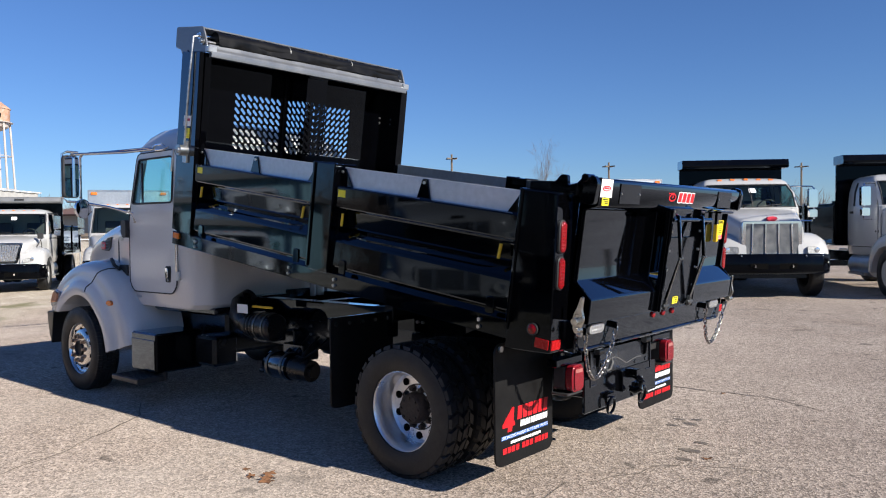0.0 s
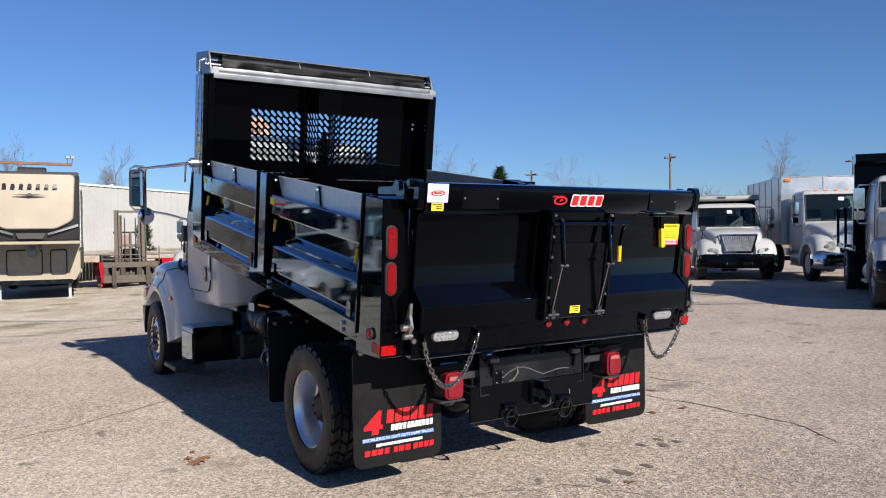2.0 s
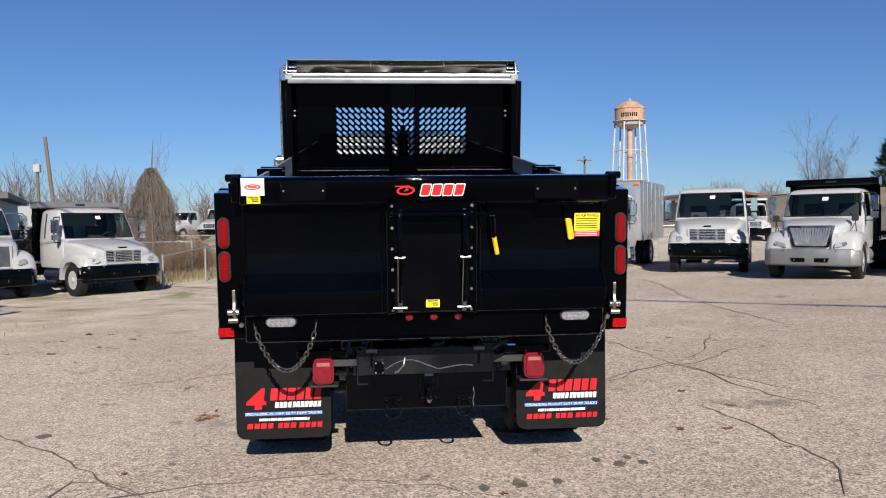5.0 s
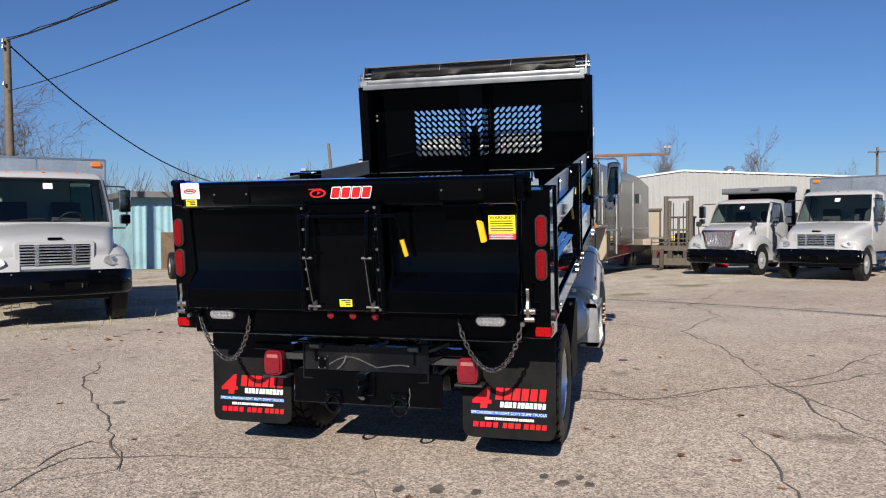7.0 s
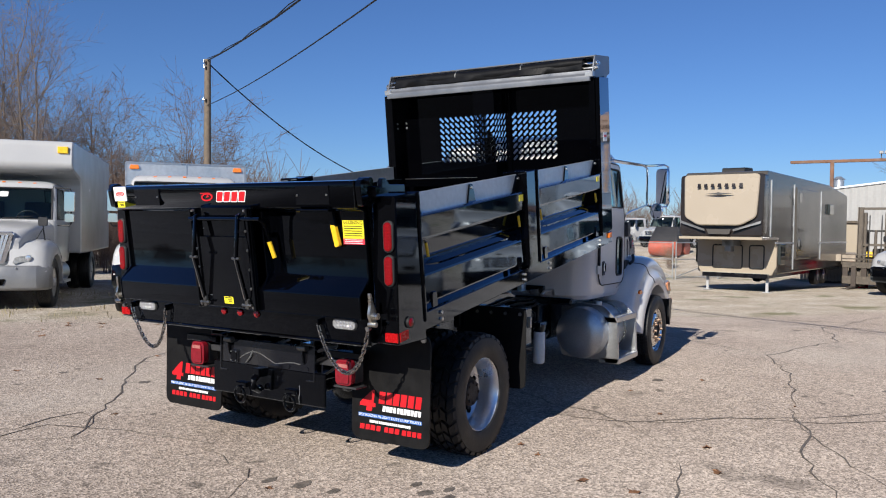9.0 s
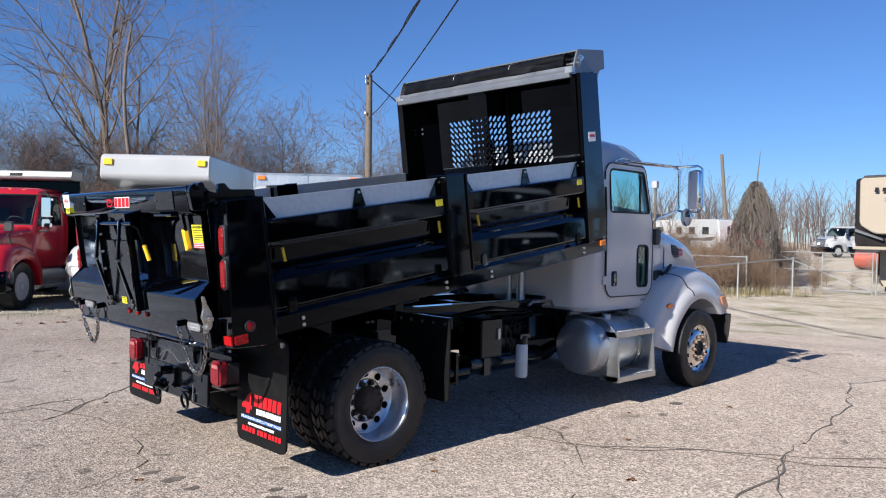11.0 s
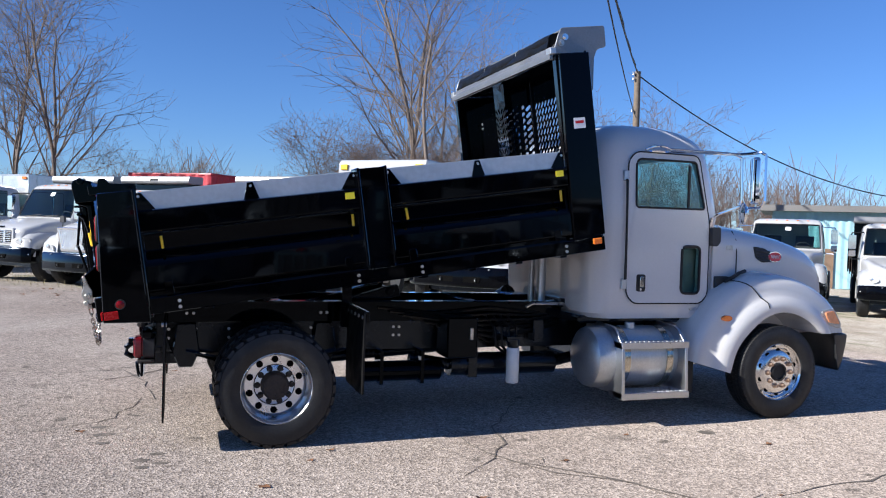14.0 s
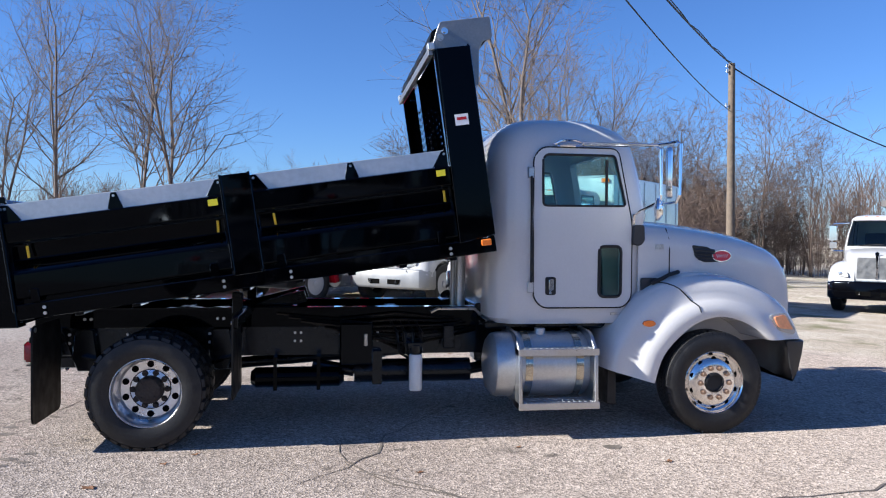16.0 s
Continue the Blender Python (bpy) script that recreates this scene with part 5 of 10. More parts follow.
# rear sill with lamps and chains
bm = bm_new()
box(bm, 0.0, 0.30, -1.062, 1.062, -0.02, 0.148)
prism(bm, [(0.0, -0.02), (0.0, 0.0), (-0.012, 0.0), (-0.012, -0.02)], "y", -1.0, 1.0)
part("rear_sill", bm, BLACK, bed, "glossy black rear sill", bevel=0.006)
for y in (0.11, -0.035, -0.18):
    bm = bm_new()
    lathe(bm, [(0.022, 0.002), (0.022, -0.010), (0.014, -0.016), (0, -0.018)], (0.0, y, 0.115), "x", 16)
    part("round_lamp", bm, RED_DARK, bed, "small round red lamp")
for y in (0.855, -0.885):
    bm = bm_new()
    prism(bm, [(y + (0.055 if math.cos(a) > 0 else -0.055) + 0.036 * math.cos(a), 0.105 + 0.036 * math.sin(a)) for a in [2 * math.pi * (i + 0.5) / 20 for i in range(20)]], "x", -0.008, 0.01)
    part("lamp_gasket", bm, RUBBER, bed, bevel=0.002)
    bm = bm_new()
    prism(bm, [(y + (0.055 if math.cos(a) > 0 else -0.055) + 0.028 * math.cos(a), 0.105 + 0.028 * math.sin(a)) for a in [2 * math.pi * (i + 0.5) / 20 for i in range(20)]], "x", -0.016, 0.0)
    for k in range(5):
        for j in (-1, 1):
            cyl(bm, (-0.016, y - 0.05 + 0.025 * k, 0.105 + 0.012 * j), (-0.019, y - 0.05 + 0.025 * k, 0.105 + 0.012 * j), 0.010, 0.006, seg=8)
    part("white_work_lamp", bm, CLEAR_LENS, bed, "oval clear reversing lamp")


def chain(bm, p0, p1, sag, n):
    """Oval links along a hanging line."""
    pts = []
    for i in range(n + 1):
        t = i / n
        q = Vector(p0).lerp(Vector(p1), t)
        q.z -= sag * (1 - (2 * t - 1) ** 2) ** 0.8
        pts.append(q)
    for i in range(n):
        a, b = pts[i], pts[i + 1]
        d = (b - a).normalized()
        side = d.cross(Vector((1, 0, 0))).normalized()
        w = side if i % 2 else d.cross(side).normalized()
        c, L, R = (a + b) / 2, (b - a).length * 0.52, 0.0110
        ring = []
        for k in range(12):
            t = 2 * math.pi * k / 12
            ring.append(c + d * (L * math.cos(t) + 0.006 * math.copysign(1, math.cos(t))) + w * R * math.sin(t))
        tube(bm, ring, 0.0043, 6, closed=True)


for y0, y1 in ((1.005, 0.65), (-0.70, -1.07)):
    bm = bm_new()
    chain(bm, (-0.03, y0, 0.10), (-0.03, y1, 0.10), 0.285, 31)
    part("chain", bm, CHAIN_ZINC, bed, "zinc-plated hanging chain")
    for y in (y0, y1):
        bm = bm_new()
        box(bm, -0.035, 0.0, y - 0.006, y + 0.006, 0.085, 0.125)
        part("chain_lug", bm, BLACK, bed, bevel=0.003)

# tailgate
TG = 1.055
bm = bm_new()
TGP = [(0.08, 0.155), (0.08, 0.935), (0.055, 0.945), (-0.02, 0.945), (-0.03, 0.93), (-0.03, 0.80), (-0.015, 0.785), (0.055, 0.77), (0.055, 0.375), (-0.05, 0.300), (-0.06, 0.285), (-0.06, 0.155)]
prism(bm, TGP, "y", -TG, TG)
gate = part("tailgate", bm, BLACK, bed, "glossy black tailgate with a small coal door", bevel=0.004)
for s in (1, -1):
    bm = bm_new()
    prism(bm, [(0.08, 0.155), (0.08, 0.935), (-0.035, 0.95), (-0.035, 0.80), (0.035, 0.765), (0.035, 0.375), (-0.065, 0.29), (-0.065, 0.155)], "y", s * TG, s * (TG - 0.012))
    part("gate_rib", bm, BLACK, bed, bevel=0.003)
    bm = bm_new()
    prism(bm, [(0.08, 0.155), (0.08, 0.77), (-0.01, 0.77), (-0.01, 0.36), (-0.062, 0.29), (-0.062, 0.155)], "y", (0.27 if s > 0 else -0.31), (0.258 if s > 0 else -0.298))
    part("gate_rib", bm, BLACK, bed, bevel=0.003)
    # upper pivot
    bm = bm_new()
    prism(bm, soft_poly([(0.10, 0.80), (0.10, 0.89), (0.04, 0.955), (-0.02, 0.955), (-0.04, 0.92), (-0.03, 0.80)], 0.02), "y", s * 1.06, s * 1.10)
    prism(bm, soft_poly([(0.06, 0.84), (0.36, 0.84), (0.36, 0.89), (0.20, 0.905), (0.17, 0.945), (0.13, 0.945), (0.12, 0.89), (0.06, 0.91)], 0.012), "y", s * 1.10, s * 1.13)
    cyl(bm, (0.02, s * 1.05, 0.94), (0.02, s * 1.135, 0.94), 0.022, seg=12)
    part("gate_pivot", bm, BLACK, bed, bevel=0.003)
    # lower latch
    bm = bm_new()
    cyl(bm, (-0.03, s * 1.085, 0.175), (-0.03, s * 1.15, 0.175), 0.020, seg=12)
    prism(bm, soft_poly([(-0.05, 0.13), (-0.01, 0.12), (0.0, 0.20), (-0.02, 0.25), (-0.035, 0.31), (-0.05, 0.31), (-0.05, 0.24), (-0.07, 0.19)], 0.012), "y", s * 1.10, s * 1.118)
    cyl(bm, (-0.045, s * 1.09, 0.13), (-0.045, s * 1.145, 0.13), 0.016, seg=10)
    part("gate_latch", bm, LATCH, bed, "zinc-plated gate latch", bevel=0.002)
    bm = bm_new()
    cyl(bm, (-0.02, s * 1.075, 0.10), (-0.045, s * 1.075, 0.10), 0.014, seg=8)
    part("latch_bolt", bm, STEEL, bed)
for y in (0.70, -0.745):
    bm = bm_new()
    box(bm, -0.036, -0.029, y - 0.125, y + 0.125, 0.812, 0.925)
    part("cover_plate", bm, BLACK_SATIN, bed, bevel=0.002)
    for d in (-0.11, 0.11):
        bm = bm_new()
        cyl(bm, (-0.030, y + d, 0.87), (-0.041, y + d, 0.87), 0.006, seg=8)
        part("plate_bolt", bm, STEEL, bed)
# coal door, its guides and linkage
CY = -0.02
bm = bm_new()
box(bm, -0.075, -0.060, CY - 0.215, CY + 0.215, 0.165, 0.62)
part("coal_door", bm, BLACK_SATIN, bed, "black sliding coal door", bevel=0.003)
bm = bm_new()
box(bm, -0.058, 0.05, CY - 0.215, CY + 0.215, 0.62, 0.80)
part("door_backing", bm, BLACK, bed)
for s in (1, -1):
    bm = bm_new()
    y = CY + s * 0.235
    box(bm, -0.085, -0.055, y - 0.025, y + 0.025, 0.158, 0.80)
    box(bm, -0.10, -0.085, y - 0.010 + s * 0.012, y + 0.010 + s * 0.012, 0.158, 0.80)
    part("door_guide", bm, BLACK, bed, bevel=0.003)
    for z in (0.18, 0.30, 0.42, 0.54, 0.66, 0.74, 0.785):
        bm = bm_new()
        cyl(bm, (-0.085, y - s * 0.008, z), (-0.098, y - s * 0.008, z), 0.0085, seg=6)
        part("guide_bolt", bm, STEEL, bed)
    y2 = CY + s * 0.185
    bm = bm_new()
    prism(bm, [(-0.085, 0.77), (-0.115, 0.76), (-0.165, 0.50), (-0.15, 0.48), (-0.10, 0.74)], "y", y2 - 0.012, y2 + 0.012)
    prism(bm, [(-0.165, 0.51), (-0.145, 0.50), (-0.085, 0.22), (-0.105, 0.21)], "y", y2 - 0.010, y2 + 0.010)
    part("linkage_arm", bm, BLACK, bed, bevel=0.003)
    bm = bm_new()
    cyl(bm, (-0.156, y2 - 0.03, 0.50), (-0.156, y2 + 0.03, 0.50), 0.009, seg=8)
    part("linkage_pin", bm, DARK_STEEL, bed)
    bm = bm_new()
    cyl(bm, (-0.10, y2 - 0.04, 0.195), (-0.10, y2 + 0.04, 0.195), 0.010, seg=8)
    part("linkage_pin", bm, DARK_STEEL, bed)
    bm = bm_new()
    box(bm, -0.108, -0.085, y2 - 0.014, y2 + 0.014, 0.17, 0.235)
    part("linkage_clevis", bm, DARK_STEEL, bed, bevel=0.004)
    bm = bm_new()
    cyl(bm, (-0.158, y2 + 0.012, 0.50), (-0.107, y2 + 0.012, 0.23), 0.0035, seg=6)
    part("linkage_rod", bm, STEEL, bed)
bm = bm_new()
cyl(bm, (-0.10, CY - 0.36, 0.735), (-0.10, CY + 0.25, 0.735), 0.013, seg=10)
tube(bm, [(-0.10, CY - 0.345, 0.735), (-0.065, CY - 0.358, 0.70), (-0.04, CY - 0.365, 0.58)], 0.011, 8)
part("door_shaft", bm, BLACK, bed)
bm = bm_new()
cyl(bm, (-0.042, CY - 0.364, 0.59), (-0.03, CY - 0.385, 0.49), 0.014, seg=10)
part("door_grip", bm, YELLOW, bed, "yellow lever grip")
bm = bm_new()
box(bm, -0.065, -0.02, -0.88, -0.64, 0.775, 0.79)
prism(bm, [(-0.835, 0.785), (-0.80, 0.785), (-0.82, 0.665), (-0.855, 0.665)], "x", 0.02, 0.04)
part("gate_lever", bm, BLACK, bed, bevel=0.003)
bm = bm_new()
prism(bm, soft_poly([(-0.815, 0.69), (-0.852, 0.685), (-0.875, 0.565), (-0.84, 0.555)], 0.012), "x", 0.014, 0.044)
part("gate_lever_grip", bm, YELLOW, bed, "yellow lever sleeve", bevel=0.004)
# decals on the gate
bm = bm_new()
box(bm, 0.0535, 0.0552, -1.035, -0.880, 0.602, 0.712)
part("warning_label", bm, YELLOW_LABEL, bed, "yellow and red warning label")
bm = bm_new()
box(bm, 0.0520, 0.0536, -1.035, -0.880, 0.572, 0.606)
part("warning_foot", bm, RED_LABEL, bed, "red foot of the label")
text_part("WARNING", 0.029, BLACK_PRINT, bed, pose(0.0525, -0.957, 0.697, 90, 0, -90), "black lettering")
for k in range(5):
    bm = bm_new()
    box(bm, 0.0525, 0.0536, -1.02, -0.89, 0.676 - 0.014 * k, 0.681 - 0.014 * k)
    part("label_line", bm, BLACK_PRINT, bed)
for k in range(3):
    bm = bm_new()
    box(bm, 0.0512, 0.0522, -1.02, -0.89, 0.597 - 0.010 * k, 0.600 - 0.010 * k)
    part("label_line", bm, WHITE_LABEL, bed)
bm = bm_new()
box(bm, -0.0325, -0.0300, 0.915, 1.045, 0.845, 0.943)
part("maker_sticker", bm, WHITE_LABEL, bed, "white sticker with a red ring sign")
bm = bm_new()
box(bm, -0.0325, -0.0300, 0.94, 1.015, 0.800, 0.842)
part("caution_sticker", bm, YELLOW_LABEL, bed, "small yellow caution sticker")
for z, w in ((0.833, 0.06), (0.822, 0.04), (0.812, 0.035)):
    bm = bm_new()
    box(bm, -0.0335, -0.0325, 0.95, 0.95 + w, z - 0.003, z + 0.003)
    part("label_line", bm, BLACK_PRINT, bed)


def ring_sign(bm, y, z, a, b, x):
    """A slanting oval ring with an inner dot and a bar: the maker's sign as a plain shape."""
    n = 28
    o, i = [], []
    for k in range(n):
        t = 2 * math.pi * k / n
        o.append((y + a * math.cos(t) - 0.25 * b * math.sin(t), z + b * math.sin(t)))
        i.append((y + a * 0.74 * math.cos(t) - 0.2 * b * math.sin(t), z + b * 0.62 * math.sin(t)))
    vo = [[bm.verts.new((xx, *p)) for p in o] for xx in (x, x + 0.001)]
    vi = [[bm.verts.new((xx, *p)) for p in i] for xx in (x, x + 0.001)]
    for k in range(n):
        j = (k + 1) % n
        bm.faces.new((vo[0][k], vo[0][j], vi[0][j], vi[0][k]))
        bm.faces.new((vo[0][k], vo[1][k], vo[1][j], vo[0][j]))


bm = bm_new()
ring_sign(bm, 0.125, 0.865, 0.052, 0.026, -0.0325)
prism(bm, [(0.105, 0.868), (0.135, 0.858), (0.12, 0.88)], "x", -0.0325, -0.0315)
prism(bm, [(0.10, 0.888), (0.185, 0.886), (0.185, 0.892), (0.10, 0.894)], "x", -0.0325, -0.0315)
part("oval_sign", bm, RED_PRINT, bed, "red oval ring sign")
# blocks in place of the maker's lettering: a white edge with red fields
for k in range(4):
    a = 0.048 - 0.064 * k
    bm = bm_new()
    prism(bm, soft_poly([(a, 0.832), (a - 0.058, 0.832), (a - 0.076, 0.903), (a - 0.016, 0.903)], 0.008, 2), "x", -0.0322, -0.0300)
    part("sign_edge", bm, WHITE_LABEL, bed, "white edge of the block")
    bm = bm_new()
    prism(bm, soft_poly([(a - 0.006, 0.8375), (a - 0.0545, 0.8375), (a - 0.070, 0.8975), (a - 0.0205, 0.8975)], 0.006, 2), "x", -0.0334, -0.0322)
    part("sign_block", bm, RED_PRINT, bed, "red sign block")
bm = bm_new()
ring_sign(bm, 0.98, 0.893, 0.045, 0.016, -0.0335)
box(bm, -0.0335, -0.0325, 0.955, 1.005, 0.889, 0.899)
part("sticker_mark", bm, RED_PRINT, bed)
bm = bm_new()
box(bm, -0.0775, -0.0755, CY - 0.045, CY + 0.035, 0.190, 0.235)
part("caution_sticker", bm, YELLOW_LABEL, bed, "small yellow caution sticker")
for z, w in ((0.228, 0.06), (0.215, 0.035), (0.203, 0.03)):
    bm = bm_new()
    box(bm, -0.0785, -0.0775, CY - 0.035, CY - 0.035 + w, z - 0.003, z + 0.003)
    part("label_line", bm, BLACK_PRINT, bed)

# ---- cab, hood and front fenders of the dump truck ----
CABSEC = [(0.885, 2.70, 3.86, 0.915), (0.93, 2.655, 3.90, 0.935), (1.20, 2.645, 3.92, 0.945), (1.72, 2.645, 3.94, 0.945), (1.80, 2.645, 3.96, 0.943), (2.10, 2.65, 3.90, 0.925), (2.32, 2.665, 3.85, 0.90), (2.42, 2.70, 3.82, 0.875), (2.50, 2.765, 3.76, 0.82), (2.56, 2.84, 3.66, 0.76), (2.605, 2.95, 3.55, 0.64), (2.632, 3.07, 3.43, 0.46)]


def finer(pts, k):
    """A smooth curve through the points, with k steps between two."""
    out = []
    for i in range(len(pts) - 1):
        p0, p1, p2, p3 = (Vector(pts[max(0, min(len(pts) - 1, i + d))]) for d in (-1, 0, 1, 2))
        for j in range(k):
            t = j / k
            out.append(tuple(0.5 * (2 * p1 + (p2 - p0) * t + (2 * p0 - 5 * p1 + 4 * p2 - p3) * t * t + (3 * p1 - p0 - 3 * p2 + p3) * t ** 3)))
    return out + [tuple(pts[-1])]


def cab_ring(z, xb, xf, w):
    rb = min(0.20, w * 0.5, (xf - xb) * 0.4)
    rf = min(0.16, w * 0.5, (xf - xb) * 0.4)
    pts = []
    for x, y in round_rect(xb, xf, -w, w, rb, rf, 6):
        bow = 0.20 * (1 - (y / w) ** 2) * max(0.0, (x - (xb + xf) / 2) / ((xf - xb) / 2)) if z > 0.9 else 0
        back = 0.03 * (1 - (y / w) ** 2) * max(0.0, -(x - (xb + xf) / 2) / ((xf - xb) / 2))
        pts.append((x + bow - back, y, z))
    return pts


bm = bm_new()
loft(bm, [cab_ring(*c) for c in CABSEC])
cab = part("cab", bm, WHITE, truck, "white steel cab with rounded rear corners", angle=40)
inner = bm_new()
loft(inner, [cab_ring(z, xb + 0.05, xf - 0.05, w - 0.04) for z, xb, xf, w in CABSEC[1:-3]])
for v in inner.verts:
    v.co.z = max(v.co.z, 1.0)
WIN = soft_poly([(3.065, 1.86), (3.775, 1.865), (3.685, 2.285), (3.10, 2.285), (3.065, 2.25)], 0.03, 3)
LOW = soft_poly([(3.545, 1.11), (3.735, 1.11), (3.735, 1.53), (3.545, 1.53)], 0.05, 4)
c1, c2, c3, c4 = bm_new(), bm_new(), bm_new(), bm_new()
prism(c1, WIN, "y", -1.3, 1.3)
prism(c2, LOW, "y", -1.3, -0.7)
prism(c3, soft_poly([(-0.80, 1.80), (0.80, 1.80), (0.74, 2.36), (-0.74, 2.36)], 0.06, 4), "x", 3.60, 4.6)
prism(c4, soft_poly([(-0.62, 1.86), (0.62, 1.86), (0.58, 2.24), (-0.58, 2.24)], 0.06, 4), "x", 2.4, 2.8)
cut(cab, inner, c1, c2, c3, c4)
for s in (1, -1):
    # door skin with a rubber seal and its windows
    DOOR = soft_poly([(2.985, 1.10), (3.06, 1.02), (3.76, 1.02), (3.83, 1.10), (3.83, 1.72), (3.715, 2.345), (3.06, 2.345), (2.985, 2.26)], 0.07, 4)

    def lean(z):
        return 0.0 if z < 1.75 else (z - 1.75) * 0.062

    bm = bm_new()
    prism(bm, DOOR, "y", s * 0.930, s * 0.957)
    door = part("door", bm, WHITE, cab, "white cab door with a small lower window" if s < 0 else "white cab door", bevel=0.004)
    ca, cb = bm_new(), bm_new()
    prism(ca, WIN, "y", s * 0.8, s * 1.1)
    cutters = [ca]
    if s < 0:
        prism(cb, LOW, "y", s * 0.8, s * 1.1)
        cutters.append(cb)
    else:
        cb.free()
    cut(door, *cutters)
    for v in door.data.vertices:
        v.co.y -= s * lean(v.co.z)
    bm = bm_new()
    tube(bm, [(x, s * (0.955 - lean(z)), z) for x, z in DOOR], 0.0065, 6, closed=True)
    part("door_seal", bm, RUBBER, cab)
    bm = bm_new()
    tube(bm, [(x, s * (0.955 - lean(z)), z) for x, z in WIN], 0.010, 6, closed=True)
    part("window_rubber", bm, RUBBER, cab)
    bm = bm_new()
    prism(bm, WIN, "y", s * 0.944, s * 0.949)
    for v in bm.verts:
        v.co.y -= s * lean(v.co.z)
    gl = part("side_window", bm, GLASS, cab, "green-tinted door window")
    gl.visible_shadow = False
    bm = bm_new()
    box(bm, 3.60, 3.62, *sorted((s * 0.925, s * 0.94)), 1.86, 2.25)
    part("quarter_bar", bm, RUBBER, cab)
    if s < 0:
        bm = bm_new()
        tube(bm, [(x, s * 0.958, z) for x, z in LOW], 0.013, 6, closed=True)
        part("window_rubber", bm, RUBBER, cab)
        bm = bm_new()
        prism(bm, LOW, "y", s * 0.945, s * 0.950)
        gl = part("lower_window", bm, GLASS, cab, "small tinted lower window")
        gl.visible_shadow = False
    # handle in a black recess
    bm = bm_new()
    prism(bm, soft_poly([(3.085, 1.125), (3.175, 1.125), (3.175, 1.275), (3.085, 1.275)], 0.02, 3), "y", s * 0.953, s * 0.961)
    part("handle_recess", bm, RUBBER, cab)
    bm = bm_new()
    prism(bm, soft_poly([(3.11, 1.165), (3.15, 1.165), (3.15, 1.26), (3.11, 1.26)], 0.012, 3), "y", s * 0.962, s * 0.982)
    cyl(bm, (3.128, s * 0.96, 1.145), (3.128, s * 0.968, 1.145), 0.012, seg=12)
    part("door_handle", bm, CHROME, cab, "chrome door handle", bevel=0.004)
    for z in (1.19, 2.13):
        bm = bm_new()
        box(bm, 2.935, 2.985, *sorted((s * (0.935 - lean(z)), s * (0.968 - lean(z)))), z - 0.045, z + 0.045)
        part("door_hinge", bm, ALU_MATT, cab, "grey door hinge", bevel=0.006)
    bm = bm_new()
    tube(bm, [(2.962, s * (0.972 - lean(z)), z) for z in (1.0 + 0.23, 1.5, 1.9, 2.1)], 0.010, 8)
    part("grab_rail", bm, RUBBER if s < 0 else CHROME, cab)
    bm = bm_new()
    box(bm, 3.655, 3.76, *sorted((s * 0.936, s * 0.942)), 0.955, 0.98)
    part("model_badge", bm, STEEL, cab, bevel=0.002)
    # black rain moulding over the door
    bm = bm_new()
    tube(bm, [(3.16, s * 0.915, 2.37), (3.22, s * 0.945, 2.40), (3.33, s * 0.945, 2.40), (3.42, s * 0.93, 2.375), (3.33, s * 0.945, 2.355), (3.20, s * 0.94, 2.355)], 0.012, 8, closed=True)
    part("arm_foot", bm, CHROME, cab, "chrome mirror-arm foot")
    # mirror arms
    bm = bm_new()
    if s > 0:
        tube(bm, [(3.40, s * 0.93, 2.37), (3.62, s * 1.10, 2.345), (3.82, s * 1.28, 2.335), (4.02, s * 1.42, 2.33)], 0.013, 8)
        tube(bm, [(3.40, s * 0.93, 2.385), (3.78, s * 1.20, 2.352), (3.90, s * 1.30, 2.345)], 0.009, 8)
        tube(bm, [(3.93, s * 1.35, 2.335), (3.965, s * 1.36, 2.30), (3.965, s * 1.36, 1.90), (3.94, s * 1.34, 1.87), (3.80, s * 1.17, 1.83), (3.70, s * 0.99, 1.77), (3.69, s * 0.97, 1.68)], 0.013, 8)
        loop = [(3.985, s * 1.37, 2.35), (4.02, s * 1.455, 2.355), (4.035, s * 1.50, 2.33), (4.035, s * 1.505, 1.93), (4.01, s * 1.47, 1.885), (3.965, s * 1.38, 1.88)]
    else:
        tube(bm, [(3.40, s * 0.93, 2.37), (3.62, s * 1.01, 2.362), (3.82, s * 1.09, 2.357), (3.96, s * 1.16, 2.355), (4.03, s * 1.32, 2.36)], 0.013, 8)
        tube(bm, [(3.40, s * 0.93, 2.385), (3.70, s * 1.05, 2.372), (3.88, s * 1.13, 2.362)], 0.009, 8)
        tube(bm, [(3.93, s * 1.14, 2.352), (3.98, s * 1.165, 2.32), (3.985, s * 1.165, 1.95), (3.975, s * 1.16, 1.90), (3.93, s * 1.09, 1.865), (3.88, s * 1.01, 1.83), (3.845, s * 0.962, 1.79), (3.84, s * 0.95, 1.69)], 0.013, 8)
        loop = [(4.0, s * 1.25, 2.36), (4.03, s * 1.34, 2.365), (4.045, s * 1.385, 2.34), (4.03, s * 1.405, 1.94), (4.01, s * 1.38, 1.885), (3.97, s * 1.27, 1.88), (3.975, s * 1.17, 1.90)]
    arm = part("mirror_arm", bm, CHROME, cab, "chrome tube mirror bracket")
    bm = bm_new()
    tube(bm, loop, 0.012, 8)
    part("mirror_loop", bm, CHROME, cab)
    # mirror heads: the face looks back
    MY = 14 if s > 0 else -26
    hd = Vector((4.00, 1.425, 2.12)) if s > 0 else Vector((3.95, -1.335, 2.115))
    bm = bm_new()
    prism(bm, soft_poly([(-0.085, -0.20), (0.085, -0.20), (0.085, 0.20), (-0.085, 0.20)], 0.04, 3), "x", 0.0, 0.045)
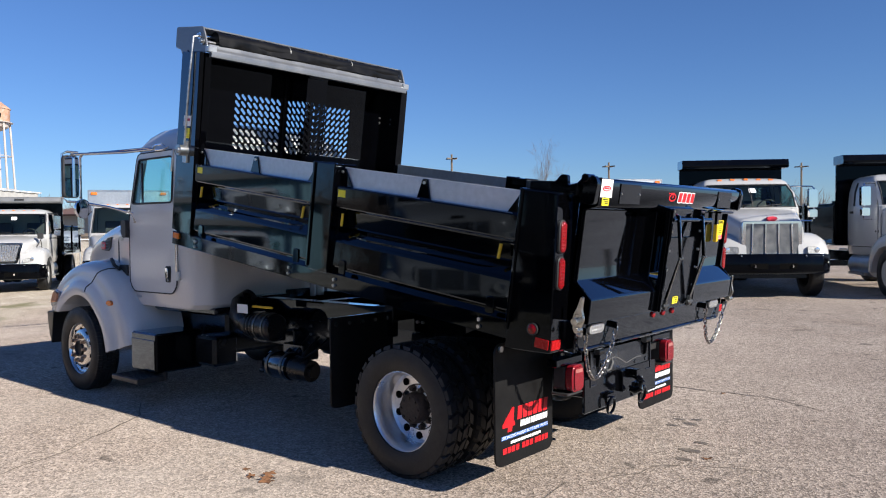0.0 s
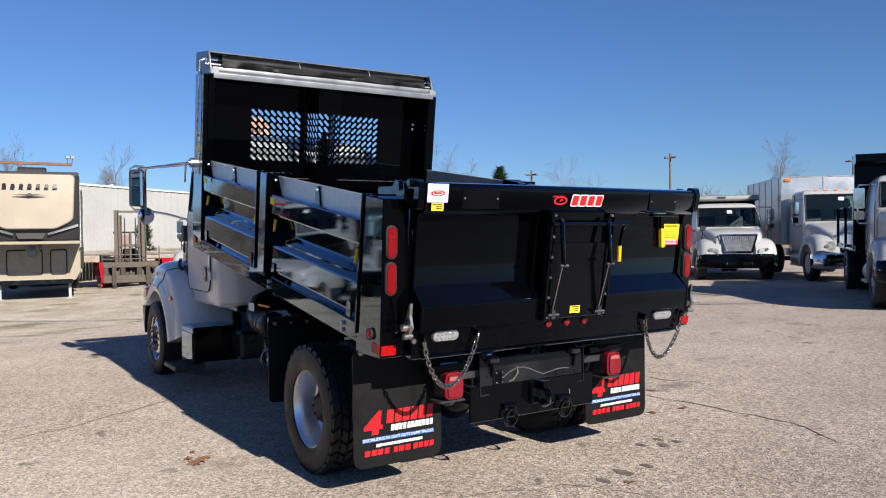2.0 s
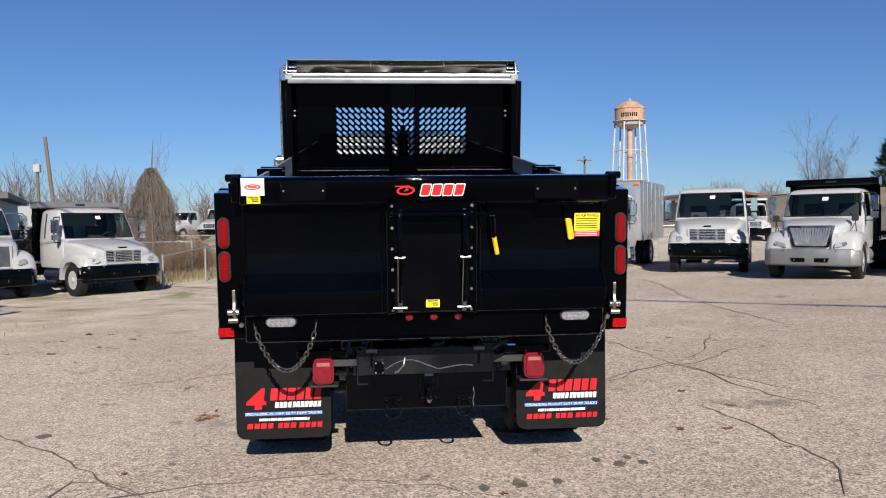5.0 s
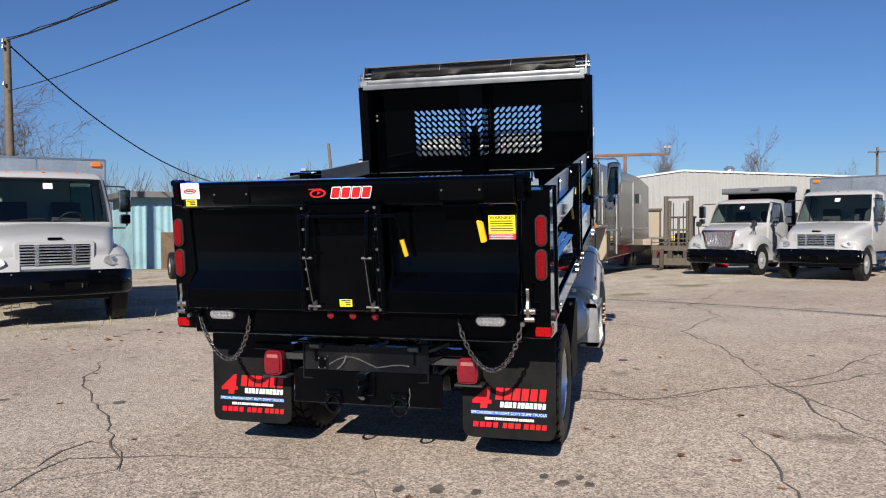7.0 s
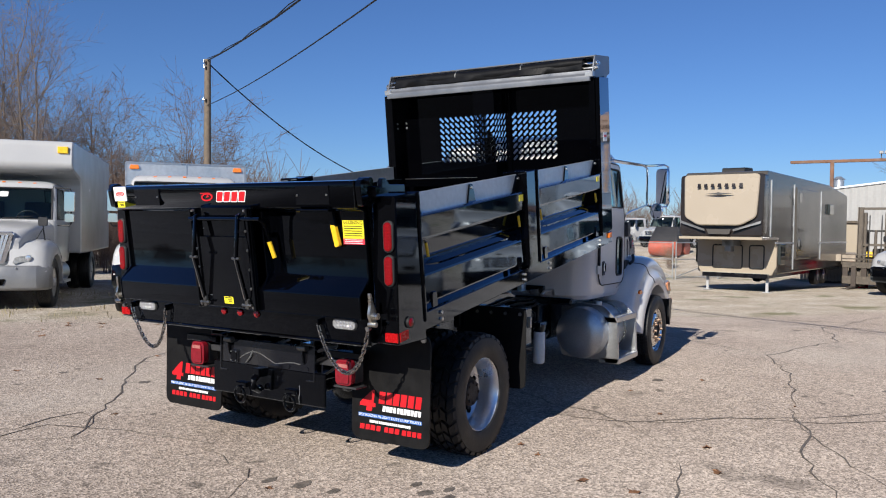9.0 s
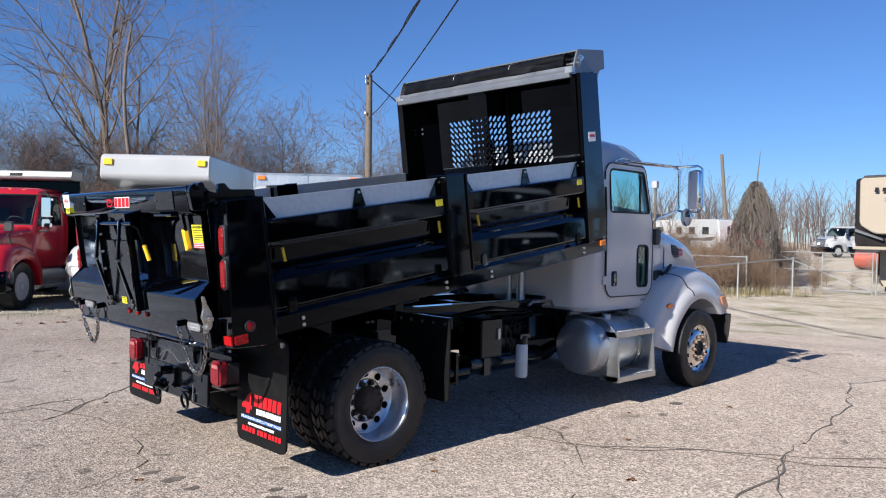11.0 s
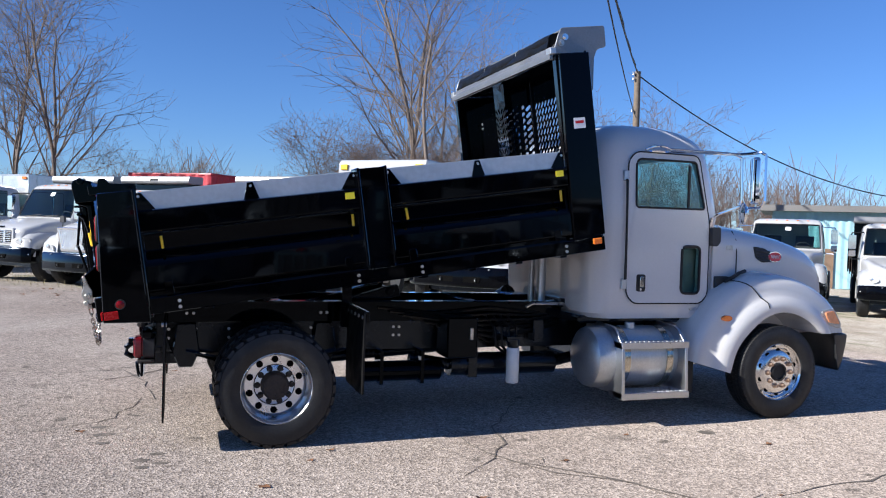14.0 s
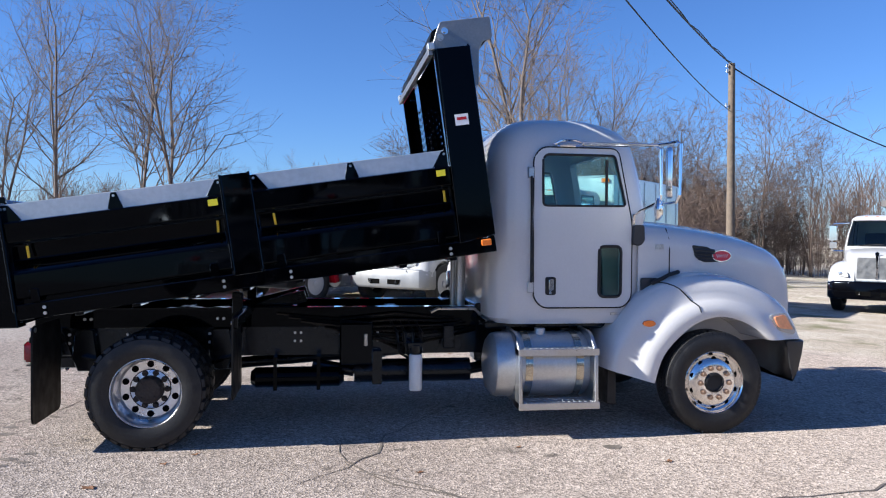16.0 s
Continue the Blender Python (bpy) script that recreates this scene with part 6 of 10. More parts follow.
    part("mirror_head", bm, PLASTIC if s > 0 else CHROME, cab, "upright mirror head", bevel=0.010, m=Matrix.Translation(hd) @ pose(0, 0, 0, 0, 0, MY))
    bm = bm_new()
    prism(bm, soft_poly([(-0.075, -0.19), (0.075, -0.19), (0.075, 0.19), (-0.075, 0.19)], 0.035, 3), "x", -0.003, 0.0)
    part("mirror_glass", bm, MIRROR, cab, m=Matrix.Translation(hd) @ pose(0, 0, 0, 0, 0, MY))
    hd2 = Vector((3.90, 1.37, 1.815)) if s > 0 else Vector((3.89, -1.30, 1.83))
    bm = bm_new()
    lathe(bm, [(0.0, 0.05), (0.05, 0.045), (0.088, 0.018), (0.092, 0.0), (0.085, -0.006)], (0, 0, 0), "x", 24)
    part("round_mirror", bm, CHROME, cab, "round chrome blind-spot mirror", m=Matrix.Translation(hd2) @ pose(0, 0, 0, 0, 0, MY))
    bm = bm_new()
    lathe(bm, [(0.085, -0.004), (0.05, -0.018), (0.0, -0.024)], (0, 0, 0), "x", 24)
    part("mirror_glass", bm, MIRROR, cab, m=Matrix.Translation(hd2) @ pose(0, 0, 0, 0, 0, MY))
    bm = bm_new()
    prism(bm, soft_poly([(3.828, 1.545), (3.89, 1.535), (3.928, 1.58), (3.922, 1.71), (3.828, 1.71)], 0.02, 3), "y", s * 0.94, s * 1.0)
    part("arm_bracket", bm, PLASTIC, cab, bevel=0.006)
    bm = bm_new()
    prism(bm, soft_poly([(3.922, 1.132), (4.075, 1.132), (4.075, 1.267), (3.922, 1.267)], 0.018, 3), "y", s * 0.89, s * 0.945)
    part("cowl_plate", bm, PLASTIC, cab, bevel=0.006)
# windscreen and rear window
bm = bm_new()
rows = []
for z in (1.79, 1.95, 2.1, 2.25, 2.37):
    k = (z - 1.80) / 0.5
    xf = 3.955 - 0.11 * max(0, k)
    rows.append([(xf - 0.012 + 0.185 * (1 - (y / 0.94) ** 2), y, z) for y in [-0.82 + 1.64 * i / 12 for i in range(13)]])
loft(bm, rows, ring=False)
ws = part("windscreen", bm, GLASS, cab, "tinted windscreen", angle=80)
ws.visible_shadow = False
bm = bm_new()
prism(bm, soft_poly([(-0.64, 1.85), (0.64, 1.85), (0.60, 2.25), (-0.60, 2.25)], 0.06, 4), "x", 2.632, 2.637)
rw = part("rear_window", bm, GLASS, cab, "tinted rear window")
rw.visible_shadow = False
bm = bm_new()
tube(bm, [(2.622, y, z) for y, z in soft_poly([(-0.63, 1.855), (0.63, 1.855), (0.59, 2.245), (-0.59, 2.245)], 0.06, 4)], 0.012, 6, closed=True)
part("window_rubber", bm, RUBBER, cab)
# seats, wheel and dash seen through the glass
for s in (1, -1):
    bm = bm_new()
    prism(bm, soft_poly([(2.95, 1.0), (3.45, 1.0), (3.45, 1.40), (3.05, 1.42), (2.95, 1.82), (2.83, 1.82), (2.83, 1.4)], 0.05, 3), "y", s * 0.20, s * 0.68)
    box(bm, 2.83, 2.92, *sorted((s * 0.34, s * 0.54)), 1.80, 1.94)
    part("seat", bm, INTERIOR, cab, "grey cloth seat", bevel=0.02)
bm = bm_new()
prism(bm, soft_poly([(3.62, 1.0), (3.90, 1.0), (3.94, 1.74), (3.80, 1.80), (3.64, 1.74), (3.60, 1.50)], 0.05, 3), "y", -0.86, 0.86)
part("dashboard", bm, INTERIOR, cab)
bm = bm_new()
ring = [(3.50 + 0.10 * math.cos(a) * 0.6, 0.44 + 0.21 * math.sin(a), 1.74 + 0.19 * math.cos(a)) for a in [2 * math.pi * i / 28 for i in range(28)]]
tube(bm, ring, 0.013, 8, closed=True)
cyl(bm, (3.50, 0.44, 1.74), (3.66, 0.44, 1.58), 0.03, seg=10)
tube(bm, [ring[7], (3.50, 0.44, 1.74), ring[21]], 0.012, 6)
part("steering_wheel", bm, RUBBER, cab)
for y in (-0.45, -0.22, 0, 0.22, 0.45):
    bm = bm_new()
    prism(bm, soft_poly([(-0.045, 0), (0.045, 0), (0.03, 0.038), (-0.03, 0.03)], 0.01, 2), "y", -0.032, 0.032)
    part("roof_marker", bm, AMBER, cab, "amber roof marker lamp", bevel=0.006, m=Matrix.Translation((3.60 - abs(y) * 0.12, y, 2.585 - 0.20 * (abs(y) / 0.45) ** 2 * 0.5)))
# exhaust pipe behind the cab
for x, y, z1, r in ((2.49, -0.30, 1.55, 0.045), (2.45, -0.18, 1.60, 0.028)):
    bm = bm_new()
    cyl(bm, (x, y, 0.95), (x, y, z1), r, seg=16)
    part("upright_pipe", bm, ALU_MATT, truck, "grey pipe behind the cab")
bm = bm_new()
box(bm, 2.62, 3.85, -0.80, 0.80, 0.83, 0.90)
part("cab_underside", bm, CHASSIS, truck, bevel=0.02)

# hood: sections along x, from the cowl to the grille
bm = bm_new()
HS = [(3.90, 0.925, 1.775), (4.05, 0.905, 1.77), (4.30, 0.86, 1.755), (4.60, 0.80, 1.72), (4.90, 0.735, 1.675), (5.14, 0.68, 1.622), (5.30, 0.645, 1.572), (5.41, 0.615, 1.51), (5.475, 0.595, 1.42), (5.50, 0.585, 1.30)]
secs = []
for x, w, zt in HS:
    r = 0.17
    ring = [(x, -w, 0.70), (x, -w, 0.95), (x, -w, zt - r - 0.12)]
    for i in range(7):
        a = radians(180 - 90 * i / 6)
        ring.append((x, -w + r + 0.03 + (r + 0.03) * math.cos(a), zt - r - 0.05 + r * math.sin(a)))
    for i in range(1, 6):
        y = (-w + r + 0.03) + (2 * (w - r - 0.03)) * i / 6
        ring.append((x, y, zt - 0.05 + 0.05 * (1 - (y / w) ** 2)))
    for i in range(7):
        a = radians(90 - 90 * i / 6)
        ring.append((x, w - r - 0.03 + (r + 0.03) * math.cos(a), zt - r - 0.05 + r * math.sin(a)))
    ring += [(x, w, zt - r - 0.12), (x, w, 0.95), (x, w, 0.70)]
    secs.append(ring)
loft(bm, secs)
hood = part("hood", bm, WHITE, truck, "white sloping hood", angle=50)
for s in (1, -1):
    # seam between hood and cowl
    bm = bm_new()
    tube(bm, [(4.20, s * 0.880, 1.22), (4.20, s * 0.880, 1.40), (4.20, s * 0.880, 1.49), (4.20, s * 0.862, 1.60), (4.20, s * 0.80, 1.685)], 0.0055, 6)
    part("hood_seam", bm, RUBBER, hood)
    # side vent with slats and the oval badge
    def hoodw(x):
        return np.interp(x, [h[0] for h in HS], [h[1] for h in HS])
    bm = bm_new()
    V = [(4.425, 1.545), (4.58, 1.53), (4.70, 1.475), (4.71, 1.40), (4.55, 1.395), (4.46, 1.44)]
    prism(bm, soft_poly(V, 0.02, 3), "y", 0, 0.012)
    for v in bm.verts:
        v.co.y = s * (hoodw(v.co.x) + v.co.y - 0.004)
    vent = part("side_vent", bm, RUBBER, hood, "black louvred hood vent")
    bm = bm_new()
    for k in range(4):
        z = 1.515 - 0.030 * k
        x0, x1 = 4.45 + 0.012 * k, 4.66
        pts = [(x0, z), (x1, z - 0.012)]
        loft(bm, [[(x, s * (hoodw(x) + 0.006), zz - 0.005), (x, s * (hoodw(x) + 0.016), zz - 0.008), (x, s * (hoodw(x) + 0.006), zz + 0.005)] for x, zz in pts])
    part("louvre", bm, PLASTIC, hood)
    for rx, rz, dd, mm, nm in ((0.100, 0.052, 0.010, CHROME, "badge_rim"), (0.090, 0.043, 0.015, RED_LABEL, "oval_badge")):
        bm = bm_new()
        prism(bm, [(4.735 + rx * math.cos(a), 1.450 + rz * math.sin(a)) for a in [2 * math.pi * i / 28 for i in range(28)]], "y", 0, dd)
        for v in bm.verts:
            v.co.y = s * (hoodw(v.co.x) + v.co.y - 0.002)
        part(nm, bm, mm, hood, "red oval badge" if nm == "oval_badge" else "")
    bm = bm_new()
    tube(bm, [(4.675 + 0.012 * k, s * (hoodw(4.675 + 0.012 * k) + 0.014), 1.436 if k % 2 else 1.466) for k in range(11)], 0.0035, 5)
    part("badge_script", bm, WHITE_LABEL, hood)
    bm = bm_new()
    box(bm, 4.062, 4.134, *sorted((s * (hoodw(4.134) - 0.004), s * (hoodw(4.062) + 0.004))), 1.507, 1.551)
    part("small_plate", bm, STEEL, hood)
    # front fender: between the wheel arch and an outer line, rounded over to the outside
    ARCH = [(3.955, 0.42), (4.01, 0.60), (4.08, 0.71), (4.18, 0.81), (4.29, 0.895), (4.40, 0.942), (4.52, 0.962), (4.65, 0.945), (4.78, 0.895), (4.88, 0.83), (4.96, 0.76)]
    OUT = [(3.565, 0.53), (3.60, 0.72), (3.70, 0.90), (3.86, 1.11), (4.09, 1.245), (4.34, 1.30), (4.62, 1.29), (4.87, 1.22), (5.08, 1.11), (5.23, 0.96), (5.325, 0.76)]
    ARCH, OUT = finer(ARCH, 3), finer(OUT, 3)
    rows = []
    for y, f in ((0.55, 1.04), (0.80, 1.03), (0.97, 1.0), (1.05, 0.955), (1.095, 0.88), (1.117, 0.78), (1.122, 0.62), (1.128, 0.47), (1.142, 0.40), (1.162, 0.31), (1.172, 0.18), (1.170, 0.06), (1.158, -0.01), (0.95, -0.03), (0.55, -0.03)):
        rows.append([(a[0] * (1 - f) + o[0] * f, s * y, a[1] * (1 - f) + o[1] * f) for a, o in zip(ARCH, OUT)])
    bm = bm_new()
    loft(bm, rows, ring=False)
    # close the two ends
    vs = list(bm.verts)
    n = len(ARCH)
    bm.verts.ensure_lookup_table()
    for e in (0, n - 1):
        bm.faces.new([bm.verts[r * n + e] for r in range(len(rows))])
    fender = part("front_fender", bm, WHITE, truck, "white rounded front fender", angle=60)
    # seam across the fender, from the latch to the arch
    bm = bm_new()
    seam = []
    for k, r in enumerate(rows[1:11]):
        f = 3 * (3.75 + 0.95 * min(1.0, k / 8))
        i = int(f)
        q = Vector(r[i]).lerp(Vector(r[i + 1]), f - i)
        seam.append((q.x, q.y + s * 0.001, q.z + 0.001))
    tube(bm, seam, 0.0055, 6)
    part("fender_seam", bm, RUBBER, fender)
    bm = bm_new()
    prism(bm, [(3.915 + 0.054 * math.cos(a), 0.905 + 0.026 * math.sin(a)) for a in [2 * math.pi * i / 20 for i in range(20)]], "y", s * 1.07, s * 1.143)
    part("fender_marker", bm, AMBER, fender, "oval amber marker lamp", bevel=0.004)
    bm = bm_new()
    tube(bm, [(4.00, s * 0.975, 1.225), (4.08, s * 0.99, 1.262), (4.16, s * 0.965, 1.296), (4.26, s * 0.93, 1.318)], 0.017, 8)
    part("hood_latch", bm, RUBBER, fender, "black rubber hood latch")
    bm = bm_new()
    hl = soft_poly([(4.972, 0.966), (5.12, 0.988), (5.215, 0.85), (5.205, 0.80), (5.03, 0.845)], 0.025, 3)
    prism(bm, hl, "y", s * 0.80, s * 1.142)
    head = part("headlamp", bm, CLEAR_LENS, fender, "clear headlamp", bevel=0.015, seg=2)
    bm = bm_new()
    prism(bm, soft_poly([(5.005, 0.952), (5.105, 0.972), (5.185, 0.845), (5.055, 0.858)], 0.02, 3), "y", s * 1.08, s * 1.158)
    part("turn_lamp", bm, AMBER_PALE, fender, "amber turn lamp", bevel=0.010, seg=2)
    # dark wheel well
    bm = bm_new()
    well = [[(a[0] + 0.0, s * y, a[1] + 0.012) for a in ARCH] for y in (0.50, 1.145)]
    loft(bm, well, ring=False)
    part("wheel_well", bm, RUBBER, fender)
# bumper and grille
bm = bm_new()
rows = []
for z, r, f in ((0.41, 5.19, 5.235), (0.50, 5.17, 5.285), (0.66, 5.145, 5.32), (0.735, 5.128, 5.33), (0.748, 5.14, 5.32)):
    half = [(f - 0.05, 1.15, z), (f, 1.08, z), (f + 0.12, 0.75, z), (f + 0.20, 0.35, z)]
    back = [(f + 0.12, 0.35, z), (f + 0.02, 0.75, z), (r + 0.01, 1.09, z), (r, 1.15, z)]
    rows.append(half + [(x, -y, q) for x, y, q in half[::-1]] + [(x, -y, q) for x, y, q in back[::-1]] + back)
loft(bm, rows)
part("bumper", bm, BUMPER, truck, "dark grey front bumper", bevel=0.008)
bm = bm_new()
box(bm, 5.495, 5.52, -0.50, 0.50, 0.80, 1.34)
grille = part("grille", bm, CHROME, truck, "chrome radiator grille", bevel=0.02)
bm = bm_new()
for k in range(15):
    box(bm, 5.52, 5.53, -0.45 + 0.06 * k, -0.42 + 0.06 * k, 0.84, 1.30)
part("grille_bar", bm, RUBBER, grille)

# ---- the yard round it ----
SLOPE = (-0.30, 10.0, 9.0)


def gz(x, y):
    """Height of the yard: level round the truck, falling a little towards -x and rising towards +y."""
    a = min(1.0, max(0.0, (-x - SLOPE[1]) / SLOPE[2]))
    a = a * a * (3 - 2 * a)
    b = 1 - 0.6 * min(1.0, max(0.0, (y - 5.0) / 4.0))
    c = min(1.0, max(0.0, (y - 9.0) / 9.0))
    d = float(np.interp(-x, (26.0, 30.0, 34.0, 39.0, 44.0, 54.0), (0.0, -0.13, -0.30, -0.52, -0.42, 0.72)))
    e = min(1.0, max(0.0, (-y - 5.0) / 4.0)) * min(1.0, max(0.0, (x + 8.0) / 4.0))
    return SLOPE[0] * a * b + d + 0.14 * c * c * (3 - 2 * c) - 0.09 * e


bm = bmesh.new()
bm.from_mesh(ground.data)
bmesh.ops.subdivide_edges(bm, edges=[e for e in bm.edges if max(abs(v.co.x) for v in e.verts) < 70 and max(abs(v.co.y) for v in e.verts) < 70], cuts=7, use_grid_fill=True)
for v in bm.verts:
    v.co.z = gz(v.co.x, v.co.y)
bm.to_mesh(ground.data)
bm.free()


def at(x, y, heading, dz=0.0):
    return pose(x, y, gz(x, y) + dz, 0, 0, heading)


KINDS = {
    # grille: half width bottom, half width top, z from, z to, bars; hood: top at cowl, top at front
    # screen: its top; lamp: corners of the headlamp; wide: half width of the cab
    "ih": dict(gb=0.36, gt=0.50, z0=0.91, z1=1.38, bars=15, upright=True, hood=(1.66, 1.47), rim=CHROME, barm=GRILLE_BRIGHT, screen=2.30, wide=1.03, bump=(0.38, 0.83), lamp=[(0.56, 0.86), (1.04, 0.94), (1.09, 1.01), (0.98, 1.05), (0.60, 0.98)]),
    "m2": dict(gb=0.49, gt=0.50, z0=0.98, z1=1.31, bars=7, upright=False, hood=(1.655, 1.42), rim=WHITE_OLD, barm=GRILLE_BRIGHT, screen=2.43, wide=1.07, lamp=[(0.68, 1.02), (0.80, 0.955), (1.02, 0.96), (1.10, 1.04), (1.04, 1.12), (0.84, 1.13), (0.72, 1.10)]),
    "kw": dict(gb=0.46, gt=0.44, z0=0.89, z1=1.42, bump=(0.36, 0.82), bars=2, upright=True, hood=(1.68, 1.52), rim=WHITE_OLD, barm=CHROME, screen=2.38, wide=1.0, lamp=[(0.62, 0.92), (0.98, 0.94), (1.09, 1.02), (0.96, 1.09), (0.66, 1.05)]),
    "pb": dict(gb=0.52, gt=0.50, z0=0.90, z1=1.50, bars=4, upright=True, hood=(1.84, 1.62), rim=CHROME, barm=CHROME, screen=2.36, wide=1.0, lamp=[(0.66, 0.90), (1.08, 0.90), (1.10, 0.99), (1.02, 1.05), (0.66, 1.04)]),
    "hn": dict(gb=0.40, gt=0.50, z0=0.85, z1=1.26, bars=5, upright=False, hood=(1.66, 1.38), rim=CHROME, barm=CHROME, screen=2.46, wide=1.04, bump=(0.36, 0.79), lamp=[(0.60, 0.90), (1.02, 0.84), (1.08, 0.98), (0.98, 1.10), (0.62, 1.12)]),
}


def small_wheel_parts(parent, x, y, z, r, out, rim_mat):
    bm = bm_new()
    lathe(bm, [(0.56 * r, -0.10), (0.64 * r, -0.13), (0.86 * r, -0.135), (0.97 * r, -0.115), (r, -0.08), (r, 0.08), (0.97 * r, 0.115), (0.86 * r, 0.135), (0.64 * r, 0.13), (0.56 * r, 0.10)], (0, 0, 0), "y", 28, closed=True)
    for k in range(5):
        yy = -0.07 + 0.035 * k
        lathe(bm, [(r + 0.001, yy - 0.009), (r + 0.006, yy - 0.007), (r + 0.006, yy + 0.007), (r + 0.001, yy + 0.009)], (0, 0, 0), "y", 28, closed=True)
    t = part("tyre", bm, TYRE, parent, m=pose(x, y, z, 0, 0, 0 if out > 0 else 180))
    bm = bm_new()
    lathe(bm, [(0.58 * r, 0.105), (0.55 * r, 0.09), (0.50 * r, 0.05), (0.42 * r, 0.045), (0.34 * r, 0.075), (0.20 * r, 0.085), (0.17 * r, 0.13), (0.12 * r, 0.14), (0.0, 0.14)], (0, 0, 0), "y", 28)
    for i in range(8):
        a = 2 * math.pi * i / 8
        cyl(bm, (0.27 * r * math.cos(a), 0.07, 0.27 * r * math.sin(a)), (0.27 * r * math.cos(a), 0.10, 0.27 * r * math.sin(a)), 0.014, seg=6)
    part("rim", bm, rim_mat, t, "painted wheel rim")
    # dark discs on the rim imitate the shade inside its openings
    bm = bm_new()
    for i in range(10):
        a = 2 * math.pi * (i + 0.5) / 10
        c = (0.43 * r * math.cos(a), 0.43 * r * math.sin(a))
        cyl(bm, (c[0], 0.045, c[1]), (c[0], 0.058, c[1]), 0.026, seg=8)
    part("hand_holes", bm, RUBBER, t)


def parked_truck(name, label, kind, paint, body, m, bumper=None, rim_mat=None, tall=3.0, length=5.0, sign=True, group="trucks parked round the yard"):
    """A conventional truck; x forward and y left from the ground under its front axle."""
    k = KINDS[kind]
    bumper, rim_mat = bumper or BLACK_SATIN, rim_mat or WHITE_OLD
    th = thing(name, label, "truck", group, m)
    R = 0.475
    hc, hf = k["hood"]
    for s in (1, -1):
        small_wheel_parts(th, 0, s * 0.99, R, R, s, rim_mat)
        small_wheel_parts(th, -length + 0.2, s * 0.98, R, R, s, rim_mat)
        small_wheel_parts(th, -length + 0.2, s * 0.70, R, R, -s, rim_mat)
    # cab
    XB, XF = -2.15, -0.62
    cw, zs_ = k["wide"], k["screen"]
    hw_ = (1.05, 1.02, 0.97, 0.92, 0.86, 0.78) if kind == "m2" else (1.0, 0.94, 0.86, 0.78, 0.70, 0.64) if kind != "pb" else (0.97, 0.88, 0.78, 0.70, 0.64, 0.62)
    SEC = [(0.80, XB + 0.03, XF + 0.04, 0.98), (0.95, XB, XF + 0.06, 1.00), (hc, XB, XF + 0.02, 1.00), (hc + 0.02, XB, XF - 0.005, 0.995), (hc + 0.32, XB + 0.01, XF - 0.15, 0.975), (zs_, XB + 0.03, XF - 0.40, 0.925), (zs_ + 0.07, XB + 0.06, XF - 0.46, 0.90), (zs_ + 0.13, XB + 0.14, XF - 0.56, 0.83), (zs_ + 0.165, XB + 0.35, XF - 0.75, 0.66)]
    SEC = [(a, b, c, d * cw) for a, b, c, d in SEC]

    def ring_at(z, xb, xf, w):
        """Round the cab: the screen from the right to the left, the left side, the back, the right side."""
        r = min(0.075, w * 0.3)
        e = w - r
        pts = [(xf, -e + 2 * e * i / 8) for i in range(9)]
        pts += [(xf - r * (1 - math.cos(radians(a))), e + r * math.sin(radians(a))) for a in (30, 60, 90)]
        pts += [(xb + 0.42, w), (xb + 0.36, w)]
        pts += [(xb + r * (1 - math.sin(radians(a))), e + r * math.cos(radians(a))) for a in (0, 45, 90)]
        pts += [(xb, 0.55 * w), (xb, -0.55 * w)]
        pts += [(xb + r * (1 - math.cos(radians(a))), -e - r * math.sin(radians(a))) for a in (0, 45, 90)]
        pts += [(xb + 0.36, -w), (xb + 0.42, -w)]
        pts += [(xf - r * (1 - math.cos(radians(a))), -e - r * math.sin(radians(a))) for a in (90, 60, 30)]
        return [(x + 0.10 * max(0.0, (x - (xb + xf) / 2) / ((xf - xb) / 2)) * (1 - (y / w) ** 2), y, z) for x, y in pts]

    rings = [ring_at(*c) for c in SEC]
    n = len(rings[0])
    PANES = set(range(8)) | {11, 16, 22}
    bm = bm_new()
    vr = [[bm.verts.new(p) for p in r] for r in rings]
    for a in range(len(rings) - 1):
        for i in range(n):
            if 3 <= a <= 4 and i in PANES:
                continue
            bm.faces.new((vr[a][i], vr[a][(i + 1) % n], vr[a + 1][(i + 1) % n], vr[a + 1][i]))
    bm.faces.new(vr[0][::-1])
    bm.faces.new(vr[-1])
    cab_ = part("cab", bm, paint, th, angle=40)
    # panes in the openings
    for nm, lab, idx in (("windscreen", "dark tinted windscreen", list(range(9))), ("side_window", "dark side window", [11, 12]), ("rear_window", "", [16, 17]), ("side_window", "dark side window", [22, 23])):
        bm = bm_new()
        loft(bm, [[rings[a][i] for i in idx] for a in (3, 4, 5)], ring=False)
        pane = part(nm, bm, TRUCK_GLASS, cab_, lab, angle=80)
        pane.visible_shadow = False
        bm = bm_new()
        edge = [rings[3][i] for i in idx] + [rings[4][idx[-1]]] + [rings[5][i] for i in idx][::-1] + [rings[4][idx[0]]]
        tube(bm, edge, 0.016 if nm == "windscreen" else 0.012, 5, closed=True)
        part("window_rubber", bm, RUBBER, cab_)
    if kind == "pb":
        bm = bm_new()
        tube(bm, [rings[3][4], rings[4][4], rings[5][4]], 0.012, 6)
        part("screen_divider", bm, RUBBER, cab_)
    # inside of the cab
    bm = bm_new()
    prism(bm, soft_poly([(XF - 0.34, 0.98), (XF - 0.06, 0.98), (XF - 0.05, hc + 0.0), (XF - 0.22, hc + 0.02), (XF - 0.34, hc - 0.10)], 0.04, 2), "y", -0.92, 0.92)
    part("dashboard", bm, DARK_TRIM, cab_)
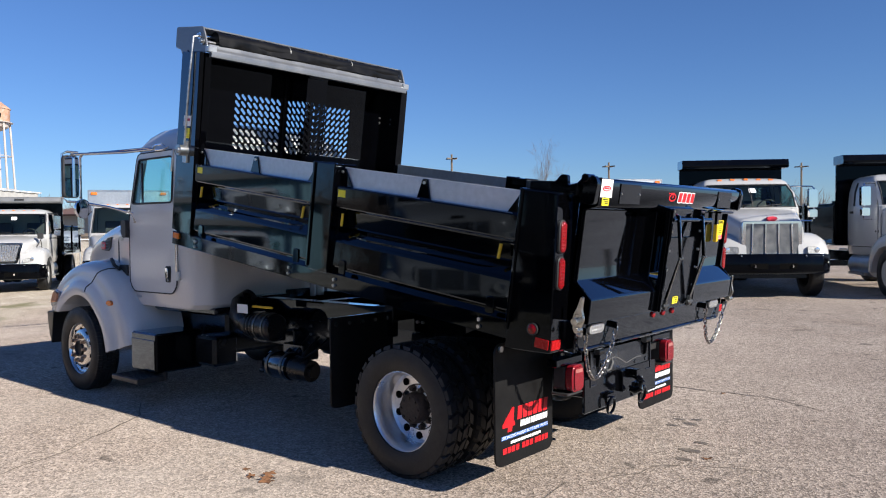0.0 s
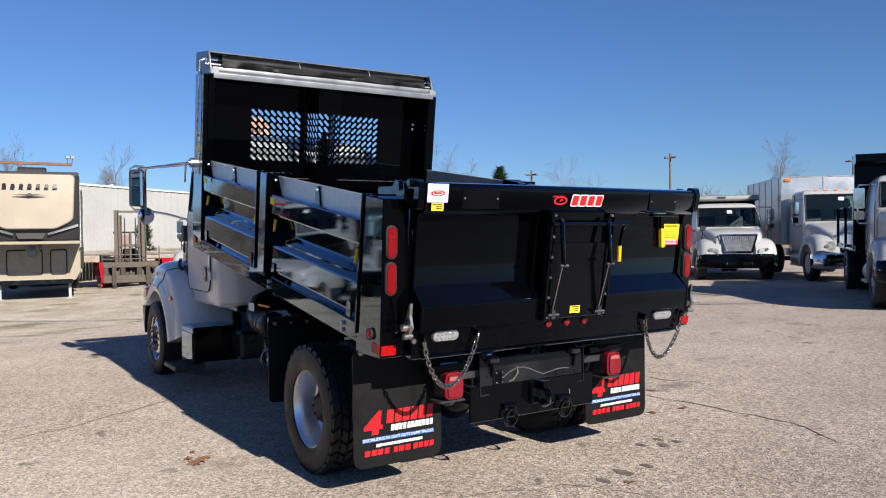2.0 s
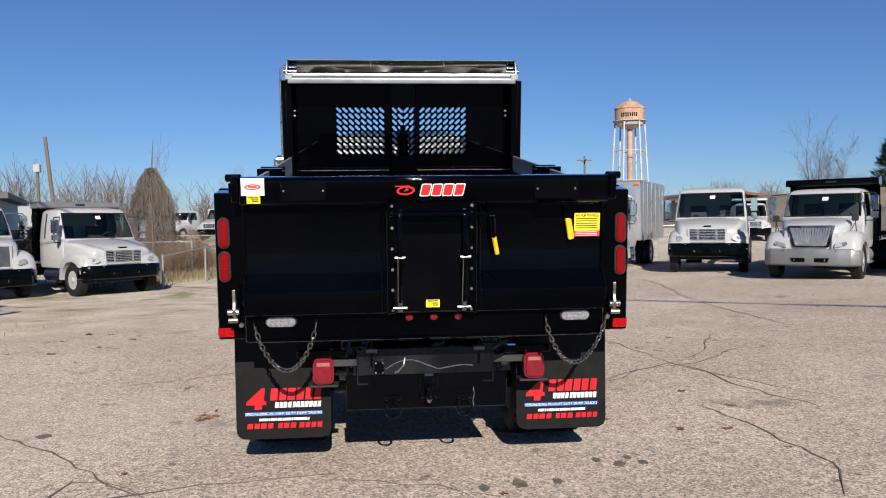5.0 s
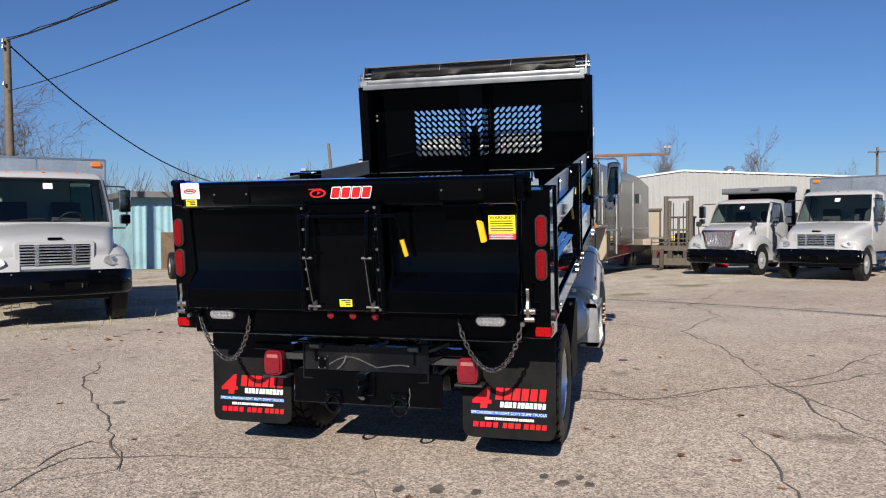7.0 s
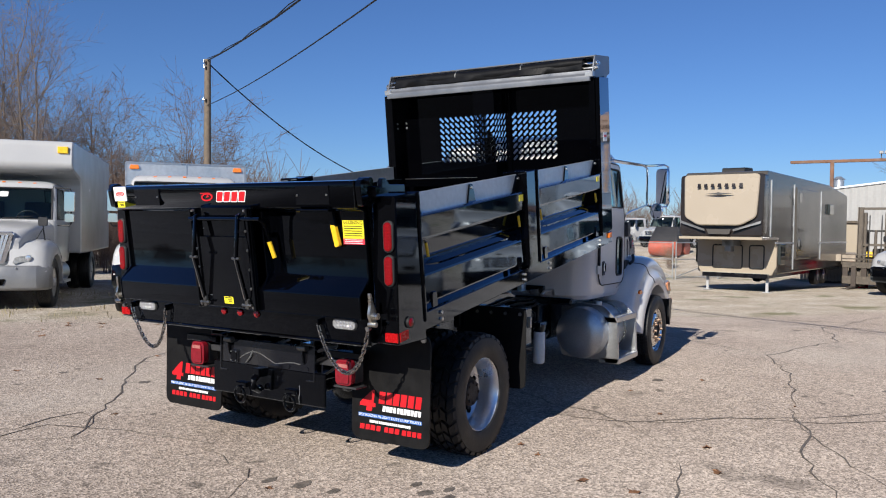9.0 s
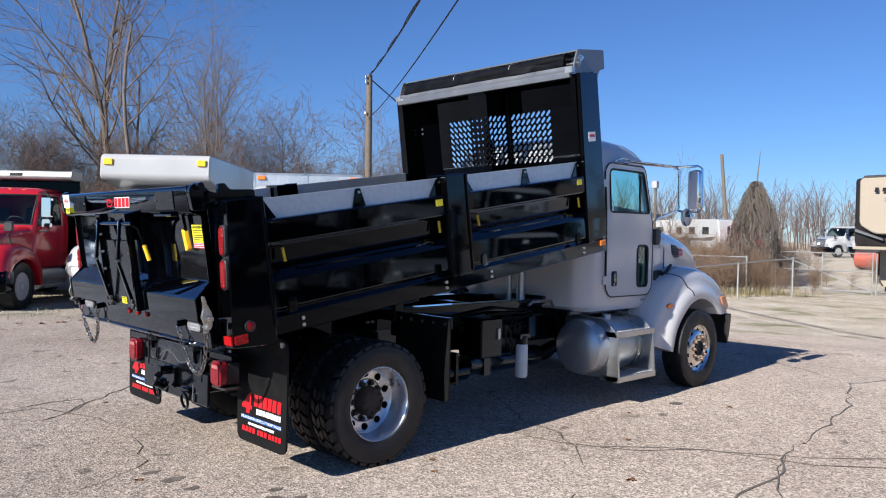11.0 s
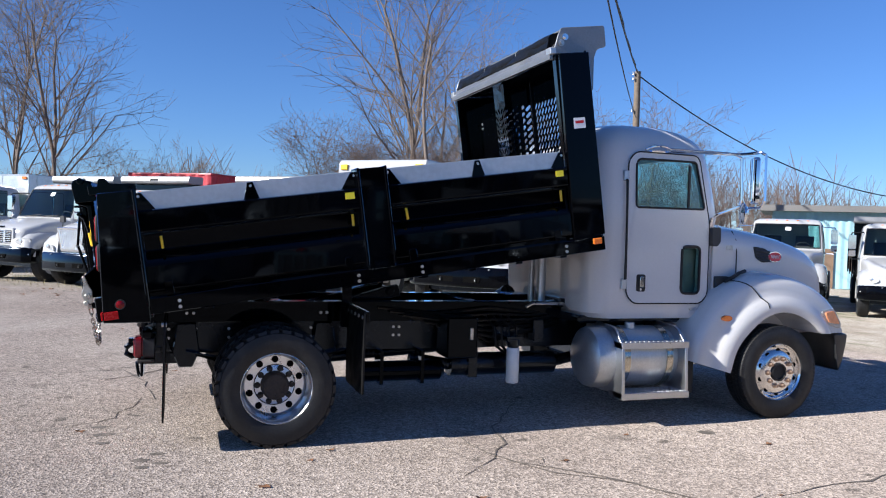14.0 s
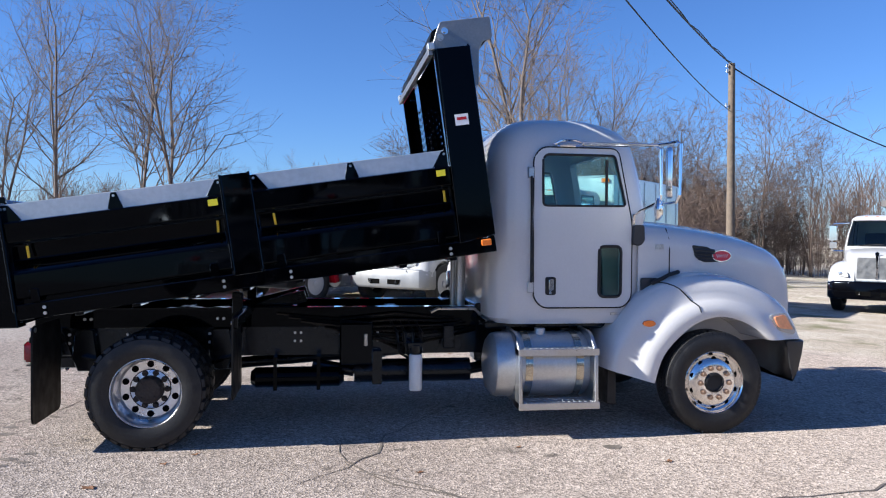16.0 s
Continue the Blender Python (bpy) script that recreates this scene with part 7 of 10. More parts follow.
    for y in (0.45, -0.45):
        bm = bm_new()
        prism(bm, soft_poly([(XB + 0.25, 1.0), (XB + 0.78, 1.0), (XB + 0.78, 1.36), (XB + 0.40, 1.40), (XB + 0.30, 2.05), (XB + 0.18, 2.05)], 0.05, 2), "y", y - 0.25, y + 0.25)
        part("seat", bm, DARK_TRIM, cab_, bevel=0.02)
    bm = bm_new()
    tube(bm, [(XF - 0.42 + 0.10 * math.cos(a), 0.45 + 0.21 * math.sin(a), hc + 0.02 + 0.17 * math.cos(a)) for a in [2 * math.pi * i / 20 for i in range(20)]], 0.014, 6, closed=True)
    part("steering_wheel", bm, RUBBER, cab_)
    bm = bm_new()
    box(bm, XB + 0.12, XF - 0.10, -0.90, 0.90, 0.96, 1.0)
    part("cab_floor", bm, DARK_TRIM, cab_)
    bm = bm_new()
    box(bm, XB + 0.14, XF - 0.55, -0.80, 0.80, zs_ + 0.01, zs_ + 0.02)
    part("roof_lining", bm, INTERIOR, cab_)
    bm = bm_new()
    box(bm, XB + 0.06, XB + 0.075, -0.88, 0.88, 0.98, hc + 0.04)
    part("rear_lining", bm, DARK_TRIM, cab_)

    def wsx(y, z):
        zz = [c[0] for c in SEC]
        w = float(np.interp(z, zz, [c[3] for c in SEC]))
        return float(np.interp(z, zz, [c[2] for c in SEC])) + 0.10 * (1 - (y / w) ** 2)
    zs = [hc + 0.03 + (zs_ - hc - 0.04) * i / 4 for i in range(5)]
    for y0, y1 in ((0.10, 0.62), (-0.55, -0.02)):
        bm = bm_new()
        tube(bm, [(wsx(y0, zs[0]) + 0.03, y0, zs[0] + 0.01), (wsx(y1, zs[0] + 0.10) + 0.02, y1, zs[0] + 0.05)], 0.008, 5)
        part("wiper", bm, RUBBER, cab_)
    bm = bm_new()
    zz = zs[-1] - 0.12
    loft(bm, [[(wsx(y, z) + 0.010, y, z) for y in (-0.02, 0.05, 0.13)] for z in (zz - 0.05, zz + 0.05)], ring=False)
    part("window_paper", bm, WHITE_LABEL, cab_, "white paper in the windscreen")
    for s in (1, -1):
        bm = bm_new()
        dp = soft_poly([(XF - 0.02, 0.98), (XF - 0.02, hc), (XF - 0.36, 2.36), (XB + 0.15, 2.36), (XB + 0.12, 0.98)], 0.06, 3)
        tube(bm, [(x, s * (float(np.interp(z, [0.9, hc, hc + 0.30, 2.36], [1.0, 1.0, 0.97, 0.90])) + 0.001), z) for x, z in dp], 0.007, 5, closed=True)
        part("door_gap", bm, RUBBER, cab_)
        bm = bm_new()
        box(bm, XB + 0.20, XB + 0.36, *sorted((s * 0.995, s * 1.02)), hc - 0.14, hc - 0.09)
        part("door_handle", bm, RUBBER, cab_, bevel=0.008)
        # mirror on two arms
        bm = bm_new()
        mx, my = XF + 0.02, s * 1.27
        tube(bm, [(XF - 0.32, s * 0.93 * cw, 2.32), (mx - 0.05, my, 2.30), (mx, my + s * 0.03, 2.24), (mx, my + s * 0.03, 1.60), (mx - 0.04, my, 1.56), (XF - 0.12, s * 1.0 * cw, 1.56)], 0.016, 6)
        part("mirror_arm", bm, CHROME if kind in ("kw", "pb") else RUBBER, cab_)
        bm = bm_new()
        prism(bm, soft_poly([(my - 0.095, 1.84), (my + 0.095, 1.84), (my + 0.095, 2.24), (my - 0.095, 2.24)], 0.03, 3), "x", mx - 0.06, mx + 0.05)
        prism(bm, soft_poly([(my - 0.085, 1.63), (my + 0.085, 1.63), (my + 0.085, 1.80), (my - 0.085, 1.80)], 0.03, 3), "x", mx - 0.05, mx + 0.05)
        part("mirror_head", bm, CHROME, cab_, bevel=0.012)
    for y in (-0.55, -0.28, 0.0, 0.28, 0.55):
        bm = bm_new()
        mk = 0.05 if kind in ("pb", "hn") else 0.032
        box(bm, -0.05, 0.05, -mk, mk, 0.0, mk * 0.9)
        part("roof_marker", bm, AMBER, cab_, bevel=0.010, m=Matrix.Translation((XF - 0.54 + 0.08 * (1 - abs(y)), y, zs_ + 0.105 - 0.02 * abs(y))))
    # hood
    bm = bm_new()
    secs = []
    for i, (x, w, zt) in enumerate(zip((XF, -0.35, 0.0, 0.35, 0.58, 0.68), hw_, (hc + 0.02, hc - 0.03, (hc + hf) / 2 + 0.05, hf + 0.06, hf, hf - 0.08))):
        r = 0.16
        ring = [(x, -w, 0.72), (x, -w, zt - r - 0.1)]
        for j in range(5):
            a = radians(180 - 90 * j / 4)
            ring.append((x, -w + r + r * math.cos(a), zt - r + r * math.sin(a) - 0.03))
        for y in (-0.3, 0, 0.3):
            ring.append((x, y * w, zt))
        for j in range(5):
            a = radians(90 - 90 * j / 4)
            ring.append((x, w - r + r * math.cos(a), zt - r + r * math.sin(a) - 0.03))
        ring += [(x, w, zt - r - 0.1), (x, w, 0.72)]
        secs.append(ring)
    loft(bm, secs)
    part("hood", bm, paint, th, angle=50)
    for s in (1, -1):
        AR = [(-0.62, 0.46), (-0.56, 0.66), (-0.44, 0.84), (-0.26, 0.97), (-0.05, 1.02), (0.17, 1.00), (0.36, 0.92), (0.50, 0.78), (0.55, 0.66)]
        OT = [(-0.95, 0.50), (-0.92, 0.80), (-0.80, 1.08), (-0.50, 1.25), (-0.12, 1.33), (0.28, 1.31), (0.56, 1.24), (0.72, 1.09), (0.77, 0.74)]
        rows = []
        for y, f in ((0.50, 1.0), (0.90, 0.97), (1.02, 0.86), (1.10, 0.66), (1.135, 0.42), (1.15, 0.15), (1.15, 0.0), (1.12, -0.02), (0.55, -0.02)):
            rows.append([(a[0] * (1 - f) + o[0] * f, s * y, a[1] * (1 - f) + o[1] * f) for a, o in zip(AR, OT)])
        bm = bm_new()
        loft(bm, rows, ring=False)
        bm.verts.ensure_lookup_table()
        for e in (0, len(AR) - 1):
            bm.faces.new([bm.verts[r * len(AR) + e] for r in range(len(rows))])
        part("fender", bm, paint, th, angle=60)
        bm = bm_new()
        loft(bm, [[(a[0], s * y, a[1] + 0.01) for a in AR] for y in (0.45, 1.10)], ring=False)
        part("wheel_well", bm, RUBBER, th)
        bm = bm_new()
        hl = soft_poly([(s * a, b) for a, b in k["lamp"]], 0.03, 3)
        prism(bm, hl, "x", 0.45, 0.800)
        bend = lambda v: 0.14 * (max(0, abs(v.co.y) - 0.66) / 0.42) ** 1.6 + 0.30 * max(0.0, v.co.z - 0.96)
        for v in bm.verts:
            v.co.x -= bend(v)
        head = part("headlamp", bm, HEAD_LENS, th, "clear headlamp", bevel=0.014, seg=2)
        bm = bm_new()
        lathe(bm, [(0.050, 0.0), (0.046, 0.005), (0.025, 0.007), (0.0, 0.008)], (0.0, 0, 0), "x", 16)
        by = s * (sum(p[0] for p in k["lamp"]) / len(k["lamp"]) - 0.04)
        bz = sum(p[1] for p in k["lamp"]) / len(k["lamp"])
        part("lamp_bulb", bm, GRILLE_BRIGHT, head, "bright reflector bowl", m=Matrix.Translation((0.800 - 0.14 * (max(0, abs(by) - 0.66) / 0.42) ** 1.6 - 0.30 * max(0, bz - 0.96), by, bz)))
        if kind != "m2":
            bm = bm_new()
            prism(bm, soft_poly([(s * 1.00, bz - 0.05), (s * 1.085, bz - 0.03), (s * 1.07, bz + 0.05), (s * 0.99, bz + 0.06)], 0.02, 2), "x", 0.45, 0.803)
            for v in bm.verts:
                v.co.x -= bend(v)
            part("turn_lamp", bm, AMBER_PALE, head, "amber turn lamp", bevel=0.012)
        if kind == "ih":
            # small round mirrors on stalks over the fenders
            bm = bm_new()
            tube(bm, [(0.16, s * 0.98, 1.22), (0.22, s * 0.96, 1.46), (0.22, s * 0.95, 1.62)], 0.012, 6)
            tube(bm, [(0.34, s * 0.86, 1.30), (0.23, s * 0.95, 1.50)], 0.009, 6)
            part("mirror_stalk", bm, RUBBER, th)
            bm = bm_new()
            prism(bm, soft_poly([(s * 0.95 - 0.08, 1.55), (s * 0.95 + 0.08, 1.55), (s * 0.95 + 0.08, 1.72), (s * 0.95 - 0.08, 1.72)], 0.035, 3), "x", 0.19, 0.26)
            part("fender_mirror", bm, PLASTIC, th, "black fender mirror", bevel=0.015)
        # seam between hood and fender, seam of the hood at the cowl
        bm = bm_new()
        tube(bm, [(XF + 0.05, s * 0.972, 0.95), (XF + 0.05, s * 0.972, hc - 0.22), (XF + 0.05, s * 0.93, hc - 0.10), (XF + 0.05, s * 0.80, hc - 0.005)], 0.006, 5)
        part("hood_seam", bm, RUBBER, th)
        bm = bm_new()
        box(bm, -0.80, -0.62, *sorted((s * 0.88, s * 1.0)), 1.28, 1.34)
        part("hood_intake", bm, RUBBER, th, bevel=0.01)
    # grille
    x = 0.70
    bm = bm_new()
    o = [(-k["gb"] - 0.07, k["z0"] - 0.06), (k["gb"] + 0.07, k["z0"] - 0.06), (k["gt"] + 0.08, k["z1"] + 0.06), (-k["gt"] - 0.08, k["z1"] + 0.06)]
    prism(bm, soft_poly(o, 0.09 if kind == "m2" else 0.06, 4), "x", x - 0.12, x + 0.02)
    part("grille_surround", bm, k["rim"], th, bevel=0.012)
    bm = bm_new()
    prism(bm, [(-k["gb"], k["z0"]), (k["gb"], k["z0"]), (k["gt"], k["z1"]), (-k["gt"], k["z1"])], "x", x, x + 0.024)
    part("grille_mesh", bm, RECESS_SHADE if kind in ("ih", "m2", "hn") else GRILLE_MESH, th)
    for i in range(k["bars"]):
        bm = bm_new()
        if k["upright"]:
            u = (i + 0.5) / k["bars"] * 2 - 1
            w = 0.026 if k["bars"] > 6 else 0.014
            if kind == "kw":
                u, w = (0.0, 0.03) if i == 0 else (0.0, 0.012)
            prism(bm, [(u * k["gb"] - w, k["z0"]), (u * k["gb"] + w, k["z0"]), (u * k["gt"] + w, k["z1"]), (u * k["gt"] - w, k["z1"])], "x", x + 0.024, x + 0.045)
        else:
            z = k["z0"] + (k["z1"] - k["z0"]) * (i + 0.5) / k["bars"]
            w = k["gb"] + (k["gt"] - k["gb"]) * (i + 0.5) / k["bars"]
            box(bm, x + 0.024, x + 0.045, -w, w, z - 0.012, z + 0.010)
        part("grille_bar", bm, k["barm"], th, bevel=0.004)
    if kind == "m2":
        for yy in (-0.26, 0.26):
            bm = bm_new()
            box(bm, x + 0.024, x + 0.040, yy - 0.03, yy + 0.03, k["z0"], k["z1"])
            part("grille_strut", bm, k["barm"], th)
        bm = bm_new()
        prism(bm, soft_poly([(-0.11, 1.385), (0.11, 1.385), (0.10, 1.42), (-0.10, 1.42)], 0.012, 2), "x", 0.60, 0.722)
        part("nose_badge", bm, BLACK_SATIN, th)
    if kind == "kw":
        bm = bm_new()
        prism(bm, [(-0.035, 1.44), (0.0, 1.0), (0.035, 1.44), (0.05, 1.54), (0.0, 1.58), (-0.05, 1.54)], "x", 0.70, 0.752)
        part("nose_badge", bm, CHROME, th, "chrome nose blade", bevel=0.006)
    if kind == "pb":
        bm = bm_new()
        prism(bm, [(0.10 * math.cos(a), 1.60 + 0.045 * math.sin(a)) for a in [2 * math.pi * i / 20 for i in range(20)]], "x", 0.62, 0.735)
        part("nose_badge", bm, RED_LABEL, th, "red oval badge")
    # bumper and frame
    bm = bm_new()
    rows = []
    b0, b1 = k.get("bump", (0.50, 0.90))
    for z, d in ((b0, 0.03), (b0 + 0.05, 0.0), (b1 - 0.05, 0.0), (b1, 0.025)):
        rows.append([(0.42, -1.16 + d, z), (0.66 - d, -1.14 + d, z), (0.80 - d, -0.95, z), (0.86 - d, 0, z), (0.80 - d, 0.95, z), (0.66 - d, 1.14 - d, z), (0.42, 1.16 - d, z), (0.40, 0.9, z), (0.60, 0, z), (0.40, -0.9, z)])
    loft(bm, rows)
    bp = part("bumper", bm, bumper, th, bevel=0.008)
    # raised block, its black painted in for the shade of the slot
    bm = bm_new()
    prism(bm, soft_poly([(-0.42, b0 + 0.10), (0.42, b0 + 0.10), (0.46, b0 + 0.21), (-0.46, b0 + 0.21)], 0.02, 2), "x", 0.80, 0.853)
    part("bumper_slot", bm, RECESS_SHADE, bp)
    for s in (1, -1):
        bm = bm_new()
        tube(bm, [(0.84, s * 0.36, b0 + 0.18), (0.885, s * 0.36, b0 + 0.175), (0.885, s * 0.36, b0 + 0.14), (0.84, s * 0.36, b0 + 0.135)], 0.012, 6)
        part("tow_hook", bm, DARK_STEEL, bp)
        bm = bm_new()
        cyl(bm, (0.80, s * 0.62, b1 - 0.04), (0.845, s * 0.62, b1 - 0.04), 0.014, seg=8)
        part("bumper_bolt", bm, STEEL, bp)
    bm = bm_new()
    for s in (1, -1):
        box(bm, -length - 0.9, 0.4, *sorted((s * 0.36, s * 0.43)), 0.58, 0.82)
    box(bm, -0.5, 0.3, -0.9, 0.9, 0.38, 0.5)
    box(bm, -length + 0.1, -length + 0.3, -0.9, 0.9, 0.40, 0.55)
    box(bm, -2.0, -0.6, -0.90, 0.90, 0.55, 0.85)
    part("chassis_frame", bm, CHASSIS, th, bevel=0.01)
    for s in (1, -1):
        bm = bm_new()
        cyl(bm, (-1.9, s * 0.82, 0.58), (-0.95, s * 0.82, 0.58), 0.25, seg=20)
        box(bm, -1.8, -1.05, *sorted((s * 1.0, s * 1.10)), 0.38, 0.43)
        part("fuel_tank", bm, ALU_MATT if kind != "m2" else CHASSIS, th, bevel=0.0)
    # bodies
    x0, x1 = -length - 1.1, XB - 0.12
    if body in ("dump", "dark_dump"):
        wall = tall - 0.15
        bm = bm_new()
        box(bm, x0, x1, -1.16, 1.16, 0.98, 1.10)
        for s in (1, -1):
            box(bm, x0, x1, *sorted((s * 1.10, s * 1.17)), 1.10, 1.95)
            for xx in (x0 + 0.1, (x0 + x1) / 2, x1 - 0.1):
                box(bm, xx - 0.08, xx + 0.08, *sorted((s * 1.17, s * 1.20)), 1.0, 2.0)
        box(bm, x0, x0 + 0.08, -1.16, 1.16, 1.10, 1.95)
        db = part("dump_bed", bm, BLACK, th, "black dump bed", bevel=0.008)
        bm = bm_new()
        for y0, y1 in ((-1.18, -0.72), (-0.12, 0.12), (0.72, 1.18)):
            box(bm, x1 - 0.04, x1 + 0.0, y0, y1, 1.10, wall)
        for y0, y1 in ((-0.72, -0.12), (0.12, 0.72)):
            box(bm, x1 - 0.04, x1 + 0.0, y0, y1, 1.10, 2.05)
            box(bm, x1 - 0.04, x1 + 0.0, y0, y1, 2.40, wall)
        part("front_wall", bm, BLACK, th)
        for (y0, y1), ln in (((-0.72, -0.12), 1), ((0.12, 0.72), -1)):
            bm = bm_new()
            slotted(bm, y0, y1, 2.05, 2.40, x1 - 0.02, 7, 5, ln)
            part("slotted_panel", bm, BLACK, th, angle=60)
        bm = bm_new()
        prism(bm, soft_poly([(x1 - 0.10, wall), (x1 + 0.42, wall), (x1 + 0.46, wall + 0.06), (x1 + 0.42, wall + 0.20), (x1 - 0.10, wall + 0.20)], 0.03, 3), "y", -1.20, 1.20)
        hs = part("tarp_housing", bm, GREY_TARP if body == "dump" else BLACK_SATIN, th, "grey tarp housing" if body == "dump" else "black tarp housing", bevel=0.006)
        if sign:
            for i in range(5):
                a = -0.13 + 0.055 * i
                bm = bm_new()
                prism(bm, [(a, wall + 0.08), (a + 0.042, wall + 0.08), (a + 0.050, wall + 0.14), (a + 0.008, wall + 0.14)], "x", x1 + 0.44, x1 + 0.462)
                part("sign_bar", bm, BLACK_PRINT, hs)
    elif body == "box":
        bm = bm_new()
        box(bm, x0 - 0.8, x1, -1.22, 1.22, 0.98, tall)
        bx = part("cargo_box", bm, SILVER_BOX, th, "silver metal cargo box", bevel=0.02)
        bm = bm_new()
        for s in (1, -1):
            box(bm, x1, x1 + 0.012, *sorted((s * 1.19, s * 1.225)), 1.0, tall - 0.02)
            for xx in np.linspace(x0 - 0.6, x1 - 0.3, 6):
                box(bm, xx - 0.02, xx + 0.02, *sorted((s * 1.22, s * 1.235)), 1.0, tall - 0.05)
        box(bm, x1, x1 + 0.012, -1.19, 1.19, tall - 0.04, tall - 0.01)
        box(bm, x1, x1 + 0.008, -0.012, 0.012, 2.4, tall - 0.04)
        part("box_trim", bm, ALU, th)
        for s in (1, -1):
            bm = bm_new()
            prism(bm, soft_poly([(s * 1.14, tall - 0.16), (s * 0.94, tall - 0.16), (s * 0.96, tall - 0.07), (s * 1.12, tall - 0.07)], 0.02, 2), "x", x1, x1 + 0.05)
            part("clearance_lamp", bm, AMBER, th, "amber clearance lamp", bevel=0.008)
    elif body == "van":
        bm = bm_new()
        prof = soft_poly([(x0 - 0.8, 0.95), (x1, 0.95), (x1, 2.45), (x1 + 0.10, 2.56), (x1 + 1.02, 2.70), (x1 + 1.10, 2.80), (x1 + 1.06, tall - 0.08), (x1 + 0.98, tall), (x0 - 0.8, tall)], 0.07, 4)
        prism(bm, prof, "y", -1.24, 1.24)
        part("van_body", bm, WHITE_OLD, th, "white van body with a cabover nose", bevel=0.03)
        for s in (1, -1):
            bm = bm_new()
            box(bm, x1 + 1.0, x1 + 1.12, *sorted((s * 1.15, s * 0.95)), tall - 0.26, tall - 0.12)
            part("clearance_lamp", bm, YELLOW, th, "amber warning lamp", bevel=0.012)
    elif body == "flat":
        bm = bm_new()
        box(bm, x0, x1, -1.2, 1.2, 1.0, 1.12)
        for i in range(9):
            xx = x0 + 0.1 + (x1 - x0 - 0.2) * i / 8
            for s in (1, -1):
                box(bm, xx - 0.03, xx + 0.03, *sorted((s * 1.12, s * 1.18)), 1.12, 1.9)
        for s in (1, -1):
            for z in (1.4, 1.85):
                box(bm, x0, x1, *sorted((s * 1.13, s * 1.17)), z, z + 0.07)
        box(bm, x1 - 0.08, x1, -1.18, 1.18, 1.12, tall)
        part("stake_bed", bm, BLACK, th, "black stake bed", bevel=0.006)
    return th


# row along the trees
parked_truck("box_truck", "white truck with a tall silver cargo box", "m2", WHITE_OLD, "box", at(-8.35, -3.10, 47.5), tall=2.92)
parked_truck("van_truck", "white truck with a white cabover van body", "ih", WHITE_OLD, "van", at(-6.57, -6.29, 47.5), bumper=GREY_TARP, tall=3.3)
parked_truck("red_dump_truck", "red truck with chrome grille and grey tarp housing", "ih", RED_PAINT, "dump", at(-3.67, -7.25, 47.5), tall=2.82)
parked_truck("dump_truck_parked", "white truck with chrome grille and black dump bed", "ih", WHITE_OLD, "dump", at(-0.76, -9.38, 47.5), tall=2.82)
parked_truck("dump_truck_parked", "white truck with bar grille and grey tarp housing", "m2", WHITE_OLD, "dump", at(1.22, -11.3, 47.5), tall=2.82)
parked_truck("box_truck", "white truck with a pale cargo box beside the trees", "m2", WHITE_OLD, "box", at(4.3, -15.0, 47.5), tall=3.0)
parked_truck("bare_chassis_truck", "white truck with a split radiator grille and no body", "kw", WHITE_OLD, "none", at(-18.82, -5.97, 43), tall=2.9)
parked_truck("dump_truck_parked", "white truck with bar grille and slotted headboard", "m2", WHITE_OLD, "dump", at(-20.15, -3.1, 45) @ Matrix.Diagonal((1, 1, 0.945, 1)), tall=2.75)
# row by the caravan
parked_truck("dump_truck_parked", "white truck with chrome grille beside a fork-lift", "ih", WHITE_OLD, "dump", at(-24.5, 8.95, -32), tall=2.82)
parked_truck("box_truck", "white truck with a silver cargo box, black bumper", "m2", WHITE_OLD, "box", at(-21.9, 11.30, -30), tall=3.05)
parked_truck("bare_chassis_truck", "white truck with wide bar grille and no body", "m2", WHITE_OLD, "none", at(-20.3, 14.55, -28), tall=2.8)
# row on the far side
parked_truck("dump_truck_parked", "white truck with chrome grille and dark dump bed", "ih", WHITE_OLD, "dark_dump", at(-16.48, 15.71, -42) @ Matrix.Diagonal((1, 0.97, 0.95, 1)), bumper=GREY_TARP, tall=2.72)
parked_truck("dump_truck_parked", "white truck with bar grille and grey tarp housing", "m2", WHITE_OLD, "dump", at(-15.2, 18.75, -42) @ Matrix.Diagonal((1, 0.97, 0.95, 1)), tall=2.72)
parked_truck("dump_truck_parked", "white truck with chrome grille and slotted headboard", "ih", WHITE_OLD, "dump", at(-13.4, 21.5, -42) @ Matrix.Diagonal((1, 0.97, 0.95, 1)), tall=2.72)
parked_truck("box_truck", "white truck with chrome bumper and silver box", "hn", WHITE_OLD, "box", at(-10.5, 22.7, -42), bumper=CHROME, tall=3.1)
parked_truck("dump_truck_parked", "white truck with tall chrome grille and black dump bed", "pb", WHITE_OLD, "dark_dump", at(-5.3, 16.5, -55), tall=2.95, sign=False)
parked_truck("dump_truck_parked", "white truck with tall chrome grille and black dump bed", "pb", WHITE_OLD, "dark_dump", at(-2.2, 17.9, -55), tall=2.95, sign=False)

# ---- fifth-wheel caravan ----
RVM = at(-23.6, 3.49, -7.5) @ Matrix.Diagonal((1, 1.05, 0.985, 1))
rv = thing("caravan", "cream and taupe fifth-wheel caravan on jacks", "caravan", m=RVM)
bm = bm_new()
prof = soft_poly([(-1.75, 0.62), (-1.87, 1.46), (-0.15, 1.46), (-0.30, 1.70), (-0.32, 2.6), (-0.40, 3.45), (-0.55, 3.62), (-9.0, 3.62), (-12.4, 3.35), (-12.5, 0.62)], 0.12, 4)
prism(bm, prof, "y", -1.22, 1.22)
part("body", bm, RV_TAUPE, rv, "glossy taupe side walls", bevel=0.03, angle=30)
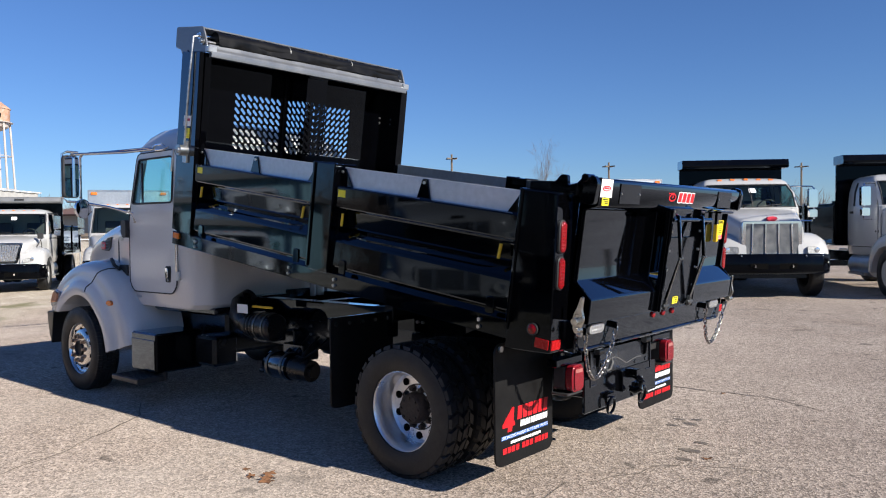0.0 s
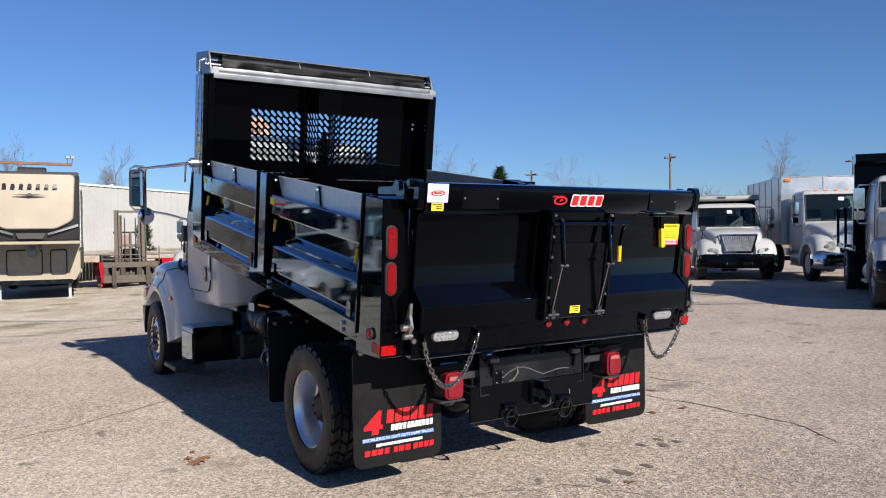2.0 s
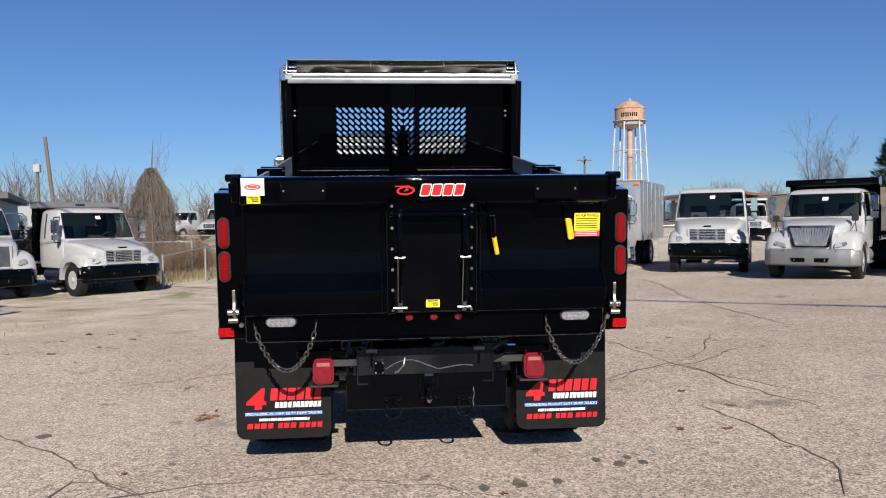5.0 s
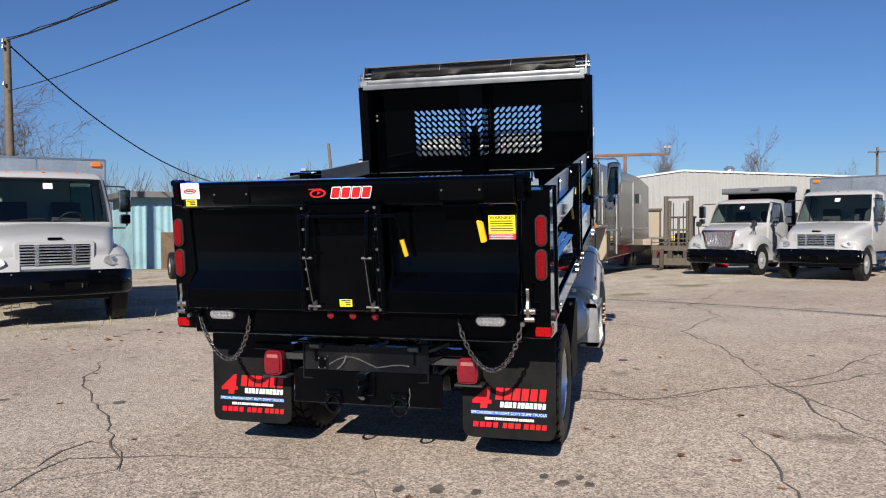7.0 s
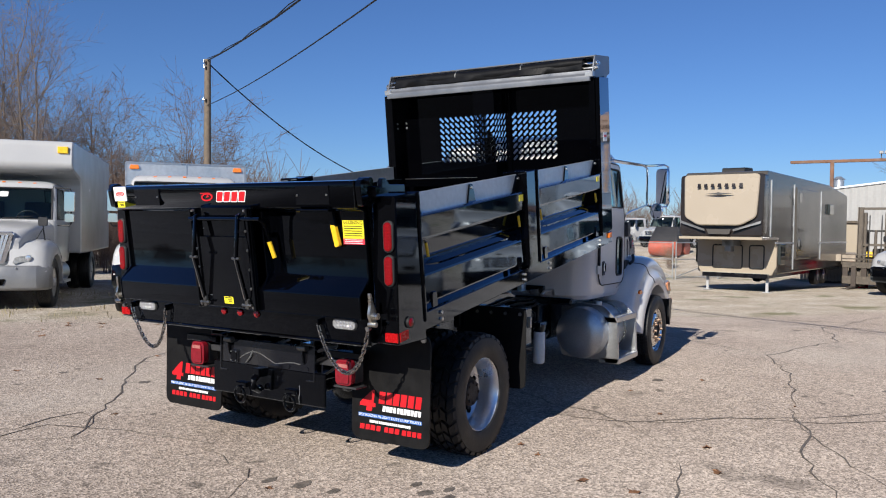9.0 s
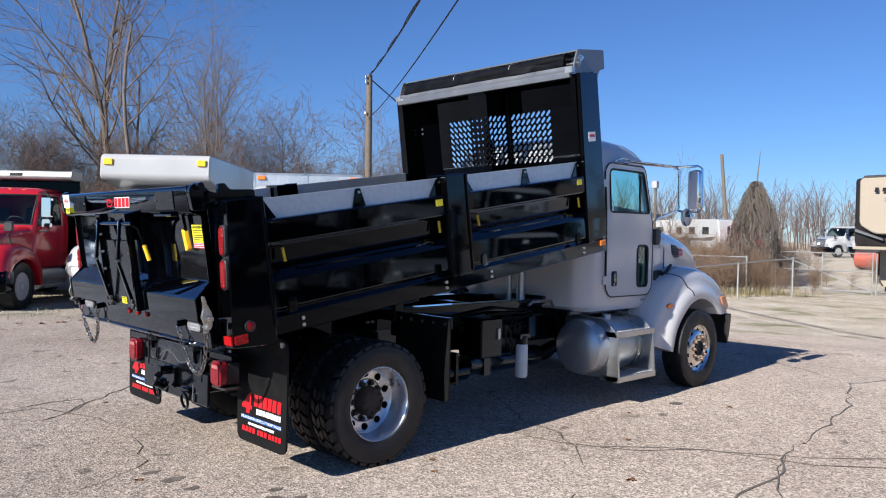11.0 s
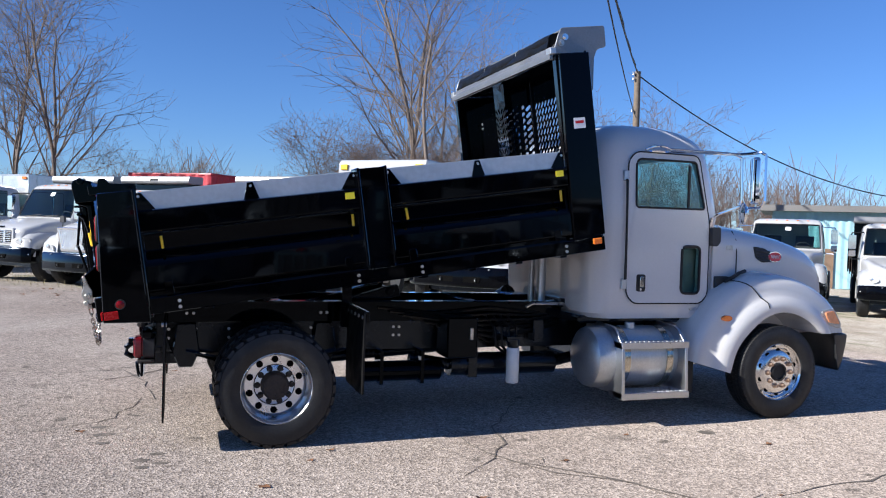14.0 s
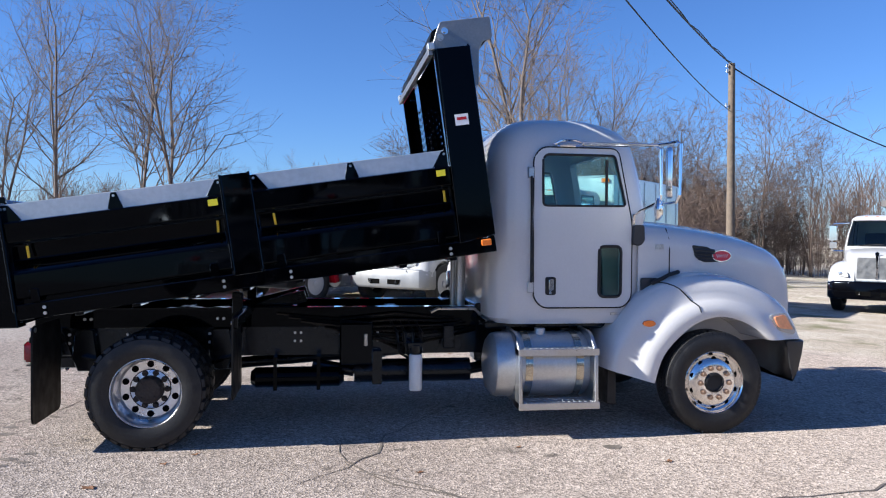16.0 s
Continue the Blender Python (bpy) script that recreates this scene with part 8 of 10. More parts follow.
# cream nose cap with a dark frame round it
def nose(bm, pts, x0, x1):
    prism(bm, pts, "x", x0, x1)
    for v in bm.verts:
        v.co.x -= 0.13 * (v.co.y / 1.2) ** 2 + 0.10 * max(0, (v.co.z - 2.6) / 0.9) ** 2 + 0.16 * max(0, (1.9 - v.co.z) / 0.45) ** 2
bm = bm_new()
nose(bm, soft_poly([(-1.22, 1.55), (1.22, 1.55), (1.24, 3.50), (-1.24, 3.50)], 0.10, 4), -0.40, 0.06)
part("nose_frame", bm, RV_DARK, rv, "dark brown nose frame", bevel=0.02)
bm = bm_new()
nose(bm, soft_poly([(-1.06, 2.14), (-0.62, 1.88), (0.62, 1.88), (1.06, 2.14), (1.12, 3.50), (-1.12, 3.50)], 0.13, 5), -0.05, 0.085)
part("nose_cap", bm, CREAM, rv, "smooth cream nose cap", bevel=0.03)
for s in (1, -1):
    bm = bm_new()
    nose(bm, [(s * 0.42, 1.70), (s * 1.18, 1.95), (s * 1.18, 2.03), (s * 0.42, 1.76)], 0.02, 0.075)
    part("nose_stripe", bm, GREY_TARP, rv, "grey stripe")
bm = bm_new()
nose(bm, soft_poly([(-0.30, 1.60), (0.30, 1.60), (0.36, 1.76), (-0.36, 1.76)], 0.02), 0.0, 0.075)
part("nose_plate", bm, RV_GREY, rv)
for i in range(7):
    bm = bm_new()
    y = 0.62 - 0.205 * i
    h = 0.075 if i in (0, 6) else 0.065
    z = 3.08 + 0.015 * (3 - abs(i - 3)) / 3
    nose(bm, [(y - 0.055, z), (y + 0.055, z), (y + 0.04, z + h * 1.7), (y - 0.04, z + h * 1.7)], 0.07, 0.100)
    part("sign_bar", bm, RV_DARK, rv, "dark bar of a name sign")
bm = bm_new()
nose(bm, [(-0.42, 2.88), (0, 2.845), (0.42, 2.88), (0.08, 2.905), (0, 2.93), (-0.08, 2.905)], 0.07, 0.100)
part("sign_wing", bm, RV_GREY, rv, "thin winged emblem")
bm = bm_new()
box(bm, -1.91, -0.05, -1.23, 1.23, 1.44, 1.52)
part("pod_floor", bm, CREAM, rv, bevel=0.01)
bm = bm_new()
prism(bm, [(-1.22, 1.44), (1.22, 1.44), (1.22, 0.80), (1.08, 0.58), (-1.08, 0.58), (-1.22, 0.80)], "x", -1.87, -1.735)
part("front_bay", bm, CREAM, rv, bevel=0.01)
for y0, y1 in ((0.42, 0.85), (-0.72, 0.20)):
    bm = bm_new()
    tube(bm, [(-1.73, y, z) for y, z in soft_poly([(y0, 0.74), (y1, 0.74), (y1, 1.30), (y0, 1.30)], 0.06, 3)], 0.018, 6, closed=True)
    part("bay_door", bm, RUBBER, rv, "black-edged bay door")
bm = bm_new()
box(bm, -1.72, -0.95, -0.20, 0.15, 1.28, 1.44)
box(bm, -1.3, -0.95, -0.12, 0.08, 1.15, 1.46)
part("pin_box", bm, GREY_TARP, rv, "grey hitch pin box", bevel=0.02)
for s in (1, -1):
    bm = bm_new()
    box(bm, -1.95, -1.87, s * 0.92 - 0.04, s * 0.92 + 0.04, 0.02, 0.75)
    box(bm, -2.02, -1.80, s * 0.92 - 0.11, s * 0.92 + 0.11, 0.0, 0.025)
    part("jack_leg", bm, WHITE_OLD, rv, "white landing leg", bevel=0.006)
    # side details
    bm = bm_new()
    for x, z0, z1 in ((-0.95, 1.55, 3.35), (-3.7, 0.7, 3.35), (-7.6, 0.9, 3.3)):
        box(bm, x - 0.02, x + 0.02, *sorted((s * 1.22, s * 1.245)), z0, z1)
    box(bm, -12.4, -1.5, *sorted((s * 1.22, s * 1.242)), 1.35, 1.39)
    part("side_trim", bm, ALU_MATT, rv)
    bm = bm_new()
    box(bm, -6.9, -3.75, *sorted((s * 1.22, s * 1.30)), 0.95, 3.25)
    part("slide_out", bm, RV_TAUPE, rv, "taupe slide-out room", bevel=0.02)
    for x0, x1, z0, z1 in ((-4.4, -4.0, 2.75, 3.1), (-4.4, -4.0, 1.15, 1.45), (-9.4, -8.7, 2.45, 2.85), (-2.4, -1.85, 0.85, 1.35)):
        bm = bm_new()
        box(bm, x0, x1, *sorted((s * 1.22, s * 1.312)), z0, z1)
        part("side_window", bm, DARK_GLASS, rv, "dark side window", bevel=0.01)
    # swooping dark graphic on the side: a crescent
    bm = bm_new()
    arc = []
    for i in range(13):
        a = radians(100 + 160 * i / 12)
        arc.append((-3.0 + 1.1 * math.cos(a), 2.25 + 0.75 * math.sin(a)))
    for i in range(12, -1, -1):
        a = radians(100 + 160 * i / 12)
        arc.append((-2.86 + 0.98 * math.cos(a), 2.27 + 0.66 * math.sin(a)))
    prism(bm, arc, "y", s * 1.22, s * 1.226)
    part("side_graphic", bm, RV_DARK, rv, "dark crescent graphic")
    for x in (-7.9, -8.9):
        small_wheel_parts(rv, x, s * 1.0, 0.38, 0.38, s, ALU_MATT)
bm = bm_new()
prism(bm, soft_poly([(-2.2, 3.60), (-1.2, 3.60), (-1.3, 3.80), (-2.1, 3.84)], 0.06), "y", -0.35, 0.35)
part("roof_unit", bm, RUBBER, rv, "black roof air conditioner", bevel=0.03)
bm = bm_new()
prism(bm, soft_poly([(-6.4, 3.60), (-5.6, 3.60), (-5.7, 3.80), (-6.3, 3.80)], 0.06), "y", -0.3, 0.3)
part("roof_vent", bm, RUBBER, rv, bevel=0.03)
bm = bm_new()
box(bm, -12.3, -1.6, -1.0, 1.0, 0.48, 0.62)
part("chassis", bm, CHASSIS, rv)

for o in rv.children:
    if o.name.split(".")[0] not in ("tyre", "jack_leg"):
        for v in o.data.vertices:
            v.co.z += 0.31 * min(1.0, max(0.0, (v.co.z - 0.62) / 0.84))

# ---- fork-lift and red bins behind ----
FORK_STEEL = mat("weathered_grey_steel", (0.085, 0.070, 0.055), 0.6, metal=0.0, var=0.4, scale=5, fine=40, bump=0.2, dirt=0.3)
fk = thing("forklift", "old grey and rusty fork-lift with a tall mast", "fork-lift", m=at(-31.6, 7.65, -8))


def lean_back(bm):
    """The mast stands a little back from upright."""
    for v in bm.verts:
        v.co.x -= 0.075 * (v.co.z - 0.3)
    return bm


for s in (1, -1):
    for name, y0, x0, wide, z1 in (("mast_channel", 0.50, 0.56, 0.075, 3.05), ("inner_channel", 0.36, 0.48, 0.05, 2.85)):
        bm = bm_new()
        box(bm, x0, x0 + 0.03, s * y0 - wide, s * y0 + wide, 0.1, z1)
        box(bm, x0, x0 + 0.14, s * (y0 + wide) - 0.014, s * (y0 + wide) + 0.014, 0.1, z1)
        box(bm, x0, x0 + 0.14, s * (y0 - wide) - 0.014, s * (y0 - wide) + 0.014, 0.1, z1)
        part(name, lean_back(bm), FORK_STEEL, fk, "weathered steel channel", bevel=0.004)
    bm = bm_new()
    cyl(bm, (0.60, s * 0.20, 0.4), (0.60, s * 0.20, 2.75), 0.022, seg=8)
    part("lift_chain", lean_back(bm), DARK_STEEL, fk)
    bm = bm_new()
    cyl(bm, (0.42, s * 0.62, 0.55), (-0.3, s * 0.55, 0.95), 0.045, seg=10)
    part("tilt_cylinder", bm, FORK_DARK, fk)
    bm = bm_new()
    prism(bm, [(0.86, 0.02), (2.0, 0.05), (2.0, 0.08), (0.94, 0.12), (0.90, 0.85), (0.82, 0.85)], "y", s * 0.62 - 0.08, s * 0.62 + 0.08)
    part("fork", bm, FORK_RUST, fk, "rusty fork tine", bevel=0.006)
    for x in (0.2, -1.2):
        small_wheel_parts(fk, x, s * 0.72, 0.36, 0.36, s, RUSTY)
    for x in (0.25, -0.9):
        bm = bm_new()
        tube(bm, [(x, s * 0.50, 0.9), (x - 0.06, s * 0.50, 2.15)], 0.04, 6)
        part("guard_post", bm, RUBBER, fk)
bm = bm_new()
cyl(bm, (0.52, 0, 0.3), (0.52, 0, 2.2), 0.05, seg=12)
part("lift_cylinder", lean_back(bm), FORK_STEEL, fk)
for z, d in ((0.18, 0.30), (0.78, 0.22)):
    bm = bm_new()
    box(bm, 0.70, 0.82, -1.02, 1.02, z, z + d)
    part("carriage_bar", bm, FORK_STEEL, fk, "wide tan carriage bar", bevel=0.012)
for y in (-0.92, -0.30, 0.30, 0.92):
    bm = bm_new()
    box(bm, 0.66, 0.80, y - 0.09, y + 0.09, 0.20, 0.98)
    part("carriage_plate", bm, FORK_RUST, fk, bevel=0.01)
for z in (1.12, 1.28):
    bm = bm_new()
    tube(bm, [(0.78, -1.05, z), (0.78, 1.05, z)], 0.022, 6)
    part("load_rail", bm, FORK_STEEL, fk)
for y in (-1.05, 1.05):
    bm = bm_new()
    tube(bm, [(0.78, y, 0.9), (0.78, y, 1.62 if y > 0 else 1.30)], 0.022, 6)
    part("load_post", bm, FORK_STEEL, fk)
for z in (0.35, 1.60, 2.95):
    bm = bm_new()
    box(bm, 0.46, 0.58, -0.57, 0.57, z, z + 0.09)
    part("mast_cross_bar", lean_back(bm), FORK_STEEL, fk)
bm = bm_new()
prism(bm, soft_poly([(-1.75, 0.3), (0.45, 0.3), (0.45, 0.75), (-0.2, 0.85), (-0.5, 1.15), (-1.65, 1.2)], 0.08), "y", -0.55, 0.55)
part("chassis", bm, FORK_DARK, fk, "dirty dark chassis", bevel=0.03)
bm = bm_new()
prism(bm, soft_poly([(-1.70, 1.15), (-0.55, 1.10), (-0.60, 1.38), (-1.60, 1.36)], 0.05), "y", -0.5, 0.5)
part("engine_cover", bm, YELLOW, fk, "faded yellow engine cover", bevel=0.03)
bm = bm_new()
box(bm, -0.60, -0.15, -0.25, 0.25, 0.86, 1.0)
box(bm, -0.62, -0.50, -0.25, 0.25, 1.0, 1.5)
part("seat", bm, RUBBER, fk, bevel=0.04)
for i in range(6):
    bm = bm_new()
    x = -1.0 + 0.26 * i
    box(bm, x - 0.03, x + 0.03, -0.56, 0.56, 2.14, 2.20)
    part("guard_bar", bm, RUBBER, fk)
for s in (1, -1):
    bm = bm_new()
    box(bm, -1.05, 0.40, s * 0.56 - 0.03, s * 0.56 + 0.03, 2.12, 2.21)
    part("guard_rail", bm, RUBBER, fk)
for y, x in ((7.05, -33.6), (9.35, -32.6)):
    rb = thing("red_bin", "small open red steel bin", "bin", "red bins", m=at(x, y, 4))
    bm = bm_new()
    loft(bm, [[(-0.4, -0.25, 0.02), (0.4, -0.25, 0.02), (0.4, 0.25, 0.02), (-0.4, 0.25, 0.02)], [(-0.5, -0.40, 1.05), (0.5, -0.40, 1.05), (0.5, 0.40, 1.05), (-0.5, 0.40, 1.05)], [(-0.46, -0.36, 1.05), (0.46, -0.36, 1.05), (0.46, 0.36, 1.05), (-0.46, 0.36, 1.05)], [(-0.36, -0.21, 0.10), (0.36, -0.21, 0.10), (0.36, 0.21, 0.10), (-0.36, 0.21, 0.10)]])
    part("bin_body", bm, RED_PAINT, rb, bevel=0.01)


bf = thing("board_fence", "weathered grey-tan board fence behind the caravan", "fence")
rb_ = random.Random(5)
bm = bm_new()
box(bm, 0.0, 0.035, -0.066, 0.066, 0.25, 1.22)
board = part("board", bm, FENCE_WOOD, bf, m=pose(-38.6, 4.4, gz(-38.6, 4.4)))
for i in range(1, 52):
    y = 4.4 + 0.145 * i
    share(board, pose(-38.6 + rb_.uniform(-0.01, 0.01), y, gz(-38.6, y) + rb_.uniform(-0.03, 0.02), 0, 0, rb_.uniform(-1, 1)))
bm = bm_new()
box(bm, -38.63, -33.82, 4.3, 12.0, gz(-38.6, 8) + 1.22, gz(-38.6, 8) + 1.50)
part("top_board", bm, FENCE_WOOD, bf, "wide tan top board", bevel=0.01)
bt = thing("box_trailer", "old beige box trailer with a dark flat roof", "trailer", m=at(-40.3, 5.75, 4))
bm = bm_new()
box(bm, -6.0, 0.0, -1.2, 1.2, 0.5, 2.95)
part("body", bm, CREAM, bt, "beige trailer body", bevel=0.03)
bm = bm_new()
box(bm, -6.1, 0.12, -1.3, 1.3, 2.95, 3.08)
part("roof", bm, FORK_DARK, bt, "dark flat roof", bevel=0.02)
for y in (-1.22, 1.22):
    bm = bm_new()
    box(bm, -0.04, 0.03, y - 0.05, y + 0.05, 0.5, 2.95)
    part("corner_post", bm, FORK_DARK, bt, bevel=0.01)
bm = bm_new()
box(bm, -0.01, 0.02, -0.55, 0.35, 0.7, 2.5)
part("door", bm, RV_BAY, bt, "faded end door", bevel=0.01)
bm = bm_new()
box(bm, -5.0, -0.5, -0.9, 0.9, 0.0, 0.5)
part("under_frame", bm, FORK_DARK, bt)

# ---- buildings ----
def ribbed(bm, p0, p1, z0, z1, pitch=0.3, deep=0.035, top=None):
    """Trapezoid-ribbed cladding from p0 to p1; the outside lies to the left of that way. top: height at a share of the way."""
    a, b = Vector((*p0, 0)), Vector((*p1, 0))
    L = (b - a).length
    d = (b - a) / L
    n = Vector((-d.y, d.x, 0))
    k = int(L / pitch)
    prev = None
    for i in range(k * 4 + 1):
        t = i / (k * 4)
        out = deep if i % 4 in (1, 2) else 0.0
        p = a + d * (L * t) + n * out
        zt = top(t) if top else z1
        cur = (bm.verts.new((p.x, p.y, z0)), bm.verts.new((p.x, p.y, zt)))
        if prev:
            bm.faces.new((prev[0], cur[0], cur[1], prev[1]))
        prev = cur


shed = thing("blue_shed", "long low shed clad in pale blue ribbed metal", "shed")
C0 = Vector((-31.9, -11.7))
u, w = Vector((0.72, -0.69)), Vector((-0.69, -0.72))
SL, SW, SH = 6.2, 14.0, 3.0
EC, ED, EE = (-42.7, -15.6), (-40.3, -22.2), (-31.6, -20.3)
def S(a, b):
    p = C0 + u * a + w * b
    return (p.x, p.y)
bm = bm_new()
ribbed(bm, S(SL, 0), S(0, 0), -0.4, SH - 0.05, 0.30, 0.04)
part("front_wall", bm, BLUE_SHEET, shed, "pale blue ribbed wall")
bm = bm_new()
ribbed(bm, S(0, 0), EC, -0.4, SH - 0.05, 0.30, 0.04)
part("end_wall", bm, BLUE_SHEET, shed)
bm = bm_new()
ribbed(bm, EC, ED, -0.4, SH, 0.6, 0.04)
ribbed(bm, ED, EE, -0.4, SH, 0.6, 0.04)
ribbed(bm, EE, S(SL, 0), -0.4, SH, 0.6, 0.04)
part("rear_wall", bm, BLUE_SHEET, shed)
bm = bm_new()
pts = [S(-0.3, -0.5), S(SL + 0.5, -0.5), (EE[0] + 0.4, EE[1] - 0.4), (ED[0] - 0.2, ED[1] - 0.5), (EC[0] - 0.5, EC[1] + 0.3)]
vs0 = [bm.verts.new((*q, SH - 0.12)) for q in pts]
vs1 = [bm.verts.new((*q, SH + 0.14)) for q in pts]
for i in range(5):
    bm.faces.new((vs0[i], vs0[(i + 1) % 5], vs1[(i + 1) % 5], vs1[i]))
bm.faces.new(vs0[::-1])
bm.faces.new(vs1)
part("roof", bm, GREY_ROOF, shed, "weathered grey roof with a deep edge")
bm = bm_new()
for a, b, z0, z1 in ((3.7, 5.0, -0.4, 1.3),):
    p, q = S(a, -0.06), S(b, -0.06)
    r = S(b, 0.02)
    s_ = S(a, 0.02)
    prism(bm, [p, q, r, s_], "z", z0, z1)
part("boarded_door", bm, DRY_BRUSH, shed, "brown boarded door")
bm = bm_new()
p = S(0.4, -0.1)
cyl(bm, (*p, 1.5), (*p, 4.1), 0.03, seg=8)
box(bm, p[0] - 0.2, p[0] + 0.2, p[1] - 0.02, p[1] + 0.02, 3.85, 3.92)
part("service_mast", bm, GALV, shed)

wh = thing("warehouse", "long white metal warehouse with a shallow gable", "warehouse")
WX = -62.0
def gable(t):
    y = -2.0 + 27.0 * t
    return 4.25 + (1.35 * (y + 2) / 11 if y < 9 else 1.35 - 1.0 * (y - 9) / 16)
bm = bm_new()
ribbed(bm, (WX, 25.0), (WX, -2.0), -1.2, 5, 0.5, 0.05, top=lambda t: gable(1 - t))
part("front_wall", bm, WHITE_SHEET, wh, "white ribbed gable wall")
bm = bm_new()
ribbed(bm, (WX, -2.0), (WX - 40, -2.0), -1.2, 4.25, 0.8, 0.05)
part("side_wall", bm, WHITE_SHEET, wh)
bm = bm_new()
rf = [(-2.2, 4.25), (9.0, 5.62), (25.2, 4.62), (25.2, 4.74), (9.0, 5.76), (-2.2, 4.38)]
prism(bm, rf, "x", WX - 40, WX + 0.15)
part("roof", bm, ALU_MATT, wh, "pale metal roof")
for y in (4.0, 13.0):
    bm = bm_new()
    cyl(bm, (WX - 6, y, 4.9), (WX - 6, y, 6.1), 0.40, seg=12)
    cyl(bm, (WX - 6, y, 6.1), (WX - 6, y, 6.35), 0.5, 0.2, seg=12)
    part("roof_vent", bm, ALU_MATT, wh)
bm = bm_new()
box(bm, WX + 0.04, WX + 0.12, 12.2, 13.2, -0.4, 1.8)
part("door", bm, PINKISH, wh, "faded red door")
low = thing("low_building", "low white building with a brown pitched roof", "building")
bm = bm_new()
box(bm, -90, -75, 36, 48, -0.4, 3.4)
part("wall", bm, WHITE_SHEET, low)
bm = bm_new()
prism(bm, [(35, 3.3), (41, 4.3), (49, 3.3), (49, 3.5), (41, 4.6), (35, 3.5)], "x", -91, -74)
part("roof", bm, BROWN_ROOF, low, "brown roof")
for y in (32, 37, 42, 46):
    bm = bm_new()
    box(bm, -55.02, -54.94, y - 0.7, y + 0.7, 1.0, 2.3)
    part("window", bm, DARK_GLASS, low, bevel=0.02)

# ---- water tower ----
wt = thing("water_tower", "rust-streaked round water tank on tall steel legs", "water tower", m=pose(-389, 137, -1.0) @ Matrix.Diagonal((1.27, 1.27, 1.54, 1)))
bm = bm_new()
lathe(bm, [(6.0, 34.8), (6.0, 39.0), (6.25, 39.0), (6.25, 39.3), (3.2, 41.3), (0.7, 42.0), (0.5, 42.6), (0.0, 42.7)], (0, 0, 0), "z", 32)
part("tank", bm, TANK_PAINT, wt, "rust-streaked steel tank")
bm = bm_new()
lathe(bm, [(6.0, 34.8), (5.4, 33.6), (3.4, 32.7), (1.2, 32.3), (0, 32.3)], (0, 0, 0), "z", 32)
part("tank_bowl", bm, PALE_STEEL, wt, "pale rounded tank floor")
bm = bm_new()
cyl(bm, (0, 0, 0), (0, 0, 32.4), 1.1, seg=16)
part("riser_pipe", bm, TANK_PAINT, wt, "rusty riser pipe")
for i in range(6):
    a = radians(60 * i + 20)
    bm = bm_new()
    cyl(bm, (8.2 * math.cos(a), 8.2 * math.sin(a), 0), (5.9 * math.cos(a), 5.9 * math.sin(a), 35.2), 0.36, seg=8)
    part("leg", bm, PALE_STEEL, wt, "pale rust-stained leg")
    for z, r in ((15, 7.2), (25, 6.5)):
        b = radians(60 * i + 80)
        bm = bm_new()
        cyl(bm, (r * math.cos(a), r * math.sin(a), z), (r * math.cos(b), r * math.sin(b), z), 0.13, seg=6)
        part("brace", bm, PALE_STEEL, wt)
bm = bm_new()
lathe(bm, [(6.0, 34.9), (6.9, 34.9), (6.9, 35.1), (6.0, 35.1)], (0, 0, 0), "z", 32, closed=True)
part("balcony", bm, PALE_STEEL, wt)
bm = bm_new()
for i in range(8):
    a = radians(-48 + 8 * i)
    cyl(bm, (6.04 * math.cos(a), 6.04 * math.sin(a), 36.2), (6.04 * math.cos(a), 6.04 * math.sin(a), 37.5), 0.25, seg=4)
part("sign_bars", bm, RUBBER, wt, "faded dark bars of a name")

# ---- poles and wires ----
PT = Vector((-19.72, -15.0, 7.98))
pole = thing("utility_pole", "weathered wooden utility pole", "pole", m=pose(PT.x, PT.y, -0.3))
bm = bm_new()
cyl(bm, (0, 0, 0), (0.10, 0.05, 8.36), 0.165, 0.12, seg=14)
part("pole_shaft", bm, WOOD_POLE, pole)
bm = bm_new()
for z in (8.2, 8.0, 6.75):
    cyl(bm, (0.1, 0, z), (0.36, 0.12, z + 0.03), 0.02, seg=6)
    cyl(bm, (0.32, 0.10, z), (0.32, 0.10, z + 0.12), 0.035, seg=8)
part("insulator", bm, STEEL, pole)


def wire(p0, p1, sag, r, label="black overhead cable from the pole", twist=False):
    bm = bm_new()
    pts = []
    for i in range(41):
        t = i / 40
        q = Vector(p0).lerp(Vector(p1), t)
        q.z -= sag * 4 * t * (1 - t)
        pts.append(q)
    tube(bm, pts, r, 6)
    if twist:
        tube(bm, [p + Vector((0.03 * math.sin(i * 2.1), 0, 0.05 + 0.03 * math.cos(i * 2.1))) for i, p in enumerate(pts)], r * 0.6, 5)
    return single("overhead_cable", bm, RUBBER, label, "cable", "overhead cables")


wire(PT + Vector((0.12, 0.07, 0.04)), (14.48, 34.45, 5.82), 1.33, 0.024, twist=True)
wire(PT + Vector((0.15, 0.1, -1.70)), (14.14, 34.68, 7.34), 1.50, 0.014)
copy_thing(pole, pose(14.3, 34.6, -0.3))
wire(PT + Vector((0.12, 0.07, -0.04)), (-37.23, -14.85, 3.69), 1.36, 0.026)
tp = thing("sign_gantry", "rusty steel T-post with a long cross bar", "post", m=pose(-48, 4.9, -0.3))
bm = bm_new()
box(bm, -0.10, 0.10, -0.10, 0.10, 0, 6.1)
part("post", bm, RUSTY, tp, bevel=0.02)
bm = bm_new()
box(bm, -0.09, 0.09, -2.2, 2.7, 6.08, 6.25)
part("cross_bar", bm, RUSTY, tp, "rusty cross bar", bevel=0.02)
bm = bm_new()
